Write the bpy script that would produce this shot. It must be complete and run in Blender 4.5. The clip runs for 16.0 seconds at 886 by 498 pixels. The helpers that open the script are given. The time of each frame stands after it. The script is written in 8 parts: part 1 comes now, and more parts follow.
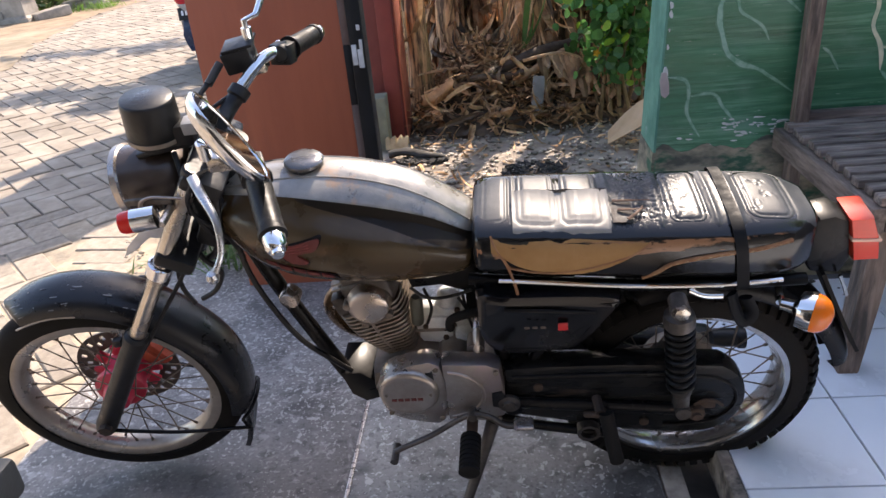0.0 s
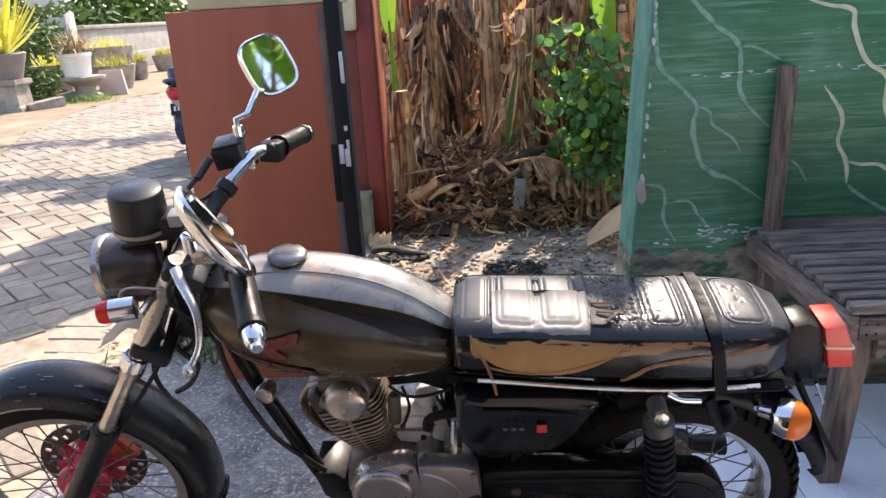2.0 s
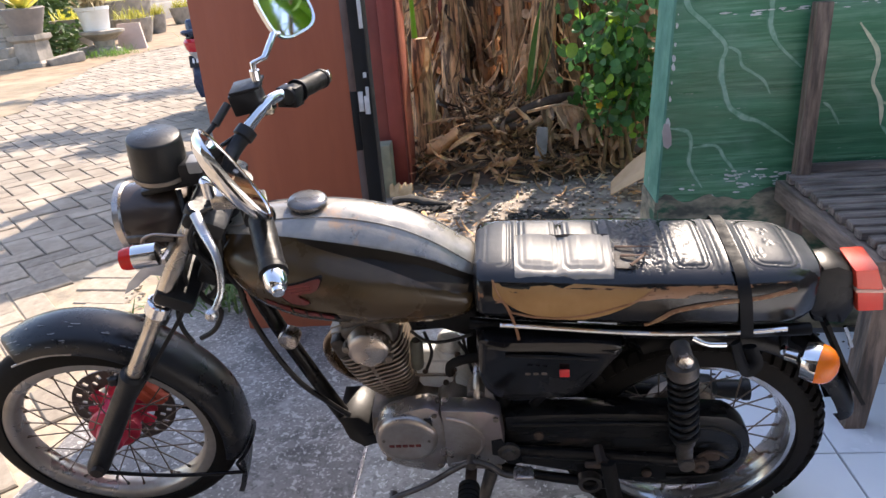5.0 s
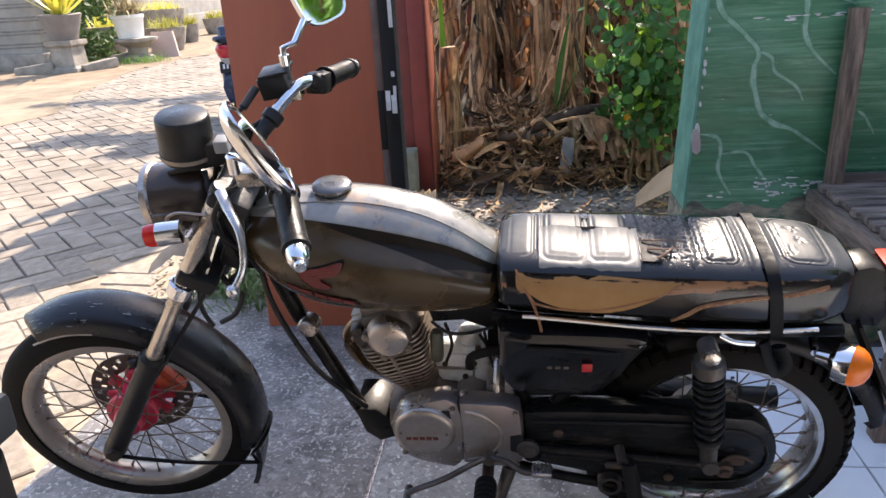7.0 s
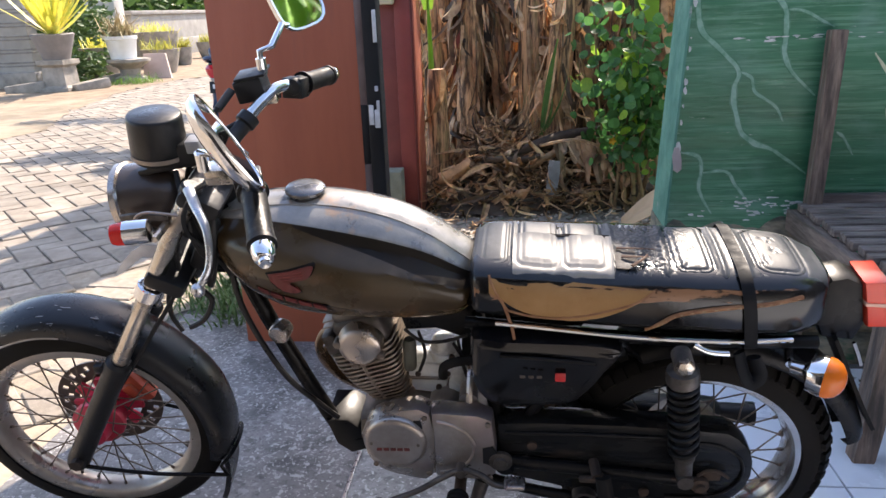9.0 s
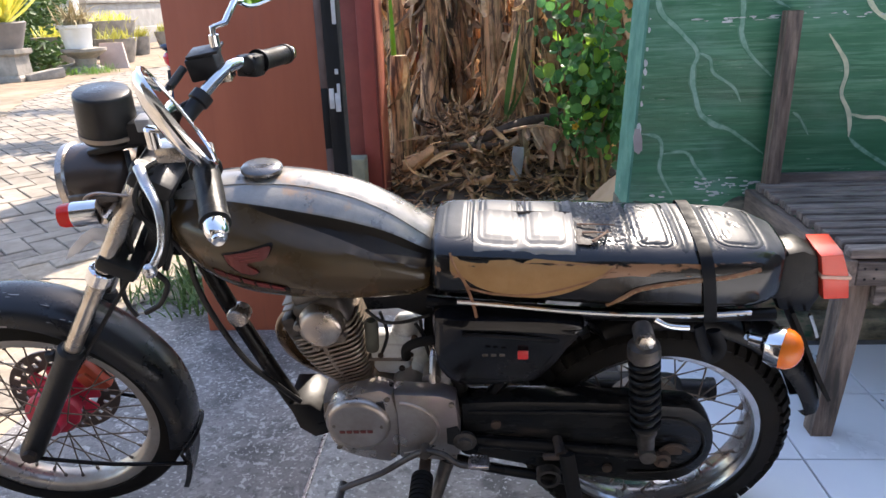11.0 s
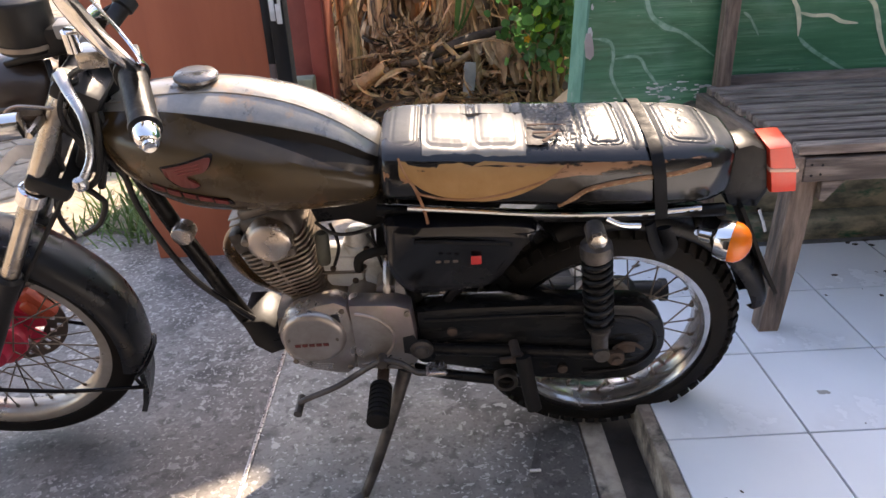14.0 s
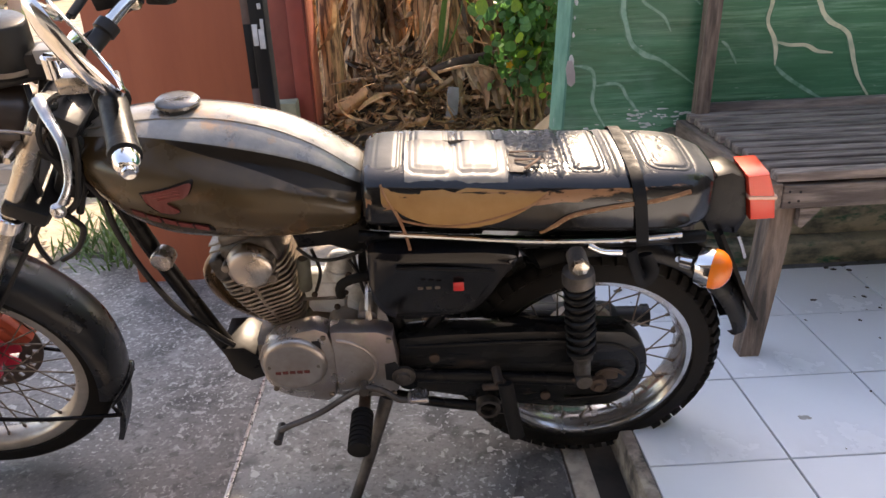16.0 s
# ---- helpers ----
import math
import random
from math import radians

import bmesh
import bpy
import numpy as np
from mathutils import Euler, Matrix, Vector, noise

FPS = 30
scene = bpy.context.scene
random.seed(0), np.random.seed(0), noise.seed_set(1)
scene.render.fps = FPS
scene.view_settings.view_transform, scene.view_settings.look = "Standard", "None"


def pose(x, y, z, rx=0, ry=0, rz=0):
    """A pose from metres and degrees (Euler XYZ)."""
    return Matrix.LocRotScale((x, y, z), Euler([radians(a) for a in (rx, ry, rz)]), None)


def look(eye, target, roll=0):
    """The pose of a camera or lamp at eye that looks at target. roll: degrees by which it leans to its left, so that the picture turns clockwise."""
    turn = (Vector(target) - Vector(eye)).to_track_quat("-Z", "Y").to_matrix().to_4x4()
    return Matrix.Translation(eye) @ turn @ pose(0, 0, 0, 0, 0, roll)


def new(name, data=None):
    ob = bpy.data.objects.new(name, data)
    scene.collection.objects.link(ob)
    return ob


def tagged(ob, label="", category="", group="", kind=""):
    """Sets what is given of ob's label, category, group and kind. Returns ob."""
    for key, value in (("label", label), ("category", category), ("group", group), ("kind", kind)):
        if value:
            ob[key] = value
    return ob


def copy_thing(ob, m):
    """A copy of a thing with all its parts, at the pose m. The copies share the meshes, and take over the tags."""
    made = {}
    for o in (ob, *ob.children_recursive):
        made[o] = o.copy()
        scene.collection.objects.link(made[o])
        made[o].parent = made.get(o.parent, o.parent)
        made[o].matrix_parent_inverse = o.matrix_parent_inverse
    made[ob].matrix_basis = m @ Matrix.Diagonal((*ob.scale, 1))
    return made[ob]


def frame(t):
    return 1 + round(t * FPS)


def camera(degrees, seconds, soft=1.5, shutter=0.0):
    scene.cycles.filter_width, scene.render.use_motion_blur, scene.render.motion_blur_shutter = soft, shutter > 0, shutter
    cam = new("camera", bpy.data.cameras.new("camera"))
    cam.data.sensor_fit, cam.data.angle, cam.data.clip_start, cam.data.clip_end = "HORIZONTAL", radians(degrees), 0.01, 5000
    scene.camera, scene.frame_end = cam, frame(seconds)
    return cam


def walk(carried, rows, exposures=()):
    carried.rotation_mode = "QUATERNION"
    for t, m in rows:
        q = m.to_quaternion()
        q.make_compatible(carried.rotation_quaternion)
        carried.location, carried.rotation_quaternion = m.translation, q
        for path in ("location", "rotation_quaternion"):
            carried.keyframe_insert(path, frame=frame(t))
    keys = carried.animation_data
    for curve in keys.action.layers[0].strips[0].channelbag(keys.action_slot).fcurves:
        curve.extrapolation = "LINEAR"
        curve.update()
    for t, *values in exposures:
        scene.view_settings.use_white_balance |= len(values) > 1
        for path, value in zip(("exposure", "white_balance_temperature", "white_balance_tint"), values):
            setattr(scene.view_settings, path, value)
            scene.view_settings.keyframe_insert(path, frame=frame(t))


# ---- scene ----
cam = camera(62.4, 16.0)
PATH = [
    (0, (-0.781, -1.526, 1.206), (-0.956, 0.269, 0.342), -5.7),
    (0.5, (-0.779, -1.531, 1.21), (-0.917, 0.315, 0.452), -4.9),
    (1, (-0.778, -1.533, 1.209), (-0.884, 0.344, 0.527), -4.2),
    (1.5, (-0.781, -1.536, 1.213), (-0.881, 0.36, 0.584), -3.6),
    (2, (-0.78, -1.536, 1.212), (-0.89, 0.361, 0.589), -3.4),
    (2.5, (-0.781, -1.533, 1.21), (-0.899, 0.352, 0.552), -3.6),
    (3, (-0.782, -1.53, 1.206), (-0.952, 0.33, 0.491), -4.4),
    (3.5, (-0.785, -1.524, 1.199), (-0.99, 0.3, 0.405), -4.9),
    (6, (-0.779, -1.528, 1.185), (-0.918, 0.336, 0.473), -3.8),
    (6.5, (-0.782, -1.526, 1.161), (-0.921, 0.337, 0.446), -3.1),
    (7, (-0.788, -1.532, 1.141), (-1.019, 0.328, 0.446), -3.4),
    (7.5, (-0.786, -1.534, 1.127), (-1.003, 0.338, 0.459), -2.9),
    (8, (-0.765, -1.531, 1.116), (-0.973, 0.358, 0.492), -2.3),
    (10.5, (-0.756, -1.525, 1.077), (-0.947, 0.36, 0.437), -2.3),
    (11, (-0.751, -1.521, 1.072), (-0.864, 0.366, 0.419), -2.1),
    (11.5, (-0.749, -1.522, 1.067), (-0.834, 0.355, 0.382), -2.3),
    (12, (-0.743, -1.523, 1.056), (-0.795, 0.333, 0.311), -3.3),
    (12.5, (-0.746, -1.523, 1.044), (-0.8, 0.317, 0.261), -2.9),
    (13, (-0.747, -1.518, 1.035), (-0.802, 0.298, 0.201), -3.1),
    (13.5, (-0.746, -1.515, 1.032), (-0.785, 0.295, 0.181), -3.0),
    (14, (-0.739, -1.51, 1.03), (-0.746, 0.303, 0.186), -3.1),
    (14.5, (-0.733, -1.505, 1.035), (-0.707, 0.315, 0.205), -3.2),
    (15, (-0.734, -1.506, 1.034), (-0.689, 0.317, 0.214), -3.0),
    (15.5, (-0.738, -1.505, 1.033), (-0.688, 0.325, 0.226), -2.4),
    (16, (-0.737, -1.505, 1.035), (-0.695, 0.332, 0.245), -2.4),
]
walk(cam, [(t, look(eye, target, roll)) for t, eye, target, roll in PATH], [(0.0, 1.70, 7250, 18), (6.0, 1.73, 7100, 17), (8.0, 1.74, 7100, 17), (10.5, 1.82, 6850, 15), (13.5, 2.03, 7800, 19), (16.0, 2.02, 8650, 20)])

# ---- light ----
SUN = Vector((0.208, 0.647, 0.734)).normalized()   # towards the sun, behind the yard
world = bpy.data.worlds.new("sky")
scene.world = world
world.use_nodes = True
_n = world.node_tree.nodes
_sky = _n.new("ShaderNodeTexSky")
_sky.sky_type = 'NISHITA'
_sky.sun_disc = False
_sky.sun_elevation = math.asin(SUN.z)
_sky.sun_rotation = math.atan2(SUN.x, SUN.y)
_n["Background"].inputs["Strength"].default_value = 0.15
world.node_tree.links.new(_sky.outputs[0], _n["Background"].inputs["Color"])
_sl = bpy.data.lights.new("sun", 'SUN')
_sl.energy, _sl.angle, _sl.color = 3.3, radians(0.5), (1.0, 0.93, 0.82)
sun = new("sun", _sl)
sun.matrix_world = look(SUN * 30, (0, 0, 0))

# ---- materials ----
MATS = {}


def mat(name, col, col2=None, rough=0.6, metal=0.0, scale=6.0, bump=0.15, bscale=60.0, lo=0.35, hi=0.65, rvar=0.15, detail=6.0,
        third=None, tscale=2.0, tlo=0.55, thi=0.7, coat=0.0, rand=0.0, trans=0.0, stretch=(1, 1, 1), dist=0.004, spec=0.5, island=0.0, coat_rough=0.08):
    """A surface with grain and larger stains: col and col2 mixed by fine noise, third laid over in patches."""
    if name in MATS:
        return MATS[name]
    m = bpy.data.materials.new(name)
    m.use_nodes = True
    nt = m.node_tree
    N, L = nt.nodes, nt.links.new
    b = N["Principled BSDF"]
    tc = N.new("ShaderNodeTexCoord")
    mp = N.new("ShaderNodeMapping")
    mp.inputs["Scale"].default_value = stretch
    L(tc.outputs["Object"], mp.inputs["Vector"])

    def noise_ramp(sc, a, z, det=detail):
        t = N.new("ShaderNodeTexNoise")
        t.inputs["Scale"].default_value, t.inputs["Detail"].default_value, t.inputs["Roughness"].default_value = sc, det, 0.62
        L(mp.outputs[0], t.inputs["Vector"])
        r = N.new("ShaderNodeMapRange")
        r.inputs["From Min"].default_value, r.inputs["From Max"].default_value = a, z
        L(t.outputs["Fac"], r.inputs["Value"])
        return r.outputs[0], t.outputs["Fac"]

    def blend(fac, a, z):
        x = N.new("ShaderNodeMix")
        x.data_type = 'RGBA'
        L(fac, x.inputs["Factor"])
        for sock, v in ((x.inputs[6], a), (x.inputs[7], z)):
            if hasattr(v, "links"):
                L(v, sock)
            else:
                sock.default_value = (*v, 1)
        return x.outputs[2]

    col2 = col2 or tuple(c * 0.72 for c in col)
    f1, raw = noise_ramp(scale, lo, hi)
    c = blend(f1, col, col2)
    if third:
        f2, _ = noise_ramp(tscale, tlo, thi)
        c = blend(f2, c, third)
    if rand:
        oi = N.new("ShaderNodeObjectInfo")
        hsv = N.new("ShaderNodeHueSaturation")
        mr = N.new("ShaderNodeMapRange")
        mr.inputs["To Min"].default_value, mr.inputs["To Max"].default_value = 1 - rand, 1 + rand
        L(oi.outputs["Random"], mr.inputs["Value"])
        L(mr.outputs[0], hsv.inputs["Value"])
        L(c, hsv.inputs["Color"])
        c = hsv.outputs[0]
    if island:
        ge = N.new("ShaderNodeNewGeometry")
        hs = N.new("ShaderNodeHueSaturation")
        vr_ = N.new("ShaderNodeMapRange")
        vr_.inputs["To Min"].default_value, vr_.inputs["To Max"].default_value = 1 - island, 1 + island
        L(ge.outputs["Random Per Island"], vr_.inputs["Value"])
        L(vr_.outputs[0], hs.inputs["Value"])
        L(c, hs.inputs["Color"])
        c = hs.outputs[0]
    L(c, b.inputs["Base Color"])
    b.inputs["Metallic"].default_value = metal
    b.inputs["Specular IOR Level"].default_value = spec
    fr, fine = noise_ramp(bscale, 0.3, 0.7)
    rr = N.new("ShaderNodeMapRange")
    rr.inputs["To Min"].default_value, rr.inputs["To Max"].default_value = max(rough - rvar, 0.02), min(rough + rvar, 1)
    L(f1, rr.inputs["Value"])
    L(rr.outputs[0], b.inputs["Roughness"])
    if bump:
        bp = N.new("ShaderNodeBump")
        bp.inputs["Strength"].default_value, bp.inputs["Distance"].default_value = bump, dist
        L(fine, bp.inputs["Height"])
        L(bp.outputs[0], b.inputs["Normal"])
    if coat:
        b.inputs["Coat Weight"].default_value, b.inputs["Coat Roughness"].default_value = coat, coat_rough
    if trans:
        out = N["Material Output"]
        tr = N.new("ShaderNodeBsdfTranslucent")
        L(c, tr.inputs["Color"])
        ms = N.new("ShaderNodeMixShader")
        ms.inputs[0].default_value = trans
        L(b.outputs[0], ms.inputs[1])
        L(tr.outputs[0], ms.inputs[2])
        L(ms.outputs[0], out.inputs["Surface"])
    MATS[name] = m
    return m


def glass(name, col, rough=0.05, trans=0.9):
    m = bpy.data.materials.new(name)
    m.use_nodes = True
    b = m.node_tree.nodes["Principled BSDF"]
    b.inputs["Base Color"].default_value = (*col, 1)
    b.inputs["Roughness"].default_value = rough
    b.inputs["Transmission Weight"].default_value = trans
    b.inputs["IOR"].default_value = 1.45
    return m


def concrete(name, dark, light, speck, seed, cover):
    """Worn concrete: blotches at two scales, dark stains, and pale specks of bare aggregate."""
    m = mat(name, dark, light, rough=0.7, scale=3.2, bump=0.55, bscale=55, lo=0.3, hi=0.7, rvar=0.2, detail=9)
    nt = m.node_tree
    N, L = nt.nodes, nt.links.new
    b = N["Principled BSDF"]
    col = b.inputs["Base Color"].links[0].from_socket
    tc = N.new("ShaderNodeTexCoord")
    mpn = N.new("ShaderNodeMapping")
    mpn.inputs["Location"].default_value = (seed, seed * 2, 0)
    L(tc.outputs["Object"], mpn.inputs["Vector"])

    def mask(sc, lo, hi, det=3.0, dis=0.0):
        t = N.new("ShaderNodeTexNoise")
        t.inputs["Scale"].default_value, t.inputs["Detail"].default_value, t.inputs["Distortion"].default_value = sc, det, dis
        L(mpn.outputs[0], t.inputs["Vector"])
        r = N.new("ShaderNodeMapRange")
        r.inputs["From Min"].default_value, r.inputs["From Max"].default_value = lo, hi
        L(t.outputs["Fac"], r.inputs["Value"])
        return r.outputs[0]

    def over(fac, c, amount):
        x = N.new("ShaderNodeMix")
        x.data_type = 'RGBA'
        k = N.new("ShaderNodeMath")
        k.operation = 'MULTIPLY'
        L(fac, k.inputs[0])
        if hasattr(amount, "links"):
            L(amount, k.inputs[1])
        else:
            k.inputs[1].default_value = amount
        L(k.outputs[0], x.inputs["Factor"])
        L(col, x.inputs[6])
        x.inputs[7].default_value = (*c, 1)
        return x.outputs[2]

    col = over(mask(9, 0.56, 0.66), tuple(c * 0.5 for c in dark), 0.7)
    col = over(mask(26, 0.57, 0.63, 4), tuple(c * 0.45 for c in dark), 0.55)
    col = over(mask(120, 0.5, 0.75, 2), tuple(c * 0.4 for c in dark), 0.5)
    col = over(mask(2.2, 0.48, 0.66, 6, 0.8), tuple(c * 0.48 for c in dark), 0.65)
    col = over(mask(42, cover, cover + 0.035, 5, 0.6), speck, mask(3.5, 0.36, 0.62))
    col = over(mask(85, cover + 0.01, cover + 0.05, 3, 0.4), speck, mask(6, 0.30, 0.60))
    col = over(mask(14, 0.60, 0.72, 8, 1.0), tuple(c * 0.75 for c in speck), 0.6)
    L(col, b.inputs["Base Color"])
    return m


M_concrete = concrete("concrete", (0.150, 0.137, 0.130), (0.255, 0.232, 0.218), (0.41, 0.385, 0.36), 0.0, 0.58)
M_concrete_r = concrete("porch_side_concrete", (0.165, 0.152, 0.142), (0.40, 0.375, 0.345), (0.52, 0.50, 0.47), 4.0, 0.60)
M_cement = mat("cement_edge", (0.46, 0.39, 0.32), (0.22, 0.18, 0.15), lo=0.40, hi=0.62, third=(0.08, 0.07, 0.062), tscale=9, tlo=0.55, thi=0.66, rough=0.85, scale=16, bump=0.5, bscale=50)
M_channel = mat("channel_mud", (0.035, 0.031, 0.029), (0.10, 0.09, 0.082), lo=0.42, hi=0.64, rough=0.85, scale=10, bump=0.7, bscale=35)
M_dirt = mat("dirt", (0.34, 0.285, 0.23), (0.17, 0.14, 0.115), rough=0.95, scale=7, bump=0.9, bscale=30, third=(0.30, 0.265, 0.225), tscale=1.5, dist=0.01)
M_earth = mat("earth", (0.28, 0.20, 0.125), (0.18, 0.13, 0.085), rough=0.95, scale=4, bump=0.6, bscale=20, third=(0.33, 0.265, 0.185), tscale=0.7)
M_tile = mat("glazed_tile", (0.86, 0.89, 0.93), (0.82, 0.85, 0.90), rough=0.22, scale=3, bump=0.03, bscale=20, rvar=0.08, third=(0.66, 0.67, 0.69), tscale=1.6, tlo=0.55, thi=0.8)
M_grout = mat("grout", (0.085, 0.08, 0.08), (0.16, 0.15, 0.15), rough=0.9, scale=9)
M_paver = mat("paver", (0.30, 0.255, 0.20), (0.215, 0.18, 0.142), rough=0.9, scale=20, bump=0.5, bscale=60, rand=0.22, third=(0.17, 0.145, 0.115), tscale=1.3, tlo=0.52, thi=0.75)
M_joint = mat("paver_joint", (0.15, 0.13, 0.11), (0.1, 0.09, 0.08), rough=0.95, scale=8)
M_orange = mat("orange_paint", (0.37, 0.095, 0.043), (0.33, 0.085, 0.04), rough=0.62, scale=3, bump=0.12, bscale=25, rvar=0.08, third=(0.28, 0.08, 0.043), tscale=2.2, stretch=(4, 4, 0.6))
M_maroon = mat("maroon_paint", (0.20, 0.042, 0.036), (0.15, 0.032, 0.028), rough=0.6, scale=4, bump=0.15, bscale=30)
M_black_post = mat("black_tarred_paint", (0.010, 0.010, 0.011), (0.018, 0.018, 0.019), spec=0.2, rough=0.6, scale=10, bump=0.2)
M_green = mat("green_wall_paint", (0.022, 0.140, 0.064), (0.050, 0.215, 0.112), rough=0.42, scale=5, bump=0.35, bscale=26, lo=0.32, hi=0.68, stretch=(0.40, 1, 4))


def streaked(m, strength, col, sx, sz, lo, hi, tilt=0.0, mask_scale=1.6, mask_lo=0.40, mask_hi=0.60):
    """Brush streaks of col over a painted surface, long in x, broken into patches."""
    nt = m.node_tree
    N, L = nt.nodes, nt.links.new
    b = N["Principled BSDF"]
    c = b.inputs["Base Color"].links[0].from_socket
    tc = N.new("ShaderNodeTexCoord")
    mpn = N.new("ShaderNodeMapping")
    mpn.inputs["Rotation"].default_value = (0, tilt, 0)
    mpn.inputs["Scale"].default_value = (sx, 1, sz)
    L(tc.outputs["Object"], mpn.inputs["Vector"])
    t = N.new("ShaderNodeTexNoise")
    t.inputs["Scale"].default_value, t.inputs["Detail"].default_value, t.inputs["Roughness"].default_value = 1.0, 5.0, 0.7
    L(mpn.outputs[0], t.inputs["Vector"])
    t2 = N.new("ShaderNodeTexNoise")
    t2.inputs["Scale"].default_value, t2.inputs["Detail"].default_value = mask_scale, 4.0
    L(tc.outputs["Object"], t2.inputs["Vector"])
    fs = []
    for src, a, z, top in ((t, lo, hi, strength), (t2, mask_lo, mask_hi, 1.0)):
        r = N.new("ShaderNodeMapRange")
        r.inputs["From Min"].default_value, r.inputs["From Max"].default_value, r.inputs["To Max"].default_value = a, z, top
        L(src.outputs["Fac"], r.inputs["Value"])
        fs.append(r.outputs[0])
    k = N.new("ShaderNodeMath")
    k.operation = 'MULTIPLY'
    L(fs[0], k.inputs[0])
    L(fs[1], k.inputs[1])
    x = N.new("ShaderNodeMix")
    x.data_type = 'RGBA'
    L(k.outputs[0], x.inputs["Factor"])
    L(c, x.inputs[6])
    x.inputs[7].default_value = (*col, 1)
    L(x.outputs[2], b.inputs["Base Color"])
    return m


for args_ in ((0.60, (0.010, 0.085, 0.036), 3.0, 34.0, 0.46, 0.60, 0.10, 2.2, 0.34, 0.60), (0.62, (0.15, 0.36, 0.22), 2.4, 60.0, 0.50, 0.64, -0.12, 3.0, 0.38, 0.56),
              (0.55, (0.18, 0.39, 0.26), 4.0, 90.0, 0.50, 0.62, 0.06, 5.0, 0.40, 0.58), (0.50, (0.16, 0.31, 0.25), 3.2, 4.0, 0.48, 0.66, 0.3, 2.6, 0.40, 0.58), (0.8, (0.55, 0.62, 0.56), 14.0, 110.0, 0.66, 0.71, 0.0, 6.0, 0.48, 0.60)):
    streaked(M_green, *args_)
M_teal = mat("teal_edge_paint", (0.10, 0.30, 0.225), (0.06, 0.21, 0.155), rough=0.6, scale=9, bump=0.3, third=(0.38, 0.40, 0.40), tscale=6, tlo=0.66, thi=0.72)
M_vein = mat("pale_vein_paint", (0.24, 0.43, 0.33), (0.08, 0.25, 0.15), rough=0.5, scale=40, bump=0.0, lo=0.40, hi=0.70)
M_vein_y = mat("cream_vein_paint", (0.66, 0.66, 0.47), (0.38, 0.46, 0.31), rough=0.5, scale=34, bump=0.0, lo=0.42, hi=0.72)
M_vein_edge = mat("thin_vein_wash", (0.085, 0.245, 0.155), (0.04, 0.165, 0.09), rough=0.5, scale=40, bump=0.0, lo=0.38, hi=0.62)
M_bare = mat("bare_plaster", (0.31, 0.27, 0.19), (0.085, 0.088, 0.07), lo=0.40, hi=0.62, rough=0.9, scale=8, bump=0.6, bscale=30, stretch=(1, 1, 2.2), third=(0.025, 0.095, 0.055), tscale=6, tlo=0.54, thi=0.62)
M_wood = mat("weathered_wood", (0.30, 0.235, 0.20), (0.085, 0.065, 0.055), lo=0.34, hi=0.66, third=(0.10, 0.075, 0.065), tscale=2.2, tlo=0.50, thi=0.66, rough=0.7, scale=7, bump=0.8, bscale=16, stretch=(1, 9, 9), rand=0.25)
M_wood_v = mat("weathered_post_wood", (0.27, 0.195, 0.15), (0.10, 0.07, 0.055), third=(0.06, 0.05, 0.042), tscale=3.0, tlo=0.52, thi=0.66, rough=0.75, scale=7, bump=0.5, bscale=25, stretch=(8, 8, 1))
M_wood_y = mat("weathered_rail_wood", (0.28, 0.205, 0.162), (0.11, 0.08, 0.063), rough=0.75, scale=7, bump=0.5, bscale=25, stretch=(8, 1, 8))
M_plain = mat("plain_wall_paint", (0.15, 0.15, 0.15), (0.12, 0.12, 0.12), rough=0.8, scale=3)
M_roof = mat("roof_sheet", (0.20, 0.185, 0.17), (0.15, 0.14, 0.13), rough=0.7)


# ---- mesh helpers ----
def finish(name, bm, material, parent=None, label="", smooth=40):
    me = bpy.data.meshes.new(name)
    bmesh.ops.recalc_face_normals(bm, faces=bm.faces)
    bm.to_mesh(me)
    bm.free()
    if smooth:
        for p in me.polygons:
            p.use_smooth = True
        me.set_sharp_from_angle(angle=radians(smooth))
    me.materials.append(material)
    ob = new(name, me)
    if parent:
        ob.parent = parent
    if label:
        ob["label"] = label
    return ob


def part(name, bm, material, parent, label="", smooth=40):
    return finish(name, bm, material, parent, label, smooth)


def thing(name, m, label, category, group=""):
    e = new(name)
    e.empty_display_size = 0.1
    e.matrix_world = m
    return tagged(e, label, category, group)


def box(bm, c, s, bevel=0.0, m=None, seg=2):
    r = bmesh.ops.create_cube(bm, size=1)
    vs = r["verts"]
    bmesh.ops.scale(bm, vec=s, verts=vs)
    if bevel:
        es = list({e for v in vs for e in v.link_edges})
        q = bmesh.ops.bevel(bm, geom=es, offset=bevel, segments=seg, profile=0.5, affect='EDGES')
        vs = list({v for f in q["faces"] for v in f.verts} | {v for v in vs if v.is_valid})
    if m is not None:
        bmesh.ops.transform(bm, matrix=m, verts=vs)
    bmesh.ops.translate(bm, vec=c, verts=vs)
    return vs


def loft(bm, rings, closed=True, cap=True):
    rows = [[bm.verts.new(p) for p in ring] for ring in rings]
    n = len(rows[0])
    for a, b in zip(rows, rows[1:]):
        for i in range(n if closed else n - 1):
            j = (i + 1) % n
            bm.faces.new((a[i], a[j], b[j], b[i]))
    if cap and closed:
        bm.faces.new(rows[0][::-1])
        bm.faces.new(rows[-1])
    return rows


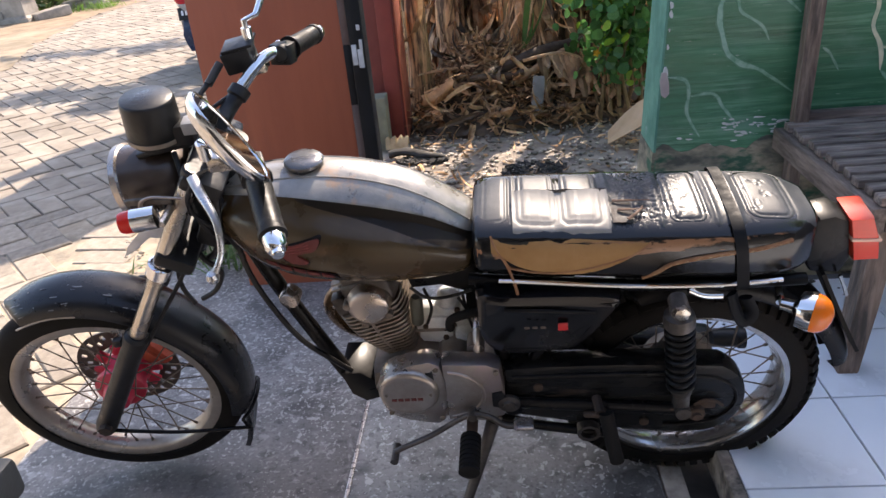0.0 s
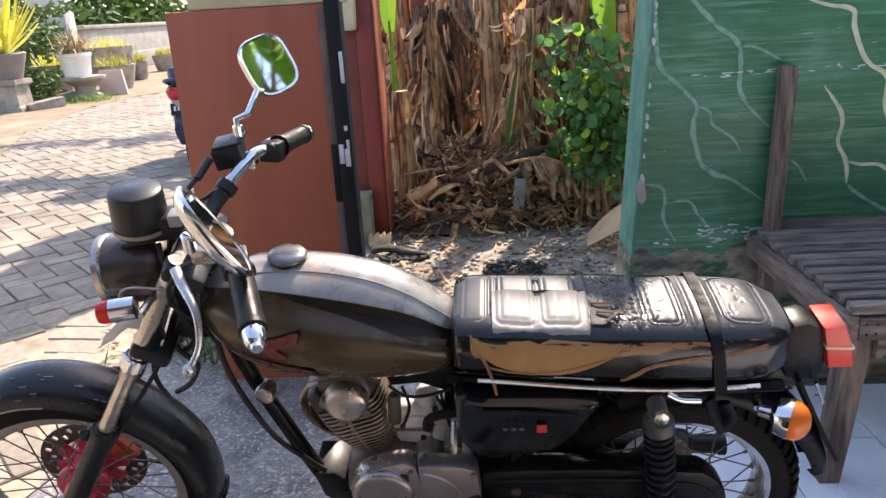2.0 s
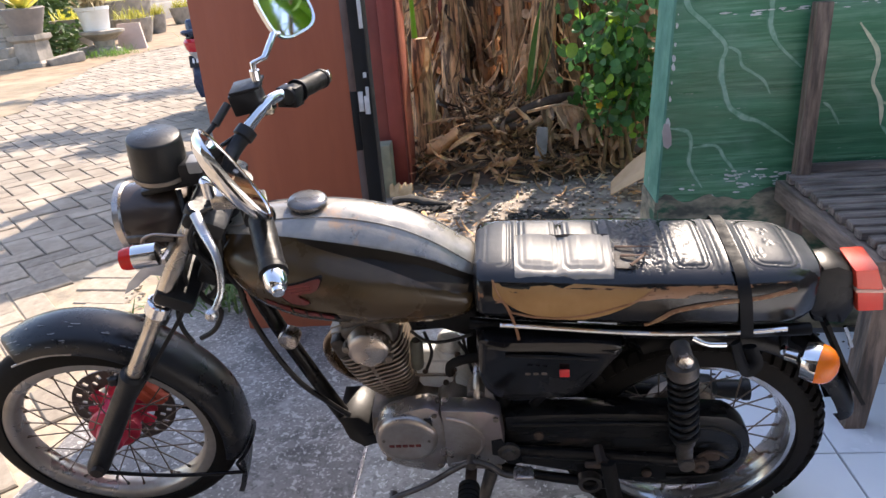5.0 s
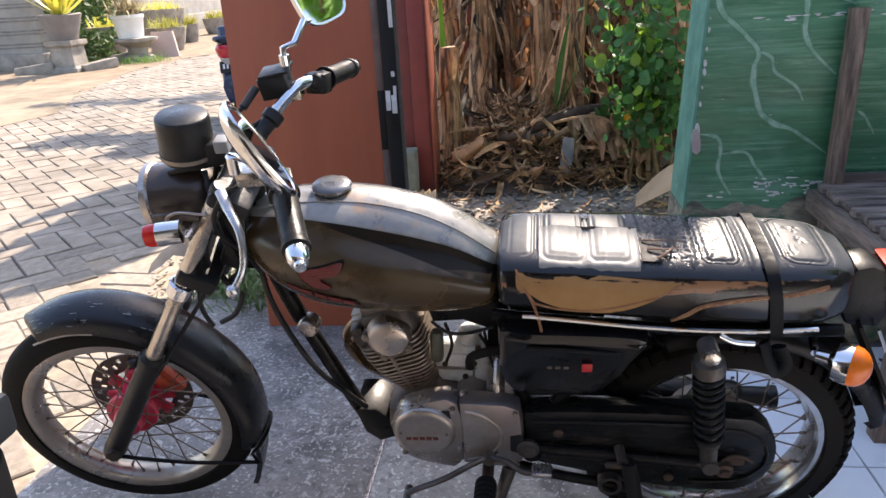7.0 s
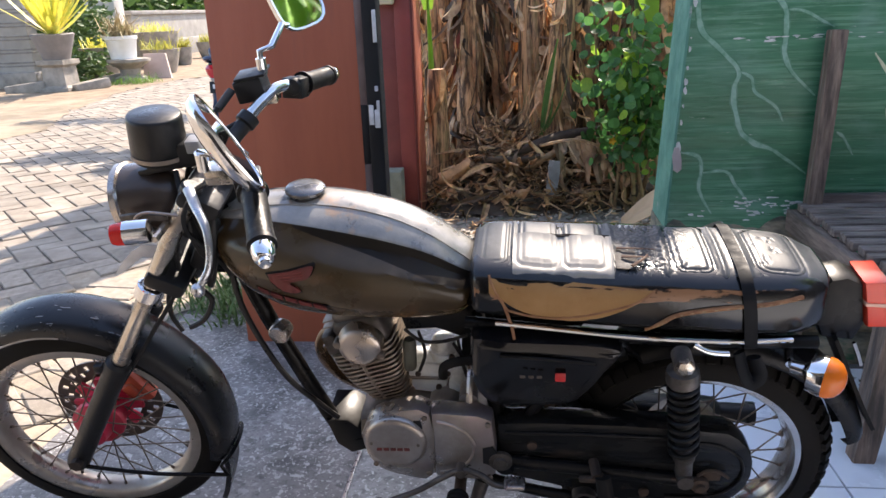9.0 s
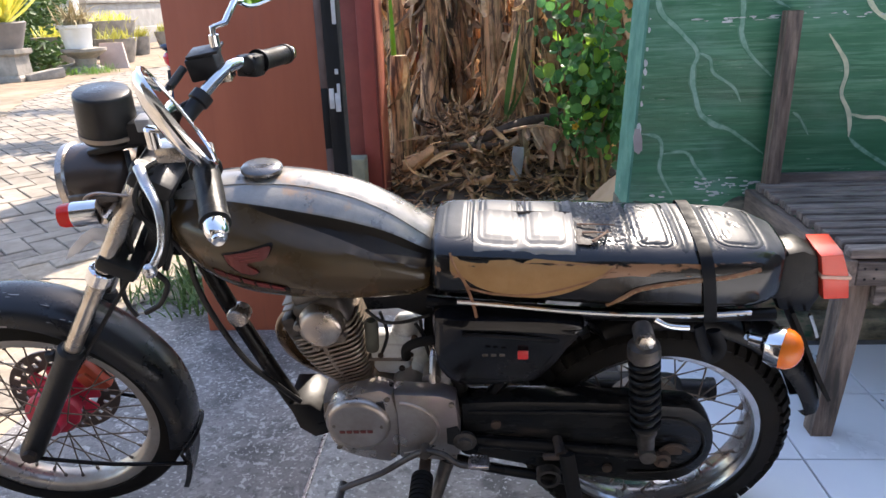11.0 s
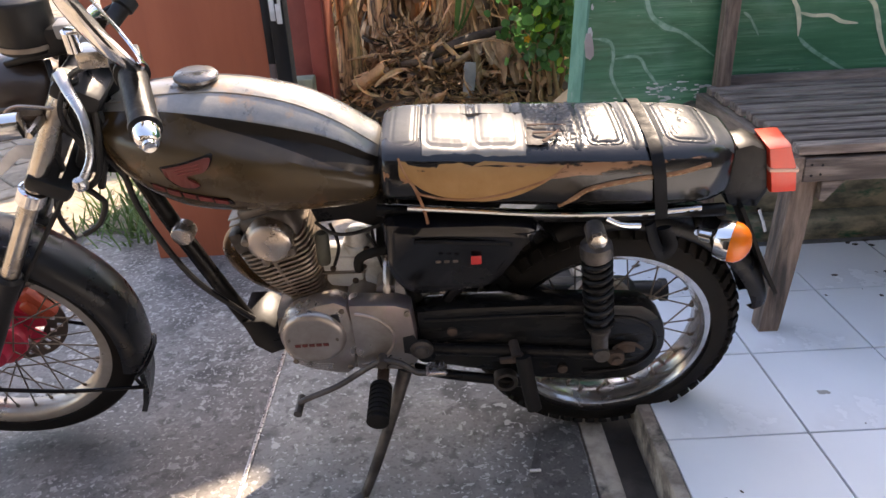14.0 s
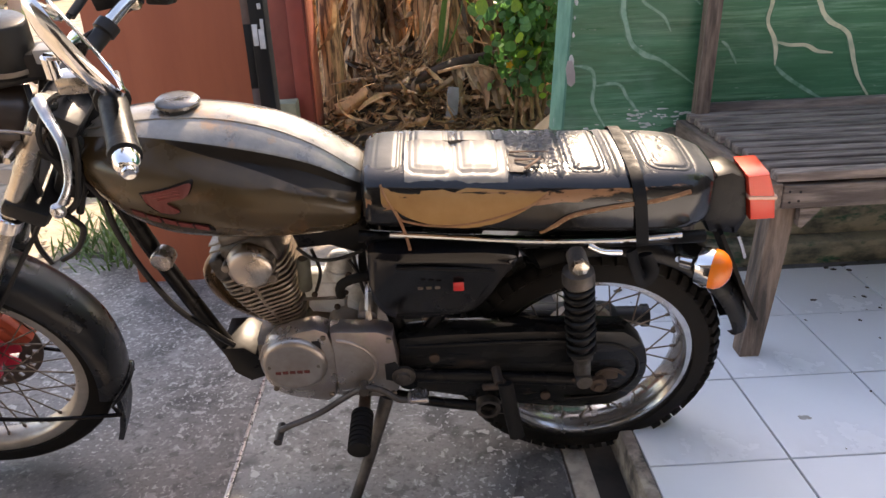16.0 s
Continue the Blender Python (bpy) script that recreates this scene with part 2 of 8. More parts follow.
def smooth_path(pts, k=6):
    """Catmull-Rom through the points."""
    P = [Vector(p) for p in pts]
    if len(P) < 3:
        return P
    out = []
    for i in range(len(P) - 1):
        a, b, c, d = P[max(i - 1, 0)], P[i], P[i + 1], P[min(i + 2, len(P) - 1)]
        for j in range(k):
            t = j / k
            out.append(0.5 * ((2 * b) + (c - a) * t + (2 * a - 5 * b + 4 * c - d) * t * t + (3 * b - a - 3 * c + d) * t ** 3))
    return out + [P[-1]]


def tube(bm, pts, r, n=10, cap=True, flat=1.0, soft=0):
    P = smooth_path(pts, soft) if soft else [Vector(p) for p in pts]
    k = len(P)
    rs = r if isinstance(r, (list, tuple)) else [r, r]
    d0 = (P[1] - P[0]).normalized()
    x = d0.orthogonal().normalized()
    if abs(d0.z) < 0.9:
        x = d0.cross(Vector((0, 0, 1))).normalized()
    rings = []
    for i, p in enumerate(P):
        d = (P[min(i + 1, k - 1)] - P[max(i - 1, 0)]).normalized()
        x = (x - d * x.dot(d)).normalized()
        y = d.cross(x)
        f = i / (k - 1) * (len(rs) - 1)
        q = min(int(f), len(rs) - 2)
        rad = rs[q] + (rs[q + 1] - rs[q]) * (f - q)
        rings.append([p + x * (rad * math.cos(a)) + y * (rad * flat * math.sin(a)) for a in (2 * math.pi * j / n for j in range(n))])
    return loft(bm, rings, True, cap)


def lathe(bm, prof, o, axis, n=32, cap=True):
    """prof: (distance along the axis, radius)."""
    o, ax = Vector(o), Vector(axis).normalized()
    x = ax.orthogonal().normalized()
    y = ax.cross(x)
    rings = [[o + ax * h + x * (r * math.cos(a)) + y * (r * math.sin(a)) for a in (2 * math.pi * j / n for j in range(n))] for h, r in prof]
    return loft(bm, rings, True, cap)


def ring(bm, prof, o, axis, n=64):
    """A closed profile of (along the axis, radius) swept round."""
    o, ax = Vector(o), Vector(axis).normalized()
    x = ax.orthogonal().normalized()
    y = ax.cross(x)
    rows = []
    for j in range(n):
        a = 2 * math.pi * j / n
        d = x * math.cos(a) + y * math.sin(a)
        rows.append([bm.verts.new(o + ax * h + d * r) for h, r in prof])
    m = len(prof)
    for j in range(n):
        a, b = rows[j], rows[(j + 1) % n]
        for i in range(m):
            bm.faces.new((a[i], a[(i + 1) % m], b[(i + 1) % m], b[i]))


def plate(bm, outline, v0, v1, bevel=0.0, k=0):
    """An outline in (u, w) made solid between v0 and v1."""
    if k:
        P = [Vector((u, 0, w)) for u, w in outline]
        P = smooth_path(P + [P[0]], k)[:-1]
        outline = [(p.x, p.z) for p in P]
    a = [bm.verts.new((u, v0, w)) for u, w in outline]
    b = [bm.verts.new((u, v1, w)) for u, w in outline]
    n = len(a)
    fa = bm.faces.new(a[::-1])
    fb = bm.faces.new(b)
    fs = [bm.faces.new((a[i], a[(i + 1) % n], b[(i + 1) % n], b[i])) for i in range(n)]
    if bevel:
        bmesh.ops.recalc_face_normals(bm, faces=[fa, fb, *fs])
        es = list(fb.edges) + list(fa.edges)
        bmesh.ops.bevel(bm, geom=es, offset=bevel, segments=2, profile=0.6, affect='EDGES')


def wobble(bm, amp, sc, seed=0.0):
    for v in bm.verts:
        v.co += noise.noise_vector(v.co * sc + Vector((seed, seed * 1.7, 3.1))) * amp


_ico = bmesh.new()
bmesh.ops.create_icosphere(_ico, subdivisions=1, radius=1.0)
ICO_V, ICO_F = [v.co.copy() for v in _ico.verts], [[v.index for v in f.verts] for f in _ico.faces]
_ico.free()


def pebble(bm, c, sx, sy, sz, turn=0.0):
    ca_, sa_ = math.cos(turn), math.sin(turn)
    vs = [bm.verts.new((c[0] + v.x * sx * ca_ - v.y * sy * sa_, c[1] + v.x * sx * sa_ + v.y * sy * ca_, c[2] + v.z * sz)) for v in ICO_V]
    for f in ICO_F:
        bm.faces.new([vs[i] for i in f])


# ---- setting ----
GZ = -0.07     # the concrete yard; the tiled porch is at 0


def structure(name, bm, material, label="", smooth=30):
    return tagged(finish(name, bm, material, None, label, smooth), kind="structure")


def slab(x0, x1, y0, y1, z0, z1, bm=None, bevel=0.0):
    bm = bm or bmesh.new()
    box(bm, ((x0 + x1) / 2, (y0 + y1) / 2, (z0 + z1) / 2), (x1 - x0, y1 - y0, z1 - z0), bevel)
    return bm


# the ground sheet out to the horizon
bm = bmesh.new()
bmesh.ops.create_grid(bm, x_segments=120, y_segments=120, size=1)
for v in bm.verts:
    x, y = v.co.x, v.co.y
    v.co.x, v.co.y = x * 6 + x ** 5 * 600, y * 6 + y ** 5 * 600 + 2
    n_ = noise.noise(Vector((v.co.x * 0.9, v.co.y * 0.9, 0)))
    v.co.z = GZ - 0.045 + 0.012 * n_
structure("ground", bm, M_dirt, "bare grey-brown earth yard strewn with litter")

# concrete yard, split by a thin joint
bm = slab(-2.14, -1.205, -3.2, 1.16, GZ - 0.12, GZ, bevel=0.012)
wobble(bm, 0.002, 5)
structure("pavement", bm, M_concrete, "worn grey concrete yard slab with pale specks")
bm = slab(-1.197, -0.453, -3.2, 1.02, GZ - 0.12, GZ, bevel=0.004)
structure("pavement", bm, M_concrete_r, "worn grey concrete yard slab beside the porch")
bm = slab(-1.2055, -1.1965, -3.2, 1.0, GZ - 0.02, GZ + 0.003, bevel=0.001)
structure("trim", bm, mat("joint_metal", (0.72, 0.70, 0.68), (0.4, 0.38, 0.36), rough=0.3, metal=0.7, scale=30), "pale strip in the concrete joint")
bm = slab(-0.452, -0.400, -3.2, 1.0, GZ - 0.12, GZ + 0.004, bevel=0.006)
wobble(bm, 0.004, 9)
structure("trim", bm, M_cement, "rough cement strip beside the gutter")
bm = slab(-0.400, -0.325, -3.2, 1.0, GZ - 0.12, GZ - 0.022)
structure("trim", bm, M_channel, "dark narrow gutter in front of the porch step")
# porch
bm = slab(-0.325, 3.2, -3.2, 1.2, -0.2, -0.006, bevel=0.004)
structure("floor", bm, M_grout, "raised porch base with dark grout")
bm = slab(-0.328, -0.298, -3.2, 0.70, -0.12, -0.001, bevel=0.005)
wobble(bm, 0.003, 14)
structure("trim", bm, M_cement, "chipped beige cement edge of the porch step")
porch = tagged(new("floor"), "pale bluish-white glazed porch tiles with dark grout", kind="structure")
bm = bmesh.new()
box(bm, (0, 0, -0.004), (0.2955, 0.2955, 0.008), 0.0012, seg=1)
tile0 = part("tile", bm, M_tile, porch)
tile0.location = (-0.15, -0.15, 0)
for i in range(0, 11):
    for j in range(-10, 3):
        if (i, j) == (0, 0):
            continue
        o = new("tile", tile0.data)
        o.parent = porch
        o.location = (-0.15 + 0.3 * i, -0.15 + 0.3 * j, random.uniform(-0.0005, 0.0005))

bm = bmesh.new()
plate(bm, [(-0.565, -0.23), (-0.545, -0.175), (-0.50, -0.155), (-0.462, -0.20), (-0.460, -0.30), (-0.475, -0.40), (-0.53, -0.45), (-0.575, -0.43), (-0.585, -0.32)], 0, 0.002, 0, 4)
bmesh.ops.transform(bm, matrix=Matrix(((1, 0, 0, 0), (0, 0, 1, 0), (0, 1, 0, GZ + 0.0005), (0, 0, 0, 1))), verts=bm.verts)
bmesh.ops.recalc_face_normals(bm, faces=bm.faces)
structure("patch", bm, concrete("dark_patch_concrete", (0.085, 0.078, 0.074), (0.15, 0.138, 0.13), (0.28, 0.26, 0.24), 7.0, 0.61), "darker patched stretch of concrete")
bm = slab(-0.585, -0.560, -0.303, -0.296, GZ + 0.002, GZ + 0.008, bevel=0.002)
tagged(finish("cigarette_end", bm, mat("white_paper", (0.8, 0.79, 0.75), rough=0.7), None, "white cigarette end on the concrete"), category="litter")
bm = bmesh.new()
rl = random.Random(44)
for _ in range(110):
    x, y = (rl.uniform(-0.25, 1.0), 0.66 - 0.5 * rl.random() ** 2) if rl.random() < 0.8 else (rl.uniform(-0.3, 0.9), rl.uniform(-0.5, 0.6))
    sz = 0.002 + 0.012 * rl.random() ** 3
    pebble(bm, (x, y, 0.001 + sz * 0.1), sz * rl.uniform(0.8, 2.0), sz, sz * 0.25, rl.uniform(0, 3.1))
tagged(finish("leaf_crumbs", bm, mat("dark_crumbs", (0.10, 0.08, 0.06), (0.05, 0.045, 0.04), rough=0.9, scale=40), None, "dark leaf crumbs swept about the porch tiles", 0), category="litter", kind="stuff")
bm = bmesh.new()
for dx, dy, sx, sy in ((0, 0, 0.015, 0.008), (0.010, -0.003, 0.007, 0.005), (-0.008, 0.004, 0.006, 0.005)):
    pebble(bm, (0.094 + dx, -0.168 + dy, 0.0006), sx, sy, 0.0007, 0.3)
tagged(finish("dried_stain", bm, mat("grey_stain", (0.33, 0.32, 0.30), (0.42, 0.40, 0.38), rough=0.6, scale=60), None, "grey dried spot on a porch tile", 0), category="stain")
# green wall


def lean_end(bm):
    """The free end of the wall is out of plumb."""
    for v in bm.verts:
        if v.co.x < 0:
            v.co.x += 0.053 * (v.co.z - 0.82)
    return bm


bm = lean_end(slab(-0.28, 3.2, 0.72, 0.92, -0.2, 1.64))
wall_n = structure("wall_north", bm, M_green, "green painted porch wall with pale marbled veins and peeling edge")
bm = lean_end(slab(-0.284, -0.277, 0.718, 0.924, 0.42, 1.64))
part("edge_strip", bm, M_teal, wall_n, "paler teal end face with chipped paint")
bm = lean_end(slab(-0.286, -0.276, 0.716, 0.925, -0.2, 0.42))
wobble(bm, 0.002, 30)
part("edge_base", bm, M_bare, wall_n, "bare stained plaster below the paint")
bm = bmesh.new()
top_ = [(-0.298 + 0.02 * k, 0.432 + 0.030 * noise.noise(Vector((k * 0.31, 0.5, 0))) + 0.02 * noise.noise(Vector((k * 1.3, 2.5, 0))) - (0.10 * min(1, max(0, (k - 19) / 8)))) for k in range(174)]
lo_v = [[bm.verts.new((x, y, -0.02)) for x, z in top_] for y in (0.715, 0.722)]
hi_v = [[bm.verts.new((x, y, z)) for x, z in top_] for y in (0.715, 0.722)]
for k in range(173):
    bm.faces.new((lo_v[0][k], lo_v[0][k + 1], hi_v[0][k + 1], hi_v[0][k]))
    bm.faces.new((hi_v[0][k], hi_v[0][k + 1], hi_v[1][k + 1], hi_v[1][k]))
part("wall_base", bm, M_bare, wall_n, "stained, mossy plaster where the green paint has come off")
bm = slab(-0.29, 3.2, 0.64, 0.72, -0.02, 0.07, bevel=0.01)
part("ledge", bm, M_bare, wall_n, "low dirty cement ledge")
# unseen walls and eaves added behind the camera, to close in the light
structure("wall_south", slab(-5.2, 3.4, -3.4, -3.2, -0.2, 2.4), M_plain, "plain grey wall added out of view")
structure("wall_east", slab(3.2, 3.4, -3.2, 0.92, -0.2, 2.4), M_plain, "plain grey wall added out of view")
structure("ceiling", slab(-5.2, 3.5, -3.4, -2.2, 2.4, 2.46), M_roof, "narrow eaves added out of view behind the camera")

# orange wall with black post, maroon wall behind
bm = slab(-1.775, -1.252, 0.90, 1.05, GZ - 0.1, 1.25, bevel=0.006)
wall_o = structure("wall_orange", bm, M_orange, "matt orange-brown painted wall end")
bm = slab(-1.70, -1.20, 0.905, 1.06, 1.25, 1.33, bevel=0.01)
part("coping", bm, mat("cream_coping", (0.62, 0.52, 0.33), rough=0.8), wall_o, "cream coping stone")
bm = slab(-1.254, -1.205, 0.885, 0.96, GZ - 0.1, 1.9, bevel=0.004)
post = structure("post", bm, M_black_post, "black painted post with scraped white patches")
bm = slab(-1.60, -1.35, 2.8, 3.1, GZ - 0.1, 2.3, bevel=0.01)
structure("wall_maroon", bm, M_maroon, "maroon painted wall end in the yard")

# bench
bench = thing("bench", Matrix.Translation((0.08, 0.06, 0.0)), "weathered brown wooden slat bench against the green wall", "bench")
BL = 1.9


def bench_box(name, x0, x1, y0, y1, z0, z1, material, bev=0.004, label=""):
    bm = slab(x0, x1, y0, y1, z0, z1, bevel=bev)
    wobble(bm, 0.002, 6, x0 + y0)
    return part(name, bm, material, bench, label)


bench_box("front_rail", 0.006, BL, -0.002, 0.030, 0.418, 0.476, M_wood)
bench_box("side_rail", -0.030, 0.004, -0.004, 0.64, 0.418, 0.482, M_wood_y)
bench_box("back_rail", 0.045, BL, 0.612, 0.642, 0.470, 0.530, M_wood)
for x, z in ((0.020, 0.462), (0.022, 0.436), (0.045, 0.460), (0.043, 0.438)):
    bm = bmesh.new()
    lathe(bm, [(0, 0.003), (0.0012, 0.003), (0.0016, 0.001)], (x, -0.003, z), (0, -1, 0), 8)
    part("nail", bm, M_black_post, bench)
bm = bmesh.new()
plate(bm, [(0.055, 0.417), (0.108, 0.417), (0.066, 0.366), (0.055, 0.372)], 0.004, 0.026, 0.002)
part("corner_brace", bm, M_wood, bench)
for i in range(11):
    y = 0.0 + i * 0.057
    bench_box("slat", -0.012 + 0.005 * (i % 2), BL, y, y + 0.040, 0.484, 0.507, M_wood)
for (x, y, nm) in ((0.0, 0.03, "leg"), (BL - 0.06, 0.03, "leg"), (-0.008, 0.585, "leg"), (BL - 0.06, 0.57, "leg")):
    bm = bmesh.new()
    top = 0.417 if y < 0.3 else 1.0
    lean_ = -0.03 if y < 0.3 else 0.02
    rings = []
    for z, k in ((0, 0.82), (0.01, 0.85), (top * 0.5, 0.95), (top - 0.004, 1.0), (top, 0.96)):
        dx = lean_ * (1 - z / top) if y < 0.3 else lean_ * (z / top)
        h = (0.029 if y < 0.3 else 0.022) * k
        cx, cy = x + 0.03 + dx, y + 0.028
        rings.append([(cx - h, cy - h, z), (cx + h, cy - h, z), (cx + h, cy + h, z), (cx - h, cy + h, z)])
    loft(bm, rings)
    wobble(bm, 0.003, 8, x)
    part(nm if y < 0.3 else "back_post", bm, M_wood_v, bench)

# ---- motorcycle ----
M_tank = mat("dull_bronze_black_paint", (0.030, 0.020, 0.0095), (0.072, 0.046, 0.021), coat=0.12, lo=0.30, hi=0.70, rough=0.27, scale=6, bump=0.06, bscale=30, third=(0.17, 0.072, 0.027), tscale=4.0, tlo=0.54, thi=0.74, rvar=0.08, spec=0.35)
# Faded top paint, its base colour raised to carry the sun's glare.
M_tank_top = mat("faded_glare_tank_top", (0.135, 0.128, 0.115), (0.27, 0.25, 0.215), lo=0.36, hi=0.66, rough=0.34, scale=15, bump=0.45, bscale=30, spec=1.0, rvar=0.12, third=(0.36, 0.22, 0.12), tscale=12, tlo=0.58, thi=0.66, coat=0.7, coat_rough=0.27, dist=0.003)
M_black = mat("black_enamel", (0.006, 0.006, 0.007), (0.010, 0.0095, 0.0095), spec=0.15, rough=0.3, scale=9, bump=0.08, third=(0.03, 0.025, 0.02), tscale=6, tlo=0.6, thi=0.75, rvar=0.14)
M_plastic = mat("black_plastic", (0.009, 0.009, 0.010), (0.017, 0.017, 0.018), spec=0.3, rough=0.42, scale=20, bump=0.12, bscale=120)
M_fender = mat("scuffed_dark_fender_paint", (0.007, 0.008, 0.010), (0.013, 0.014, 0.017), spec=0.4, rough=0.28, scale=8, bump=0.08, third=(0.06, 0.06, 0.065), tscale=14, tlo=0.66, thi=0.72, rvar=0.12)
M_rubber = mat("tyre_rubber", (0.008, 0.0078, 0.0076), (0.018, 0.016, 0.0148), spec=0.14, rough=0.8, scale=14, bump=0.3, bscale=70)
M_grip = mat("grip_rubber", (0.007, 0.007, 0.008), (0.012, 0.012, 0.012), spec=0.22, rough=0.45, scale=20, bump=0.3, bscale=80)
M_chrome = mat("chrome", (0.82, 0.82, 0.83), (0.70, 0.69, 0.67), rough=0.10, metal=1.0, scale=10, bump=0.02, rvar=0.06)
M_chrome_old = mat("pitted_chrome", (0.62, 0.58, 0.52), (0.38, 0.33, 0.28), rough=0.24, metal=1.0, scale=14, bump=0.15, bscale=120, rvar=0.12)
M_alu = mat("dull_aluminium", (0.47, 0.42, 0.385), (0.29, 0.245, 0.215), lo=0.38, hi=0.66, rough=0.34, metal=0.85, scale=8, bump=0.16, bscale=45, third=(0.36, 0.285, 0.29), tscale=9, tlo=0.54, thi=0.70, rvar=0.12)
M_alu_d = mat("grimy_aluminium", (0.27, 0.225, 0.185), (0.11, 0.085, 0.068), rough=0.55, metal=0.6, scale=12, bump=0.35, bscale=70)
M_rim = mat("weathered_rim", (0.50, 0.445, 0.39), (0.36, 0.31, 0.26), rough=0.36, metal=0.7, scale=9, bump=0.15)
M_rim_r = mat("polished_rim", (0.52, 0.52, 0.53), (0.30, 0.28, 0.265), lo=0.42, hi=0.64, rough=0.24, metal=0.9, scale=10, bump=0.08)
M_spoke = mat("rusty_spoke", (0.12, 0.095, 0.08), (0.20, 0.16, 0.13), rough=0.5, metal=0.6, scale=30)
M_red = mat("red_hub_paint", (0.72, 0.03, 0.085), (0.55, 0.024, 0.06), rough=0.38, scale=12, bump=0.1)
M_redcal = mat("orange_caliper_paint", (0.55, 0.09, 0.035), (0.4, 0.06, 0.03), rough=0.45, scale=12)
M_disc = mat("brown_steel_disc", (0.16, 0.12, 0.10), (0.09, 0.07, 0.06), rough=0.42, metal=0.7, scale=14)
M_steel = mat("brown_stained_steel", (0.13, 0.115, 0.105), (0.050, 0.042, 0.038), rough=0.45, metal=0.6, scale=16, bump=0.3)
M_rust = mat("rusty_steel", (0.085, 0.052, 0.036), (0.035, 0.028, 0.025), rough=0.75, metal=0.3, scale=16, bump=0.4)
M_vinyl = mat("black_vinyl", (0.006, 0.006, 0.006), (0.011, 0.010, 0.010), spec=0.5, rough=0.13, scale=10, bump=0.12, bscale=70, rvar=0.08)
# Greyer than the flank's black: the sky's sheen is put into the colour.
M_vinyl_top = mat("sheen_grey_vinyl", (0.030, 0.034, 0.040), (0.060, 0.064, 0.070), rough=0.38, scale=7, bump=0.10, bscale=50, spec=0.20, third=(0.085, 0.088, 0.095), tscale=6, tlo=0.52, thi=0.72, rvar=0.07)
M_foam = mat("brown_seat_foam", (0.36, 0.20, 0.075), (0.27, 0.14, 0.05), rough=0.8, scale=7, bump=0.25, bscale=60)
M_thread = mat("torn_backing_fabric", (0.30, 0.15, 0.07), (0.2, 0.09, 0.045), rough=0.9, scale=30)
M_amber = glass("amber_lens", (1.0, 0.24, 0.02), 0.15, 0.45)
M_redlens = glass("red_lens", (0.85, 0.03, 0.02), 0.12, 0.35)
M_tail = glass("faded_red_lens", (0.80, 0.075, 0.04), 0.18, 0.2)
M_lens = glass("headlamp_glass", (0.9, 0.92, 0.95), 0.08, 0.9)
M_mirror = mat("mirror_glass", (0.9, 0.9, 0.9), (0.9, 0.9, 0.9), rough=0.03, metal=1.0, bump=0, rvar=0.0)
M_groove = mat("pale_groove", (0.30, 0.06, 0.05), rough=0.6)
M_badge = mat("faded_red_badge", (0.16, 0.020, 0.016), (0.10, 0.017, 0.014), rough=0.5, scale=20)
M_sticker = mat("red_sticker", (0.55, 0.03, 0.03), rough=0.4)
M_copper = mat("heat_blued_cover", (0.60, 0.50, 0.41), (0.46, 0.41, 0.38), rough=0.28, metal=0.9, scale=5, bump=0.15)

YAW, LEAN = radians(-1.4), radians(11.0)
B_F = Vector((-math.cos(YAW), -math.sin(YAW), 0))
B_S = Vector((math.sin(YAW), -math.cos(YAW), 0))
B_U = Vector((0, 0, 1)) * math.cos(LEAN) + B_S * math.sin(LEAN)
B_L = B_S * math.cos(LEAN) - Vector((0, 0, 1)) * math.sin(LEAN)
BIKE = Matrix((( B_F.x, B_L.x, B_U.x, -0.412), (B_F.y, B_L.y, B_U.y, -0.113), (B_F.z, B_L.z, B_U.z, GZ + 0.001), (0, 0, 0, 1)))
moto = thing("motorcycle", BIKE, "old black and bronze motorcycle leaning on its side stand", "motorcycle")

# steering: axis along the fork, turned a little to the left
FD = Vector((-0.537, 0, 0.843)).normalized()      # up the fork
FK_0 = Vector((1.311, 0, 0.291))                  # foot of the fork
AX_F = Vector((1.301, 0, 0.303))                  # front axle
ST_P = FK_0 + Vector((-FD.z, 0, FD.x)) * 0.05     # a point of the steering axis
STEER = Matrix.Translation(ST_P) @ Matrix.Rotation(radians(7.0), 4, FD) @ Matrix.Translation(-ST_P)


def mp(name, bm, material, parent=None, label="", steer=False, smooth=40):
    ob = part(name, bm, material, parent or moto, label, smooth)
    if steer and parent is None:
        ob.matrix_basis = STEER
    return ob


UNSTEER = STEER.inverted()


def un(*pts):
    """Places on the turned steering, taken back to straight ahead."""
    return [UNSTEER @ Vector(p) for p in pts]


def fork_at(s, v=0.0, off=0.0):
    """A point s up the fork from the axle, off ahead of its line."""
    return FK_0 + FD * s + Vector((FD.z, 0, -FD.x)) * off + Vector((0, v, 0))


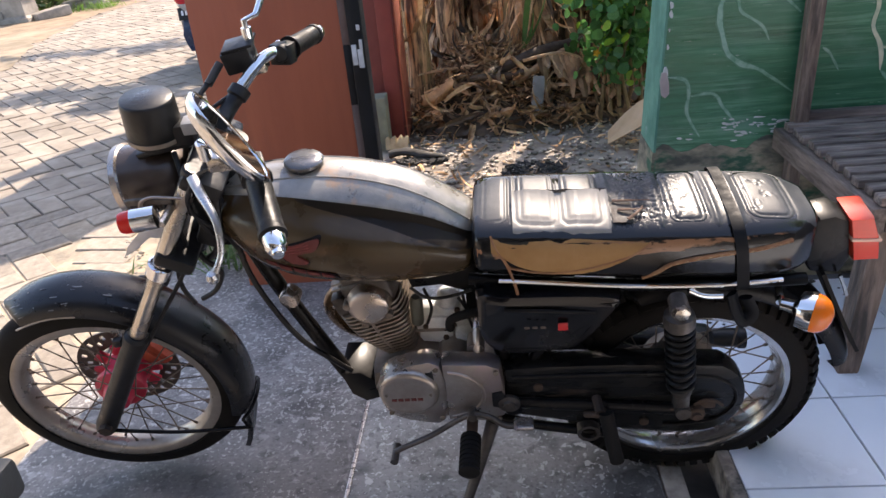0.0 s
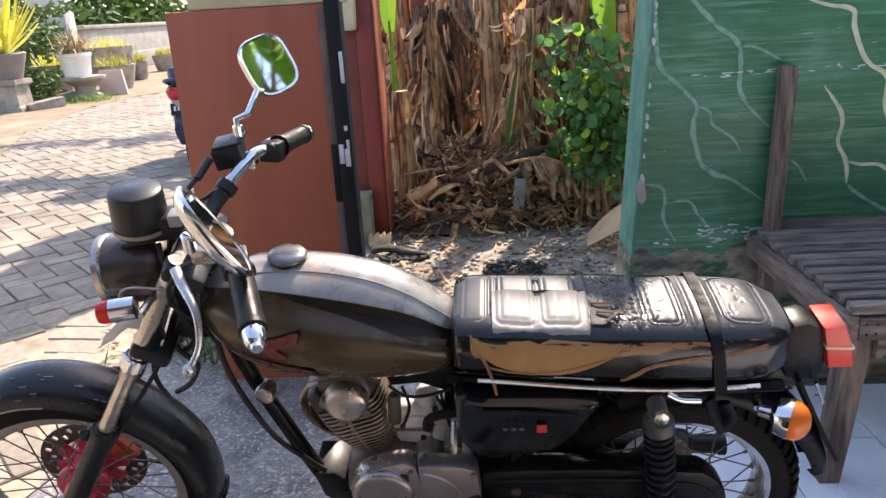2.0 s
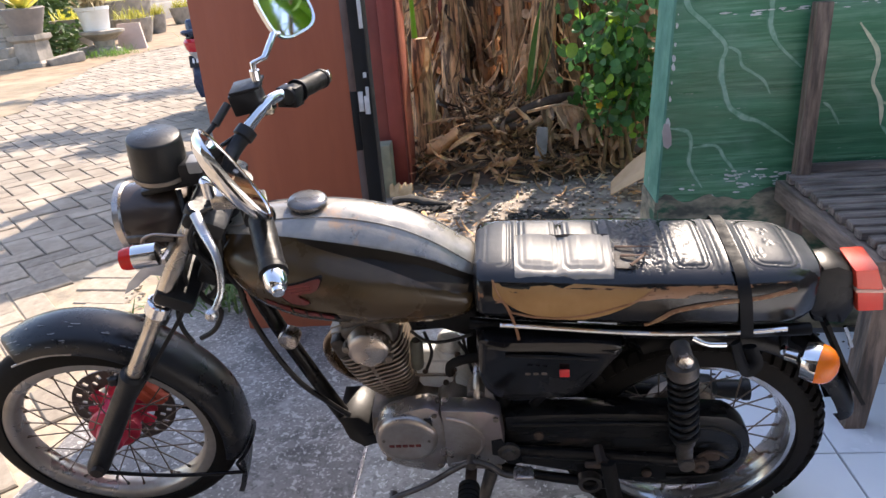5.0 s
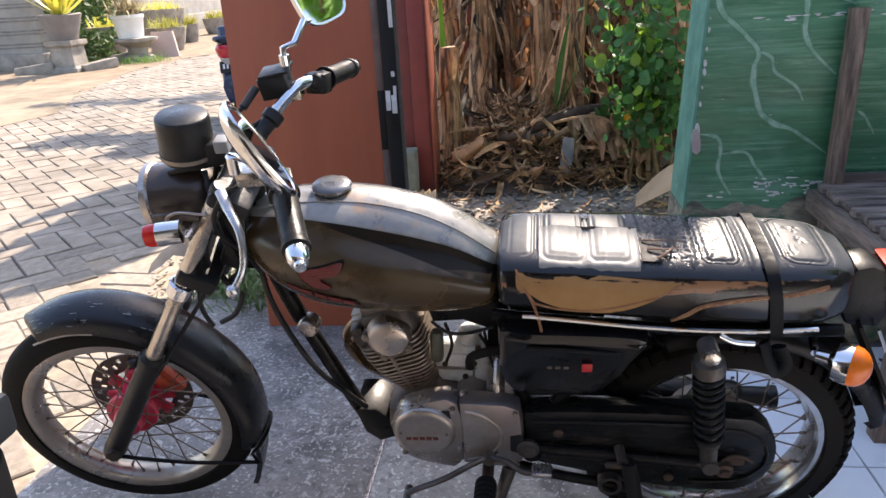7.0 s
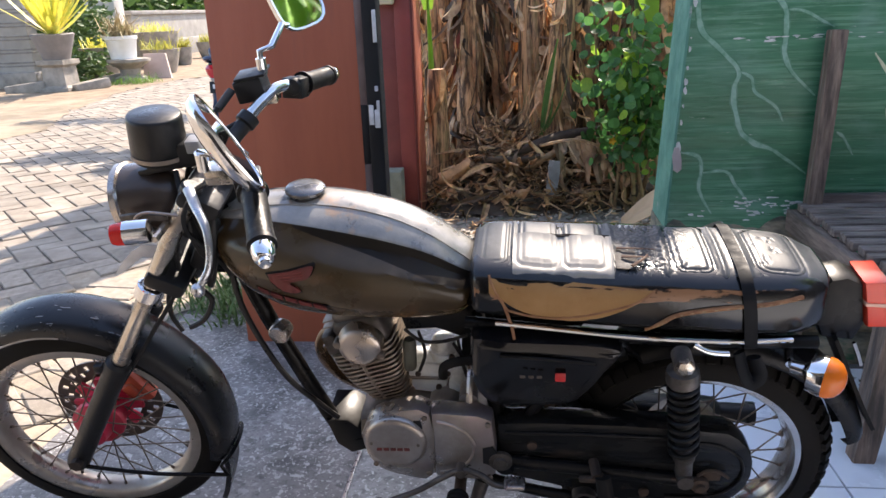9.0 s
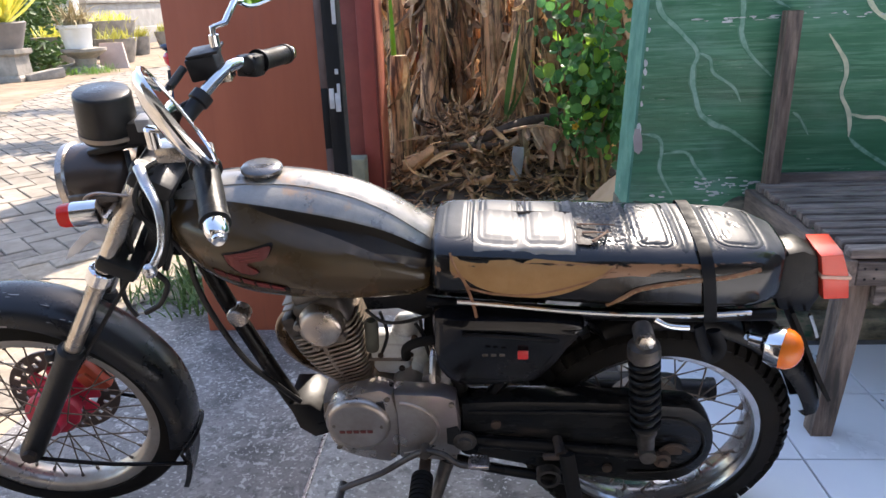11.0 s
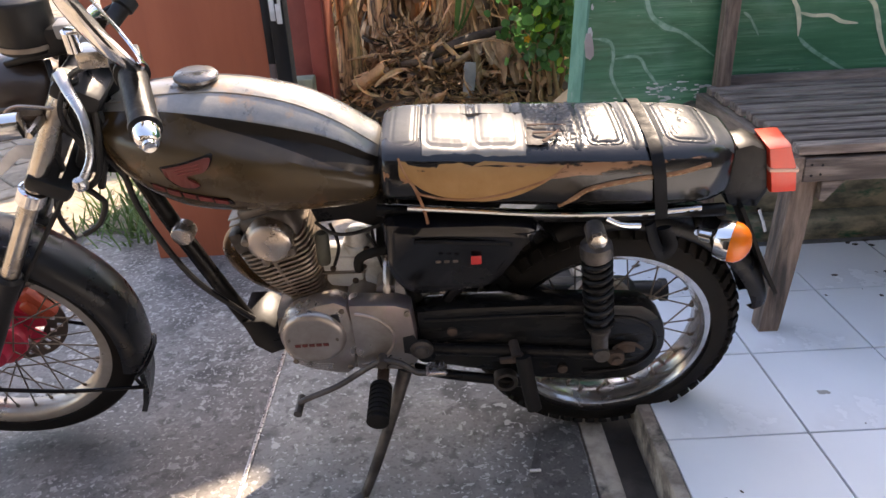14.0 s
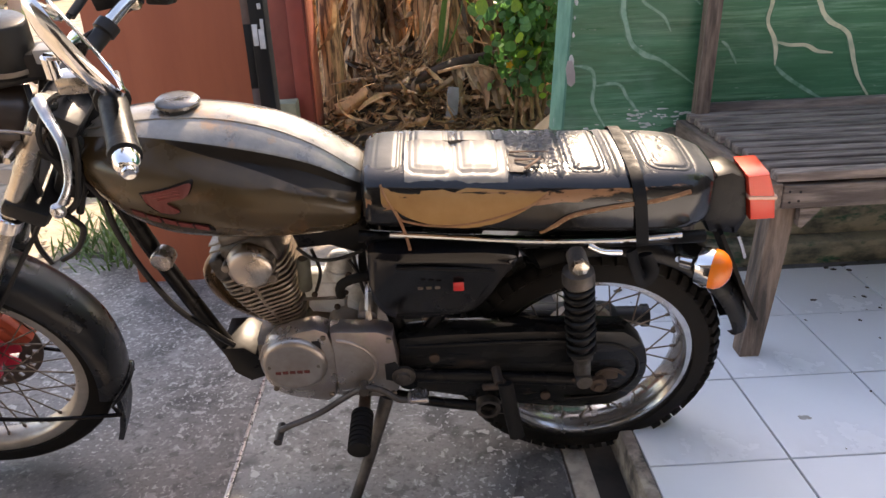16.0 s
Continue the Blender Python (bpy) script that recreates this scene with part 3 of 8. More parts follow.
def wheel(name, c, R, rr, ri, tw, rim_mat, steer, knobby):
    c = Vector(c)
    Y = (0, 1, 0)
    bm = bmesh.new()
    hw = tw * 0.42
    ring(bm, [(-hw, ri + 0.006), (-hw, rr), (-hw + 0.004, rr + 0.002), (-hw * 0.45, ri + 0.012), (hw * 0.45, ri + 0.012), (hw - 0.004, rr + 0.002), (hw, rr), (hw, ri + 0.006), (hw * 0.8, ri), (hw * 0.3, ri - 0.006), (-hw * 0.3, ri - 0.006), (-hw * 0.8, ri)], c, Y, 72)
    rim = mp(name, bm, rim_mat, None, "", steer, 50)
    bm = bmesh.new()
    prof = []
    for j in range(15):
        a = math.pi * (j / 14)
        prof.append((-math.cos(a) * tw * 0.5, rr - 0.002 + (R - rr + (0.0 if not knobby else -0.006)) * math.sin(a) ** 0.75))
    prof += [(hw * 0.6, rr - 0.004), (-hw * 0.6, rr - 0.004)]
    ring(bm, prof, c, Y, 96)
    part("tyre", bm, M_rubber, rim, "worn knobbly rubber tyre" if knobby else "slim black road tyre")
    if knobby:
        bm = bmesh.new()
        nb = 58
        for i in range(nb):
            for k, (vv, tilt, lw) in enumerate(((-0.034, 0.75, 0.022), (0.0, 0.0, 0.026), (0.034, -0.75, 0.022))):
                a = 2 * math.pi * (i + 0.5 * (k % 2)) / nb
                rad = R - 0.0065 - (0.014 if k != 1 else 0.0)
                m = Matrix.Rotation(a, 4, 'Y') @ Matrix.Translation((rad, vv, 0)) @ Matrix.Rotation(-tilt, 4, 'Z')
                for q in (box(bm, (0, 0, 0), (0.014, lw, 0.017)),):
                    bmesh.ops.transform(bm, matrix=Matrix.Translation(c) @ m, verts=q)
        tagged(part("tread", bm, M_rubber, rim, "knobbly tread blocks"), kind="stuff")
    # spokes share two meshes
    hub_r, hub_w = (0.045, 0.035) if not knobby else (0.07, 0.045)
    meshes = []
    for sgn in (1, -1):
        for lead in (1, -1):
            bm = bmesh.new()
            a0 = lead * 0.95
            p0 = Vector((hub_r * math.cos(a0), sgn * hub_w, hub_r * math.sin(a0)))
            p1 = Vector((ri + 0.002, sgn * 0.006, 0))
            tube(bm, [p0, p1], 0.0017, 6)
            d = (p1 - p0).normalized()
            tube(bm, [p1 - d * 0.016, p1 + d * 0.002], 0.0036, 6)
            me = bpy.data.meshes.new("spoke")
            bm.to_mesh(me)
            bm.free()
            me.materials.append(M_spoke)
            meshes.append(me)
    for i in range(36):
        o = new("spoke", meshes[i % 4])
        o.parent = rim
        o.matrix_basis = Matrix.Translation(c) @ Matrix.Rotation(2 * math.pi * i / 36, 4, 'Y')
    return rim


rw = wheel("rear_wheel", (0, 0, 0.281), 0.281, 0.219, 0.198, 0.095, M_rim_r, False, True)
fw_ = wheel("front_wheel", AX_F, 0.292, 0.239, 0.211, 0.066, M_rim, True, False)
# front hub, disc and caliper
bm = bmesh.new()
lathe(bm, [(-0.075, 0.02), (-0.075, 0.05), (-0.055, 0.056), (-0.045, 0.050), (-0.012, 0.050), (-0.006, 0.058), (0.008, 0.058), (0.014, 0.052), (0.018, 0.036), (0.045, 0.030), (0.050, 0.016)], AX_F, (0, 1, 0), 36)
for i in range(8):
    a = i * math.pi / 4
    lathe(bm, [(0.006, 0.0055), (0.013, 0.0055), (0.014, 0.003)], AX_F + Vector((0.046 * math.cos(a), 0, 0.046 * math.sin(a))), (0, 1, 0), 8)
    q = box(bm, (0, 0, 0), (0.045, 0.012, 0.032), 0.004)
    bmesh.ops.transform(bm, matrix=Matrix.Translation(AX_F + Vector((0, -0.058, 0))) @ Matrix.Rotation(a, 4, 'Y') @ Matrix.Translation((0.058, 0, 0)), verts=q)
part("hub", bm, M_red, fw_, "glossy crimson painted hub")
bm = bmesh.new()
N_D = 60
cD = AX_F + Vector((0, 0.0, 0))
for k, (r0, r1) in enumerate(((0.072, 0.085), (0.085, 0.098), (0.098, 0.111), (0.111, 0.121))):
    for i in range(N_D):
        if k in (1, 2) and (i + 2 * k) % 4 == 0:
            continue
        a0, a1 = 2 * math.pi * i / N_D, 2 * math.pi * (i + 1) / N_D
        vs = [bm.verts.new(cD + Vector((r * math.cos(a), y, r * math.sin(a)))) for y in (-0.070, -0.066) for r, a in ((r0, a0), (r1, a0), (r1, a1), (r0, a1))]
        for f in ((0, 1, 2, 3), (7, 6, 5, 4), (0, 4, 5, 1), (1, 5, 6, 2), (2, 6, 7, 3), (3, 7, 4, 0)):
            bm.faces.new([vs[j] for j in f])
part("brake_disc", bm, M_disc, fw_, "drilled brown steel brake disc", 20)
bm = bmesh.new()
cc = AX_F + Vector((-0.085, -0.07, 0.05))
box(bm, cc, (0.035, 0.05, 0.085), 0.008, Matrix.Rotation(0.5, 4, 'Y'))
box(bm, cc + Vector((0.01, 0.02, -0.005)), (0.028, 0.03, 0.05), 0.008, Matrix.Rotation(0.5, 4, 'Y'))
mp("brake_caliper", bm, M_redcal, None, "orange painted brake caliper", True)
# rear hub
bm = bmesh.new()
lathe(bm, [(-0.07, 0.02), (-0.07, 0.078), (-0.045, 0.08), (-0.03, 0.06), (0.03, 0.06), (0.045, 0.08), (0.06, 0.07), (0.065, 0.02)], (0, 0, 0.281), (0, 1, 0), 32)
part("hub", bm, M_alu_d, rw)

# fork
for sgn in (1, -1):
    v = 0.095 * sgn
    bm = bmesh.new()
    tube(bm, [fork_at(0.29, v), fork_at(0.752, v)], 0.0165, 18)
    leg = mp("fork_tube", bm, M_chrome_old, None, "pitted chrome fork tube", True)
    bm = bmesh.new()
    lathe(bm, [(-0.022, 0.012), (-0.018, 0.022), (0.0, 0.025), (0.03, 0.024), (0.28, 0.0235), (0.30, 0.026), (0.315, 0.026), (0.322, 0.020)], fork_at(0, v), FD, 20)
    box(bm, fork_at(0.29, v, 0.0) + Vector((0.03, 0, 0.01)), (0.02, 0.016, 0.02), 0.004)
    part("fork_slider", bm, M_plastic, leg, "black painted fork slider")
    bm = bmesh.new()
    lathe(bm, [(0, 0.018), (0.004, 0.024), (0.03, 0.024), (0.034, 0.019)], fork_at(0.50, v), FD, 18)
    part("fork_collar", bm, M_chrome, leg, "chrome clamp ring")
    bm = bmesh.new()
    lathe(bm, [(0, 0.019), (0.014, 0.019), (0.018, 0.015), (0.019, 0.001)], fork_at(0.752, v), FD, 16)
    part("fork_cap", bm, M_plastic, leg, "black fork cap")
bm = bmesh.new()
for s in (0.555, 0.745):
    box(bm, fork_at(s, 0, -0.022), (0.075, 0.235, 0.032), 0.01, Matrix.Rotation(math.atan2(-FD.x, FD.z) * -1, 4, 'Y'))
tube(bm, [fork_at(0.52, 0, -0.05), fork_at(0.80, 0, -0.05)], 0.022, 16)
mp("triple_clamp", bm, M_plastic, None, "black fork yokes", True)
bm = bmesh.new()
tube(bm, [AX_F + Vector((0, -0.13, 0)), AX_F + Vector((0, 0.125, 0))], 0.009, 10)
lathe(bm, [(0.12, 0.009), (0.12, 0.015), (0.132, 0.015)], AX_F, (0, 1, 0), 6)
mp("axle", bm, M_rust, None, "", True)


# fenders: an arched channel round a wheel
def fender(c, R0, a0, a1, hw, drop, n=40, radii=None, tip=0.05):
    bm = bmesh.new()
    rows = []
    for i in range(n + 1):
        t = i / n
        a = a0 + (a1 - a0) * t
        w_ = hw * min(1, (min(t, 1 - t) / tip) ** 0.5 if min(t, 1 - t) < tip else 1)
        w_ = max(w_, hw * 0.35)
        R = R0
        if radii:
            d_ = math.degrees(a)
            for (q0, r0), (q1, r1) in zip(radii, radii[1:]):
                if q0 <= d_ <= q1 + 1e-6:
                    k_ = (d_ - q0) / (q1 - q0)
                    R = r0 + (r1 - r0) * k_ * k_ * (3 - 2 * k_)
        row = []
        for layer in (0.0, -0.0035):
            pts = []
            for k in range(13):
                b = -math.pi * 0.5 + math.pi * k / 12
                y = w_ * math.sin(b)
                r = R + layer - drop * (1 - math.cos(b) ** 0.8 if abs(b) < math.pi / 2 - 1e-6 else 1)
                pts.append(Vector(c) + Vector((r * math.cos(a), y * (1 + layer * 3), r * math.sin(a))))
            row += pts if layer == 0 else pts[::-1]
        rows.append(row)
    loft(bm, rows)
    return bm


mp("front_fender", fender(AX_F, 0.314, radians(67), radians(203), 0.064, 0.045, radii=[(67, 0.337), (92, 0.344), (148, 0.321), (190, 0.314)]), M_fender, None, "deep scuffed blue-black front mudguard", True)
for sgn in (1, -1):
    bm = bmesh.new()
    tube(bm, [FK_0 + Vector((0.01, 0.105 * sgn, -0.012)), FK_0 + Vector((-0.15, 0.10 * sgn, -0.055)), FK_0 + Vector((-0.298, 0.066 * sgn, -0.108))], 0.0045, 8, soft=4)
    mp("fender_stay", bm, M_black, None, "thin black mudguard stay", True)
bm = bmesh.new()
d = FK_0 + Vector((-0.298, 0, -0.108)) - AX_F
a0 = math.atan2(d.z, d.x) % (2 * math.pi)
hoop = []
for k in range(13):
    b = radians(-90 + 15 * k)
    r = 0.3185 - 0.040 * (1 - max(0.0, math.cos(b)) ** 0.8)
    a = a0 - 0.20 * math.cos(b) ** 0.7 if 0 < k < 12 else a0
    hoop.append(AX_F + Vector((r * math.cos(a), 0.067 * math.sin(b), r * math.sin(a))))
tube(bm, [FK_0 + Vector((-0.298, -0.066, -0.108))] + hoop[1:-1] + [FK_0 + Vector((-0.298, 0.066, -0.108))], 0.0042, 8, soft=2)
mp("stay_hoop", bm, M_black, None, "thin black hoop of the stay round the mudguard", True)
bm = bmesh.new()
tube(bm, [AX_F + Vector((r_ * math.cos(radians(a)), 0.0635, r_ * math.sin(radians(a)))) for a, r_ in ((71, 0.2935), (79, 0.2965), (88, 0.299), (97, 0.2985))], 0.0022, 6, soft=3)
mp("fender_lip", bm, M_alu, None, "bare metal showing on the mudguard's lip", True)
rs = random.Random(77)
bm = bmesh.new()
for _ in range(26):
    a = radians(rs.uniform(70, 118))
    b = rs.uniform(0.15, 1.2)
    R_ = 0.3415 if a > radians(80) else 0.3395
    def skin(a_, b_):
        return AX_F + Vector(((R_ - 0.045 * (1 - math.cos(b_) ** 0.8)) * math.cos(a_), 0.0645 * math.sin(b_), (R_ - 0.045 * (1 - math.cos(b_) ** 0.8)) * math.sin(a_)))
    L_ = rs.uniform(0.004, 0.05)
    q = [skin(a, b), skin(a + L_, b + rs.uniform(-0.02, 0.02)), skin(a + L_, b + 0.02), skin(a, b + 0.025)]
    q = [p + (p - AX_F).normalized() * 0.0022 for p in q]
    bm.faces.new([bm.verts.new(p) for p in q])
bm.normal_update() or bmesh.ops.solidify(bm, geom=list(bm.faces), thickness=0.0005)
tagged(mp("scratch", bm, mat("pale_scratch", (0.30, 0.30, 0.31), rough=0.7), None, "pale scratches in the mudguard paint", True), kind="stuff")
bm = bmesh.new()
rows = []
for u, w, h in ((1.022, 0.225, 0.044), (1.022, 0.19, 0.043), (1.030, 0.14, 0.038), (1.048, 0.085, 0.03), (1.068, 0.040, 0.016)):
    rows.append([(u - 0.008, -h, w), (u - 0.008, h, w), (u + 0.004, h * 0.98, w + 0.003), (u + 0.004, -h * 0.98, w + 0.003)])
loft(bm, rows)
mp("mud_flap", bm, M_fender, None, "curled black rubber mud flap", True)
mp("rear_fender", fender((0, 0, 0.281), 0.335, radians(62), radians(168), 0.068, 0.04), M_black, None, "black rear mudguard")
bm = bmesh.new()
rows = []
for u, w, h in ((-0.215, 0.60, 0.055), (-0.245, 0.54, 0.055), (-0.285, 0.46, 0.05), (-0.325, 0.385, 0.045), (-0.335, 0.37, 0.03)):
    rows.append([(u, -h, w), (u, h, w), (u - 0.006, h, w + 0.004), (u - 0.006, -h, w + 0.004)])
loft(bm, rows)
mp("rear_mud_flap", bm, M_rubber, None, "grey-black rear mud flap")
for sgn in (1, -1):
    bm = bmesh.new()
    tube(bm, [(-0.250, 0.05 * sgn, 0.595), (-0.262, 0.05 * sgn, 0.57), (-0.272, 0.05 * sgn, 0.545)], 0.0035, 6)
    mp("plate_bracket", bm, M_chrome_old, None, "thin pale plate bracket")

# tank
def tank_side(q, u):
    """Half width of the tank's side, as a share, from the bottom edge (0) to the crease (1)."""
    g = min(max((0.80 - u) / 0.20, 0), 1)
    front = ((0, 0.60), (0.12, 0.80), (0.30, 0.95), (0.50, 1.0), (0.66, 0.965), (0.76, 0.895), (0.86, 0.78), (0.94, 0.66), (1, 0.575))
    rear = ((0, 0.60), (0.12, 0.82), (0.30, 0.96), (0.50, 1.0), (0.66, 0.99), (0.76, 0.925), (0.82, 0.75), (0.88, 0.625), (1, 0.575))

    def at(tab):
        for (a, b), (c, d) in zip(tab, tab[1:]):
            if q <= c:
                t = (q - a) / (c - a)
                return b + (d - b) * t
        return tab[-1][1]
    return at(front) * (1 - g) + at(rear) * g


def tank_ring(u, hw, wb, wt, crease, hs=36):
    """Section: bulging sides up to the crease, then a low domed top."""
    half = []
    for i in range(hs + 1):
        t = i / hs
        if t < 0.5:
            band = 0.012 + 0.235 * min(max((0.74 - u) / 0.26, 0), 1) ** 0.8    # share of the side in the near-black band under the crease
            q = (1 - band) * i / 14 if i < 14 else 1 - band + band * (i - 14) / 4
            half.append((hw * tank_side(q, u), wb + (crease - wb) * q))
        else:
            q = 1 - (t - 0.5) / 0.5
            half.append((hw * 0.575 * q, crease + (wt - crease) * (1 - q * q)))
    left = [(u, y, w) for y, w in half]
    right = [(u, -y, w) for y, w in half[:-1]][::-1]
    return [Vector(p) for p in left + right]


TANK = [  # u, half width, bottom, top, crease
    (0.905, 0.030, 0.80, 0.838, 0.830), (0.897, 0.055, 0.765, 0.852, 0.838), (0.875, 0.078, 0.727, 0.860, 0.843), (0.83, 0.102, 0.693, 0.867, 0.848),
    (0.77, 0.122, 0.670, 0.871, 0.849), (0.70, 0.133, 0.661, 0.872, 0.841), (0.63, 0.134, 0.656, 0.864, 0.827), (0.56, 0.126, 0.653, 0.845, 0.807),
    (0.50, 0.115, 0.653, 0.814, 0.783), (0.455, 0.102, 0.657, 0.783, 0.755), (0.432, 0.088, 0.670, 0.768, 0.739), (0.424, 0.066, 0.69, 0.752, 0.731)]


def lerp_rows(rows, n):
    out = []
    P = [Vector(r[:3]) for r in rows]
    Q = [Vector((r[3], r[4], 0)) for r in rows]
    a, b = smooth_path(P, n), smooth_path(Q, n)
    return [(p.x, p.y, p.z, q.x, q.y) for p, q in zip(a, b)]


bm = bmesh.new()
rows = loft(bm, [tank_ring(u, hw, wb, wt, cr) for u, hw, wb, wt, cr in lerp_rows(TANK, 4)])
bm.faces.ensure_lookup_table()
tank = mp("fuel_tank", bm, M_tank, None, "dented dark bronze fuel tank, its faded top lightened for glare", smooth=32)
me = tank.data
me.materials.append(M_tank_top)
me.materials.append(mat("near_black_band", (0.010, 0.008, 0.006), (0.018, 0.013, 0.009), rough=0.4, scale=8, spec=0.15))
for k, p in enumerate(me.polygons):     # above the crease the paint is faded, and lightened for glare
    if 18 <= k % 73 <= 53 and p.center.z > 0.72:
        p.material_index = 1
    elif (14 <= k % 73 <= 17 or 54 <= k % 73 <= 57) and p.center.x < 0.74:     # near-black band under the crease
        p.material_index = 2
# raised seam along the top and knee pad groove
bm = bmesh.new()
for sd_ in (1, -1):
    line = []
    for u, hw, wb, wt, cr in lerp_rows(TANK, 4)[8:-4]:
        v_ = min(0.036, hw * 0.40)
        line.append((u, v_ * sd_, cr + (wt - cr) * (1 - (v_ / (hw * 0.575)) ** 2) + 0.0002))
    tube(bm, line, 0.0020, 8)
part("seam", bm, M_tank_top, tank)
bm = bmesh.new()
nrm = Vector((-0.05, 0, 1)).normalized()
lathe(bm, [(-0.012, 0.030), (0.004, 0.032), (0.008, 0.037), (0.013, 0.037), (0.017, 0.033), (0.019, 0.02), (0.0195, 0.001)], (0.728, 0.0, 0.869), nrm, 36)
part("fuel_cap", bm, mat("grey_cap_metal", (0.17, 0.17, 0.175), (0.11, 0.11, 0.11), rough=0.26, metal=0.8, scale=14, bump=0.1), tank, "round brushed metal fuel cap")


def on_tank(u, w, off=0.0015):
    """The left face of the tank at (u, w), pushed out by off."""
    rows = lerp_rows(TANK, 6)
    r = min(rows, key=lambda r: abs(r[0] - u))
    q = min(max((w - r[2]) / (r[4] - r[2]), 0), 1)
    y = r[1] * tank_side(q, u)
    return Vector((u, y + off, w))


def tank_patch(outline, off=0.0045, thick=0.004):
    bm = bmesh.new()
    a = [bm.verts.new(on_tank(u, w, off)) for u, w in outline]
    b = [bm.verts.new(on_tank(u, w, -thick)) for u, w in outline]
    n = len(a)
    bm.faces.new(a)
    bm.faces.new(b[::-1])
    for i in range(n):
        bm.faces.new((a[i], b[i], b[(i + 1) % n], a[(i + 1) % n]))
    bmesh.ops.triangulate(bm, faces=[f for f in bm.faces if len(f.verts) > 4])
    return bm


WING = ((0.784, 0.770), (0.740, 0.781), (0.694, 0.793), (0.696, 0.777), (0.709, 0.766), (0.730, 0.761), (0.741, 0.7545), (0.730, 0.7485), (0.720, 0.738), (0.736, 0.732), (0.756, 0.735), (0.774, 0.750))
WING = [(0.737 + (p.x - 0.739) * 0.93, 0.767 + (p.z - 0.7645) * 0.88) for p in smooth_path([(u, 0, w) for u, w in WING + WING[:1]], 4)[:-1]]
part("badge", tank_patch(WING), M_badge, tank, "faded red wing-shaped badge")
WCX, WCW = sum(u for u, w in WING) / len(WING), sum(w for u, w in WING) / len(WING)
part("badge_edge", tank_patch([(WCX + (u - WCX) * 1.09, WCW + (w - WCW) * 1.13) for u, w in WING], 0.0028), M_black, tank, "dark raised edge round the badge")
for k in range(3):
    part("badge_groove", tank_patch([(0.764 - 0.006 * k, 0.7725 - 0.004 * k), (0.712, 0.7835 - 0.005 * k), (0.712, 0.7826 - 0.005 * k), (0.764 - 0.006 * k, 0.7716 - 0.004 * k)], 0.0054), M_groove, tank)
part("lettering_ground", tank_patch([(0.812, 0.737), (0.745, 0.7245), (0.676, 0.713), (0.673, 0.697), (0.742, 0.708), (0.809, 0.7215)], 0.0022), M_black, tank, "dark raised ground behind the worn bars")
for i in range(5):
    u = 0.808 - 0.0265 * i
    w = 0.7305 - 0.0053 * i
    part("lettering_bar", tank_patch([(u, w + 0.0065), (u - 0.021, w + 0.0022), (u - 0.021, w - 0.0095), (u, w - 0.0060)], 0.0040), M_badge, tank, "faded red raised bar")

# seat
def seat_ring(u, hw, wb, wt, n=32):
    pts = []
    for i in range(n):
        a = -math.pi / 2 + 2 * math.pi * i / n
        c, s = math.cos(a), math.sin(a)
        ex = 0.42
        y = hw * (abs(c) ** ex) * (1 if c >= 0 else -1)
        h = (wt - wb) / 2
        w = (wb + wt) / 2 + h * (abs(s) ** (0.42 if s < 0 else 0.55)) * (1 if s >= 0 else -1)
        y *= 1.0 - 0.05 * max(0, s)
        pts.append(Vector((u, y, w)))
    return pts


SEAT = [(0.428, 0.085, 0.690, 0.758, 0), (0.422, 0.104, 0.678, 0.771, 0), (0.40, 0.113, 0.673, 0.775, 0), (0.33, 0.118, 0.668, 0.773, 0), (0.20, 0.122, 0.656, 0.767, 0), (0.06, 0.122, 0.647, 0.761, 0), (-0.06, 0.119, 0.641, 0.757, 0), (-0.13, 0.108, 0.640, 0.751, 0), (-0.165, 0.088, 0.644, 0.742, 0), (-0.185, 0.062, 0.652, 0.735, 0), (-0.192, 0.03, 0.67, 0.715, 0)]
srows = lerp_rows(SEAT, 6)
bm = bmesh.new()
loft(bm, [seat_ring(u, hw, wb, wt) for u, hw, wb, wt, _ in srows])
for v in bm.verts:   # lumps and creases of old upholstery
    v.co.y += 0.0022 * noise.noise(v.co * 16) + 0.003 * noise.noise(v.co * 7)
seat = mp("seat", bm, M_vinyl, None, "long black vinyl seat, torn to the brown foam", smooth=60)


def seat_at(u, w, off=0.002):
    r = min(srows, key=lambda r: abs(r[0] - u))
    best = min((p for p in seat_ring(u, r[1], r[2], r[3], 256) if p.y > 0 ), key=lambda p: abs(p.z - w))
    return Vector((u, best.y + off, w))


def seat_top(u, v, off=0.002):
    r = min(srows, key=lambda r: abs(r[0] - u))
    best = min((p for p in seat_ring(u, r[1], r[2], r[3], 256) if p.z > (r[2] + r[3]) / 2), key=lambda p: abs(p.y - v))
    return Vector((u, v, best.z + off))


def sheet(grid, thick):
    """A thin cover from a grid of points, thickened inwards."""
    bm = bmesh.new()
    A = [[bm.verts.new(p) for p in row] for row in grid]
    n, m = len(A), len(A[0])
    fs = []
    for i in range(n - 1):
        for j in range(m - 1):
            fs.append(bm.faces.new((A[i][j], A[i][j + 1], A[i + 1][j + 1], A[i + 1][j])))
    bmesh.ops.recalc_face_normals(bm, faces=fs)
    bm.normal_update() or bmesh.ops.solidify(bm, geom=fs, thickness=thick)
    return bm


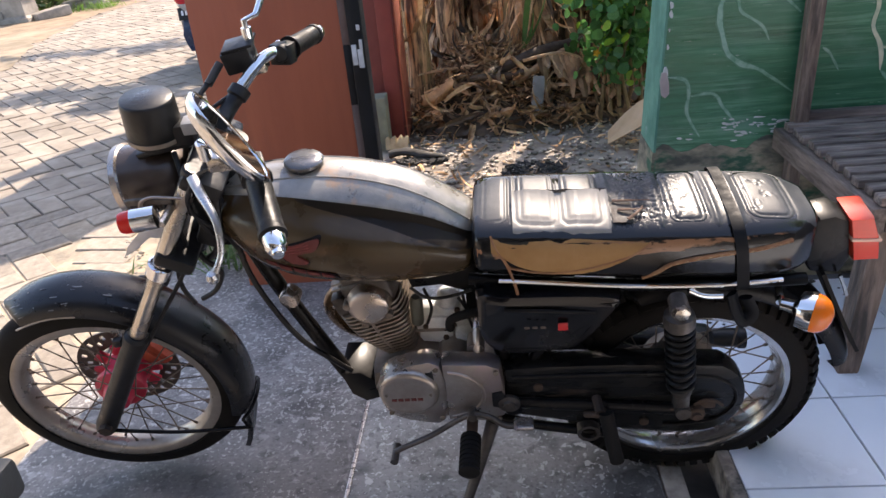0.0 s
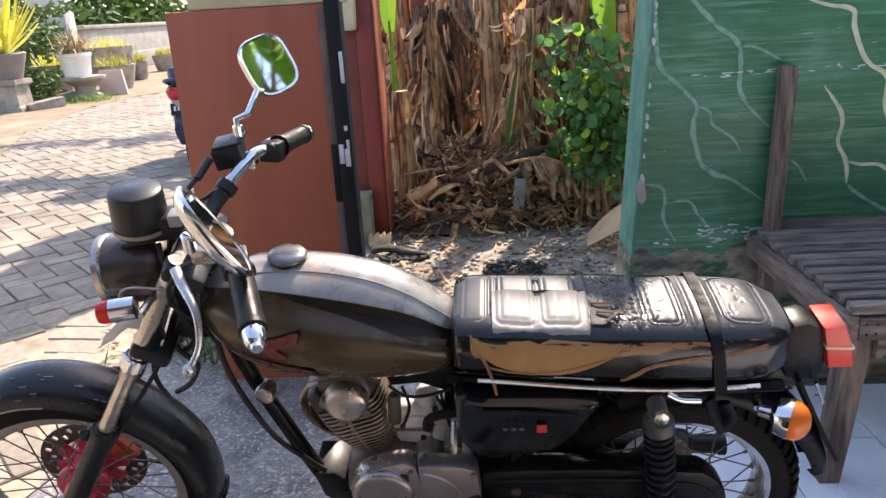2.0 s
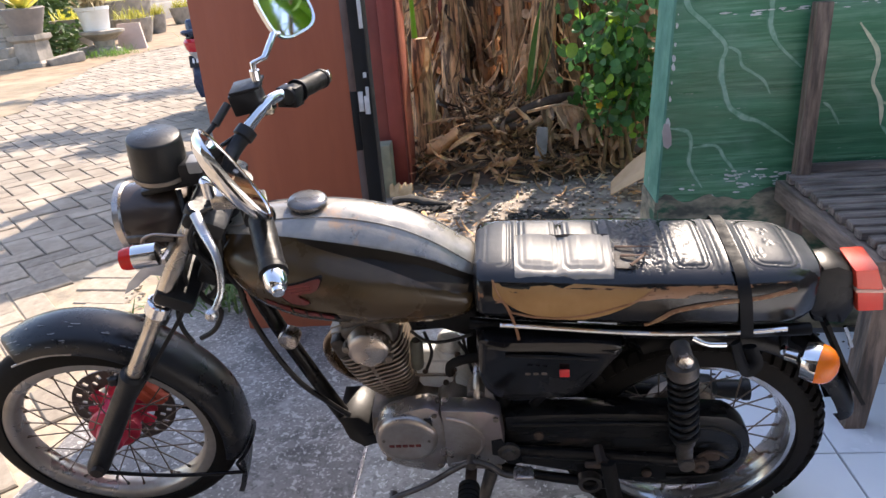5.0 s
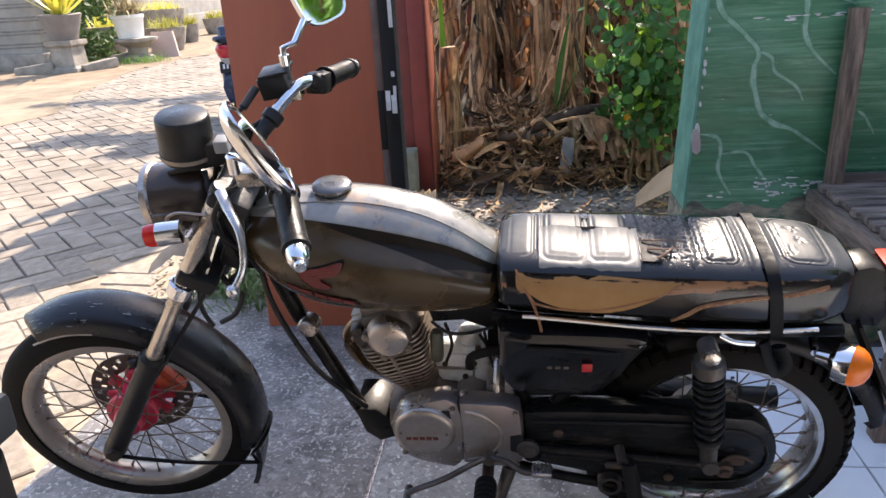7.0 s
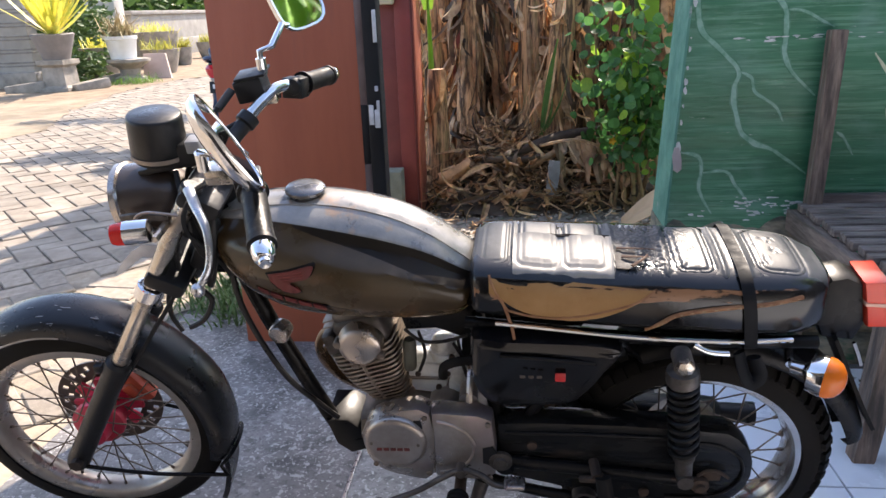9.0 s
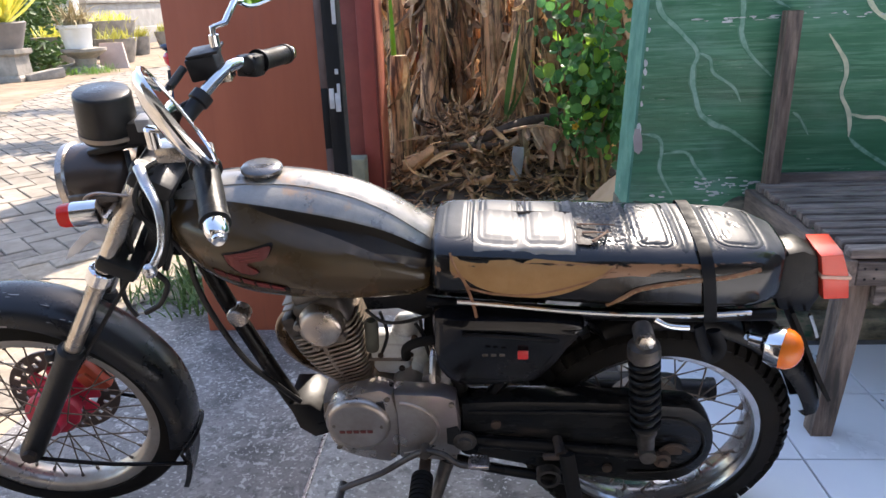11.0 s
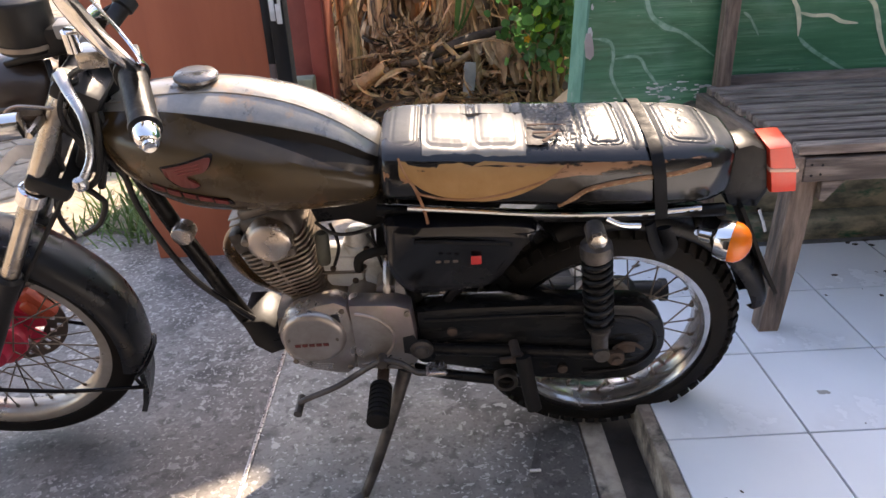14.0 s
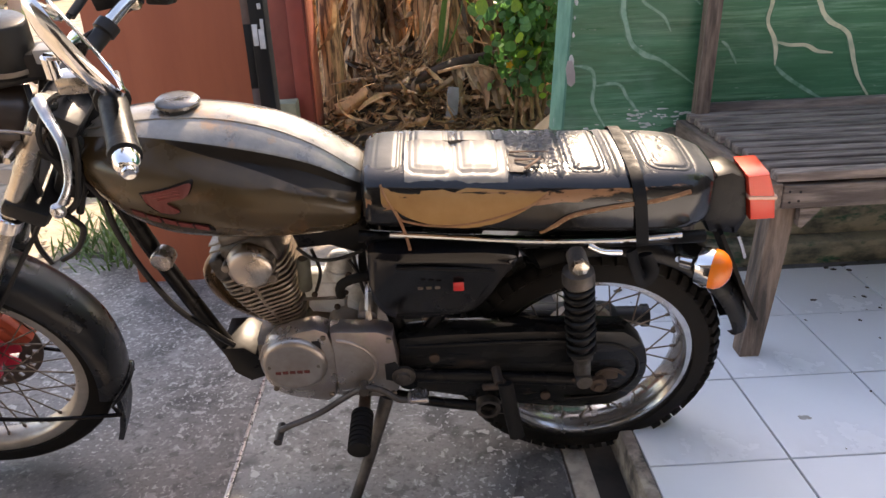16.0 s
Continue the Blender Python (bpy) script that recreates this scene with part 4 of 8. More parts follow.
# brown foam showing on the left flank
g = []
for i in range(25):
    t = i / 24
    u = 0.392 - t * 0.275
    up_ = 0.766 - 0.024 * t
    lo_ = up_ - 0.075 * math.sin(math.pi * min(1, t * 0.88 + 0.12)) ** 0.8
    g.append([seat_at(u, up_ + (lo_ - up_) * j / 8, 0.0025 - 0.002 * abs(j / 4 - 1) ** 4) for j in range(9)])
part("exposed_foam", sheet(g, 0.004), M_foam, seat, "bare brown foam where the vinyl is torn")
bm = bmesh.new()
for a, b in (((0.392, 0.762), (0.36, 0.70)), ((0.36, 0.70), (0.28, 0.686)), ((0.28, 0.686), (0.17, 0.712)), ((0.17, 0.712), (0.115, 0.742))):
    tube(bm, [seat_at(a[0] + (b[0] - a[0]) * k / 6, a[1] + (b[1] - a[1]) * k / 6 - 0.004 * math.sin(k / 6 * math.pi), 0.002) for k in range(7)], 0.0022, 6)
tube(bm, [seat_at(0.124, 0.662, 0.001), seat_at(0.10, 0.682, 0.001), seat_at(0.071, 0.700, 0.001), seat_at(-0.002, 0.713, 0.001), seat_at(-0.07, 0.719, 0.001), seat_at(-0.125, 0.727, 0.001)], 0.0042, 6, soft=5)
tube(bm, [seat_at(0.37, 0.72, 0.003), seat_at(0.36, 0.69, 0.005), Vector((0.352, 0.128, 0.665)), Vector((0.349, 0.13, 0.648))], 0.003, 6, soft=4)
part("torn_edge", bm, M_thread, seat, "frayed reddish-brown backing along the tear")
# the top cover: one moulded skin with pressed panels and ribs, cracked where it has gone brittle
PADS = ((0.414, 0.358, -0.084, 0.084, 0.020), (0.346, 0.272, -0.086, 0.086, 0.014), (0.264, 0.192, -0.086, 0.086, 0.014), (0.078, 0.010, -0.086, 0.086, 0.018), (-0.058, -0.142, -0.076, 0.080, 0.026))


def pad_edge(u, v, p):
    """Distance inside (negative) or outside the rounded outline of a pressed panel."""
    cu, cv, hu, hv, r = (p[0] + p[1]) / 2, (p[2] + p[3]) / 2, (p[0] - p[1]) / 2, (p[3] - p[2]) / 2, p[4]
    du, dv = abs(u - cu) - hu + r, abs(v - cv) - hv + r
    return math.hypot(max(du, 0), max(dv, 0)) + min(max(du, dv), 0) - r


def moulding(u, v):
    h = 0.0
    for p in PADS:
        d = pad_edge(u, v, p)
        h += -0.0026 * math.exp(-(d / 0.0032) ** 2) - 0.0016 * math.exp(-((d + 0.010) / 0.0026) ** 2)
        h += 0.0022 * (1 - 1 / (1 + math.exp(-(d + 0.006) / 0.003)))
    for c in (0.1775, 0.090, -0.004, -0.028, -0.044):      # cross ribs
        h += 0.0024 * math.exp(-((u - c) / 0.0045) ** 2) * (1 if abs(v) < 0.095 else 0.4)
    return h


def cracks(u, v):
    """Brittle plates parted by cracks, thickest in the middle of the seat."""
    k = math.exp(-((u - 0.125) / 0.055) ** 2) + 0.30 * math.exp(-((u - 0.04) / 0.05) ** 2) * (noise.noise(Vector((u * 60, v * 45, 2))) > 0.12)
    k += 0.45 * math.exp(-((u + 0.09) / 0.05) ** 2) * (noise.noise(Vector((u * 55, v * 50, 8))) > 0.30)
    if k < 0.03:
        return 0.0
    q = Vector((u * 105, v * 62, 0)) + noise.noise_vector(Vector((u * 70, v * 50, 5))) * 0.5
    dist, pts = noise.voronoi(q)
    lift = noise.cell(pts[0] * 7.3) * 0.0009
    return k * (lift + 0.0006 - 0.0034 * math.exp(-(dist[1] - dist[0]) * 7.0))


g = []
for i in range(261):
    u = 0.424 - 0.602 * i / 260
    n_ = next((k for k in range(len(srows) - 1) if srows[k][0] >= u >= srows[k + 1][0]), len(srows) - 2)
    f = (srows[n_][0] - u) / (srows[n_][0] - srows[n_ + 1][0])
    hw, wb, wt = (srows[n_][q] + (srows[n_ + 1][q] - srows[n_][q]) * f for q in (1, 2, 3))
    lim = hw * 0.90
    row = []
    for j in range(97):
        v = -lim + 2 * lim * j / 96
        c_ = min(0.999, abs(v) / (hw * 0.955)) ** (1 / 0.42)
        z = (wb + wt) / 2 + (wt - wb) / 2 * math.sqrt(1 - c_ * c_) ** 0.55 - 0.006 * (v / 0.11) ** 2 + 0.0035
        edge = min(1, 10 * min(j / 96, 1 - j / 96), 10 * min(i / 260, 1 - i / 260))
        row.append(Vector((u, v, z + (moulding(u, v) + cracks(u, v)) * edge + 0.0012 * noise.noise(Vector((u * 13, v * 13, 1))) - 0.002 * (1 - edge))))
    g.append(row)
part("top_cover", sheet(g, 0.0015), M_vinyl_top, seat, "black vinyl top, greyed for sky sheen, with pressed panels, cracked in the middle", 60)
# loose flap of vinyl lifted off the top, curling over the torn flank
# The flap's pale grey paints in the glare of the sun.
M_flap = mat("glare_grey_vinyl", (0.20, 0.19, 0.17), (0.28, 0.26, 0.23), rough=0.40, scale=7, bump=0.08, bscale=40, spec=0.5)
g = []
for i in range(61):
    t = i / 60
    u = 0.352 - t * 0.172
    row = []
    for j in range(31):
        b = j / 30
        v = 0.006 + (0.108 + 0.005 * noise.noise(Vector((t * 9, 0, 3))) * (b > 0.85)) * b
        lift = 0.0045 + 0.011 * (1 - b) ** 4 + 0.0016 * math.sin(t * 9 + b * 2)
        row.append(seat_top(u, min(v, 0.104), lift + moulding(u, v) * 0.8) + Vector((0, max(0, v - 0.104), -0.020 * max(0, b - 0.86) / 0.14 - 0.006 * (v / 0.11) ** 2 + 0.003)))
    g.append(row)
part("loose_flap", sheet(g, 0.0025), M_flap, seat, "lifted flap of vinyl, pale grey with painted glare", 60)
# Near-black strip that stands for the shade inside the tear's gap.
bm = bmesh.new()
rows = []
for i in range(25):
    u = 0.348 - 0.166 * i / 24
    h = 0.0008 + 0.0048 * (i / 24) ** 0.5
    c = seat_top(u, 0.004 + 0.003 * noise.noise(Vector((i * 0.4, 2, 0))), 0.0155)
    rows.append([c + Vector((0, h, 0.001)), c + Vector((0, 0, h * 0.9)), c + Vector((0, -h, 0.001)), c + Vector((0, 0, -0.004))])
loft(bm, rows)
part("tear_edge", bm, mat("tear_gap_shade", (0.012, 0.010, 0.009), (0.03, 0.02, 0.015), rough=0.8, scale=40), seat, "dark strip for the shade in the tear beside the flap")
# brown lining showing along the upper edge of the flank where the black skin has peeled
M_peel_seat = mat("peeling_seat_lining", (0.012, 0.010, 0.009), (0.24, 0.115, 0.055), rough=0.26, scale=13, bump=0.15, bscale=60, lo=0.53, hi=0.56, stretch=(0.5, 1, 1.6), rvar=0.06)
g = []
for i in range(81):
    t = i / 80
    u = 0.418 - 0.572 * t
    hi_ = 0.752 - 0.014 * t + 0.002 * noise.noise(Vector((t * 20, 1, 0)))
    lo_ = hi_ - 0.020 - 0.006 * noise.noise(Vector((t * 11, 4, 0))) - 0.012 * math.exp(-((t - 0.03) / 0.06) ** 2)
    g.append([seat_at(u, lo_ + (hi_ - lo_) * j / 5, 0.0012) for j in range(6)])
part("peeled_edge", sheet(g, 0.002), M_peel_seat, seat, "brown lining showing along the peeled edge", 60)
# stitches of the seam
bm = bmesh.new()
sp_ = smooth_path([seat_at(u, w, 0.0045) for u, w in ((0.124, 0.662), (0.10, 0.682), (0.071, 0.700), (-0.002, 0.713), (-0.07, 0.719), (-0.125, 0.727))], 8)
for a, b in zip(sp_[::2], sp_[1::2]):
    tube(bm, [a, a.lerp(b, 0.6)], 0.0011, 5)
tagged(part("stitching", bm, mat("pale_thread", (0.42, 0.28, 0.16), rough=0.9), seat, "pale stitches along the torn seam"), kind="stuff")
# the hole with curled brown backing beside the flap
for pts in (((0.165, 0.055), (0.14, 0.060), (0.115, 0.052)), ((0.15, 0.082), (0.13, 0.066), (0.12, 0.045)), ((0.172, 0.028), (0.14, 0.032), (0.105, 0.026))):
    bm = bmesh.new()
    tube(bm, [seat_top(u, v, 0.008 + 0.004 * (k == 1)) for k, (u, v) in enumerate(pts)], [0.004, 0.0015], 7, flat=0.4, soft=4)
    part("curled_backing", bm, mat("dirty_brown_backing", (0.13, 0.07, 0.04), (0.07, 0.04, 0.03), rough=0.9, scale=40), seat, "curled brown backing fabric")
g = [[seat_top(0.176 - 0.036 * i / 8, 0.026 + 0.06 * j / 8, 0.0048) for j in range(9)] for i in range(9)]
part("dark_hole", sheet(g, 0.001), mat("dark_old_padding", (0.035, 0.032, 0.03), (0.07, 0.055, 0.045), rough=0.7, scale=30, bump=0.5, bscale=90), seat, "dark worn padding under the flap")
bm = bmesh.new()
tube(bm, [Vector((u, 0.1235 if u > -0.1 else 0.114, w)) for u, w in ((0.382, 0.676), (0.30, 0.667), (0.15, 0.651), (0.0, 0.645), (-0.12, 0.645))], 0.0045, 8, soft=5)
part("chrome_trim", bm, M_chrome, seat, "bright chrome strip along the seat base")
# rubber strap round the seat
r_ = min(srows, key=lambda r: abs(r[0] + 0.04))
loop = seat_ring(-0.040, r_[1] + 0.008, r_[2] - 0.03, r_[3] + 0.007, 64)
bm = bmesh.new()
rows = []
for i, p in enumerate(loop):
    c0 = Vector((p.x, 0, 0.71))
    out = (p - c0).normalized()
    sh = Vector((0.012 * (p.z - 0.71) / 0.08, 0, 0))
    rows.append([p + sh + Vector((0.0105, 0, 0)), p + sh + Vector((-0.0105, 0, 0)), p + sh + Vector((-0.0105, 0, 0)) - out * 0.003, p + sh + Vector((0.0105, 0, 0)) - out * 0.003])
vr = [[bm.verts.new(q) for q in r] for r in rows]
for i in range(len(vr)):
    a, b = vr[i], vr[(i + 1) % len(vr)]
    for k in range(4):
        bm.faces.new((a[k], a[(k + 1) % 4], b[(k + 1) % 4], b[k]))
M_strap = mat("black_strap_rubber", (0.006, 0.007, 0.009), (0.010, 0.011, 0.013), spec=0.12, rough=0.6, scale=30)
mp("luggage_strap", bm, M_strap, None, "black rubber strap tied round the seat")
bm = bmesh.new()
tube(bm, [(-0.035, 0.118, 0.62), (-0.045, 0.128, 0.585), (-0.06, 0.125, 0.56), (-0.075, 0.12, 0.575), (-0.06, 0.118, 0.61)], 0.014, 8, flat=0.5, soft=5)
mp("strap_knot", bm, M_strap)

# side covers, frame
for sgn in (1, -1):
    bm = bmesh.new()
    ol = [(0.428, 0.636), (0.41, 0.645), (0.30, 0.645), (0.20, 0.640), (0.160, 0.624), (0.19, 0.575), (0.225, 0.515), (0.255, 0.490), (0.34, 0.478), (0.395, 0.480), (0.424, 0.515), (0.430, 0.57)]
    plate(bm, ol, 0.07 * sgn, 0.138 * sgn, 0.020, 5)
    for v in bm.verts:
        if abs(v.co.y) > 0.10:
            v.co.y -= sgn * 0.25 * max(0, 0.56 - v.co.z) + sgn * 0.9 * max(0, v.co.x - 0.36) ** 1.5
    cov = mp("side_cover", bm, mat("glossy_black_cover", (0.006, 0.006, 0.007), (0.012, 0.011, 0.011), rough=0.20, scale=7, bump=0.10, bscale=22, spec=0.45, third=(0.035, 0.028, 0.022), tscale=5, tlo=0.60, thi=0.75, rvar=0.12), None, "glossy black side cover with a red sticker" if sgn > 0 else "")
    if sgn > 0:
        bm = bmesh.new()
        box(bm, (0.268, 0.1390, 0.572), (0.019, 0.003, 0.019), 0.002)
        part("sticker", bm, M_sticker, cov, "small square red sticker")
        bm = bmesh.new()
        tube(bm, [(0.375, 0.132, 0.612), (0.30, 0.1375, 0.611), (0.205, 0.1365, 0.602)], 0.0035, 8, soft=5)
        part("raised_rib", bm, M_black, cov)
        for u in (0.335, 0.32, 0.305):
            bm = bmesh.new()
            box(bm, (u, 0.1385, 0.571), (0.010, 0.003, 0.006), 0.002)
            part("lettering_bar", bm, M_alu_d, cov, "worn metal bar")
bm = bmesh.new()
tube(bm, [(0.885, 0, 0.85), (0.80, 0, 0.80), (0.62, 0, 0.70), (0.44, 0, 0.655)], 0.022, 12, soft=5)
mp("backbone", bm, M_black)
bm = bmesh.new()
tube(bm, [(0.89, 0.0, 0.745), (0.84, 0.018, 0.61), (0.755, 0.03, 0.40), (0.715, 0.035, 0.315)], 0.0165, 14, soft=5)
mp("downtube", bm, M_black, None, "black front frame tube")
bm = bmesh.new()
tube(bm, [(0.915, 0, 0.72), (0.885, 0, 0.86)], 0.03, 16)
mp("steering_head", bm, M_black)
for sgn in (1, -1):
    for pts, rad in (([(0.44, 0.075, 0.645), (0.2, 0.092, 0.632), (0.0, 0.096, 0.627), (-0.17, 0.09, 0.625)], 0.012), ([(0.17, 0.09, 0.632), (0.235, 0.09, 0.56), (0.31, 0.085, 0.46), (0.37, 0.08, 0.35)], 0.013), ([(0.42, 0.075, 0.65), (0.40, 0.075, 0.50), (0.365, 0.075, 0.34), (0.38, 0.07, 0.28)], 0.014)):
        bm = bmesh.new()
        tube(bm, [(u, v * sgn, w) for u, v, w in pts], rad, 10, soft=4)
        mp("frame_tube", bm, M_black, None, "black rear frame tube")
bm = bmesh.new()
plate(bm, [(0.745, 0.375), (0.70, 0.375), (0.655, 0.335), (0.66, 0.30), (0.70, 0.285), (0.73, 0.31)], -0.045, 0.055, 0.004)
mp("engine_mount", bm, M_black, None, "black front engine mounting plates")
bm = bmesh.new()
tube(bm, [(0.885, 0.03, 0.80), (0.875, 0.05, 0.66), (0.81, 0.075, 0.52), (0.75, 0.065, 0.43), (0.72, 0.05, 0.38)], 0.006, 8, soft=6)
mp("clutch_cable", bm, M_plastic, None, "black cable looping in front of the engine")
bm = bmesh.new()
lathe(bm, [(0, 0.006), (0.002, 0.02), (0.03, 0.021), (0.034, 0.018), (0.036, 0.001)], (0.806, 0.03, 0.598), (0.1, 1, -0.1), 24)
mp("horn_cap", bm, M_alu, None, "round metal cap on a bracket")

# engine
bm = bmesh.new()
plate(bm, [(0.66, 0.42), (0.60, 0.435), (0.47, 0.425), (0.36, 0.41), (0.345, 0.33), (0.40, 0.285), (0.55, 0.27), (0.64, 0.30), (0.665, 0.37)], -0.12, 0.10, 0.02)
engine = mp("engine", bm, M_alu_d, None, "grimy single-cylinder aluminium engine")
bm = bmesh.new()
plate(bm, [(0.645, 0.405), (0.632, 0.45), (0.59, 0.475), (0.51, 0.478), (0.511, 0.318), (0.57, 0.312), (0.62, 0.332), (0.642, 0.37)], 0.095, 0.142, 0.012, 3)
part("generator_cover", bm, M_alu, engine, "dull aluminium generator cover")
bm = bmesh.new()
lathe(bm, [(0, 0.0625), (0.007, 0.062), (0.0125, 0.0575), (0.0145, 0.052), (0.0135, 0.046), (0.0128, 0.02), (0.0128, 0.001)], (0.580, 0.140, 0.410), (0, 1, 0), 44)
part("round_cover", bm, M_alu, engine, "round cover with worn red bars")
for i in range(5):
    bm = bmesh.new()
    box(bm, (0.611 - 0.0135 * i, 0.1535, 0.396 + 0.0004 * i), (0.0105, 0.002, 0.0065), 0.0005)
    part("lettering_bar", bm, M_badge, engine, "worn red raised bar")
bm = bmesh.new()
plate(bm, [(0.508, 0.478), (0.42, 0.474), (0.392, 0.462), (0.386, 0.39), (0.388, 0.325), (0.42, 0.306), (0.508, 0.314)], 0.095, 0.139, 0.010)
part("sprocket_cover", bm, M_alu, engine, "dull aluminium sprocket cover")
bm = bmesh.new()
tube(bm, [(0.508 - 0.080 * math.cos(a), 0.1385, 0.392 + 0.066 * math.sin(a)) for a in [math.pi * k / 24 for k in range(-11, 12)]], 0.0042, 8)
part("cover_rib", bm, M_alu, engine)
bm = bmesh.new()
plate(bm, [(0.641, 0.420), (0.628, 0.447), (0.590, 0.466), (0.514, 0.470), (0.514, 0.4775), (0.592, 0.474), (0.634, 0.452), (0.647, 0.420)], 0.136, 0.1405, 0.0015)
part("cover_flange", bm, M_alu, engine)
for u, w in ((0.627, 0.410), (0.533, 0.410)):
    bm = bmesh.new()
    lathe(bm, [(0, 0.0045), (0.0015, 0.0045), (0.0018, 0.002)], (u, 0.1522, w), (0, 1, 0), 12)
    part("cover_rivet", bm, M_alu_d, engine)
bm = bmesh.new()
lathe(bm, [(-0.10, 0.030), (-0.095, 0.036), (0.06, 0.036), (0.078, 0.034), (0.088, 0.024), (0.089, 0.001)], (0.490, 0, 0.418), (0, 1, 0), 28)
part("starter_housing", bm, M_alu, engine, "smooth dull alloy starter housing")
bm = bmesh.new()
lathe(bm, [(0, 0.021), (0.004, 0.0225), (0.010, 0.0225), (0.011, 0.014), (0.018, 0.013), (0.019, 0.001)], (0.378, 0.132, 0.362), (0, 1, 0), 20)
part("shaft_end", bm, M_steel, engine, "dark shaft end in the cover's cut-out")
bm = bmesh.new()
plate(bm, [(0.541, 0.462), (0.527, 0.462), (0.525, 0.443), (0.534, 0.436), (0.543, 0.443)], 0.1415, 0.1435, 0.0)
part("cover_slot", bm, M_plastic, engine, "dark inspection slot")
bm = bmesh.new()
plate(bm, [(0.412, 0.395), (0.392, 0.400), (0.384, 0.385), (0.384, 0.360), (0.395, 0.350), (0.412, 0.356)], 0.1385, 0.1405, 0.0)
part("cover_slot", bm, M_plastic, engine, "dark cut-out at the cover's rear edge")
for u, w in ((0.632, 0.43), (0.625, 0.345), (0.52, 0.468), (0.52, 0.325), (0.40, 0.455), (0.40, 0.32)):
    bm = bmesh.new()
    lathe(bm, [(0, 0.0055), (0.004, 0.0055), (0.005, 0.003)], (u, 0.139, w), (0, 1, 0), 10)
    part("cover_screw", bm, M_alu_d, engine)
# cylinder, leaning forward: fins wider towards the head, cut by an upright rib
CD = Vector((0.30, 0, 1)).normalized()
cx = Vector((0.595, 0.0, 0.425))
ROT = Matrix.Rotation(math.atan2(CD.x, CD.z), 4, 'Y')
M_fin = mat("oily_cast_fins", (0.32, 0.265, 0.215), (0.15, 0.115, 0.09), lo=0.35, hi=0.68, rough=0.42, metal=0.55, scale=22, bump=0.3, bscale=90)
bm = bmesh.new()
lathe(bm, [(0, 0.030), (0.11, 0.046)], cx, CD, 24)
part("cylinder", bm, M_alu_d, engine)
for i in range(15):
    bm = bmesh.new()
    o = cx + CD * (0.006 + 0.0102 * i) + Vector((0.004 + 0.0006 * i, 0, 0))
    k = 0.034 + 0.036 * min(1, i / 11) ** 0.8
    rings = []
    for h, sh in ((-0.0022, 0.9985), (-0.0012, 1.0), (0.0012, 1.0), (0.0022, 0.9985)):
        row = []
        for j in range(28):
            a = 2 * math.pi * j / 28
            c_, s_ = math.cos(a), math.sin(a)
            x = k * sh * abs(c_) ** 0.45 * (1 if c_ >= 0 else -1)
            y = min(k + 0.014, 0.074) * sh * abs(s_) ** 0.45 * (1 if s_ >= 0 else -1)
            row.append(o + ROT @ Vector((x, y, h - 0.10 * max(0, x) ** 1.2)))
        rings.append(row)
    loft(bm, rings)
    part("fin", bm, M_fin, engine)
bm = bmesh.new()
q = cx + Vector((0.016, 0.066, 0.0))
tube(bm, [q + CD * 0.012 + Vector((0, -0.018, 0)), q + CD * 0.07, q + CD * 0.125 + Vector((0, 0.006, 0))], 0.0052, 8)
part("fin_rib", bm, M_fin, engine)
o = cx + CD * 0.168
bm = bmesh.new()
box(bm, o + CD * 0.012, (0.105, 0.12, 0.075), 0.018, ROT, 3)
box(bm, o + CD * 0.052, (0.090, 0.105, 0.03), 0.012, ROT, 3)
for sx in (-0.045, 0.045):
    lathe(bm, [(0, 0.02), (0.03, 0.02), (0.034, 0.016)], o + Vector((sx, 0, 0.035)), (sx * 8, 0, 1), 14)
box(bm, o + Vector((0.062, 0.046, -0.012)), (0.028, 0.036, 0.046), 0.006, ROT)
part("cylinder_head", bm, M_steel, engine)
for i in range(5):
    bm = bmesh.new()
    box(bm, o + Vector((0.058, -0.005, -0.018 + 0.014 * i)), (0.055 - 0.004 * i, 0.11, 0.0042), 0.0012, ROT, 1)
    part("head_fin", bm, M_fin, engine)
cc_ = cx + CD * 0.165 + Vector((0.002, 0.052, 0.0))
bm = bmesh.new()
lathe(bm, [(0, 0.046), (0.016, 0.046), (0.020, 0.043), (0.026, 0.042), (0.031, 0.038), (0.034, 0.030), (0.0345, 0.001)], cc_, (0, 1, 0), 44)
part("cam_cover", bm, M_copper, engine, "round heat-stained cam cover")
for a in (0.15, 3.60, 5.0):
    bm = bmesh.new()
    lathe(bm, [(0, 0.0085), (0.030, 0.0085), (0.032, 0.0065), (0.0305, 0.004), (0.0305, 0.001)], cc_ + Vector((0.043 * math.cos(a), 0, 0.043 * math.sin(a))), (0, 1, 0), 14)
    part("cover_screw", bm, M_alu_d, engine)
# carburettor and intake
M_carb = mat("bright_cast_alloy", (0.84, 0.85, 0.84), (0.50, 0.49, 0.46), lo=0.42, hi=0.74, rough=0.34, metal=0.1, scale=22, bump=0.3, bscale=90)
bm = bmesh.new()
plate(bm, [(0.566, 0.500), (0.545, 0.512), (0.47, 0.510), (0.452, 0.500), (0.455, 0.478), (0.565, 0.478)], -0.03, 0.034, 0.008)
lathe(bm, [(-0.065, 0.022), (-0.060, 0.025), (0.045, 0.025), (0.050, 0.022)], (0.505, 0.004, 0.502), (1, 0, 0.02), 24)
carb = mp("carburettor", bm, M_carb, None, "pale cast alloy carburettor")
bm = bmesh.new()
lathe(bm, [(0, 0.026), (0.012, 0.0265), (0.014, 0.029), (0.020, 0.029), (0.022, 0.026), (0.042, 0.024), (0.050, 0.018), (0.052, 0.001)], (0.497, 0.006, 0.512), (-0.12, 0, 1), 28)
part("slide_cap", bm, M_carb, carb)
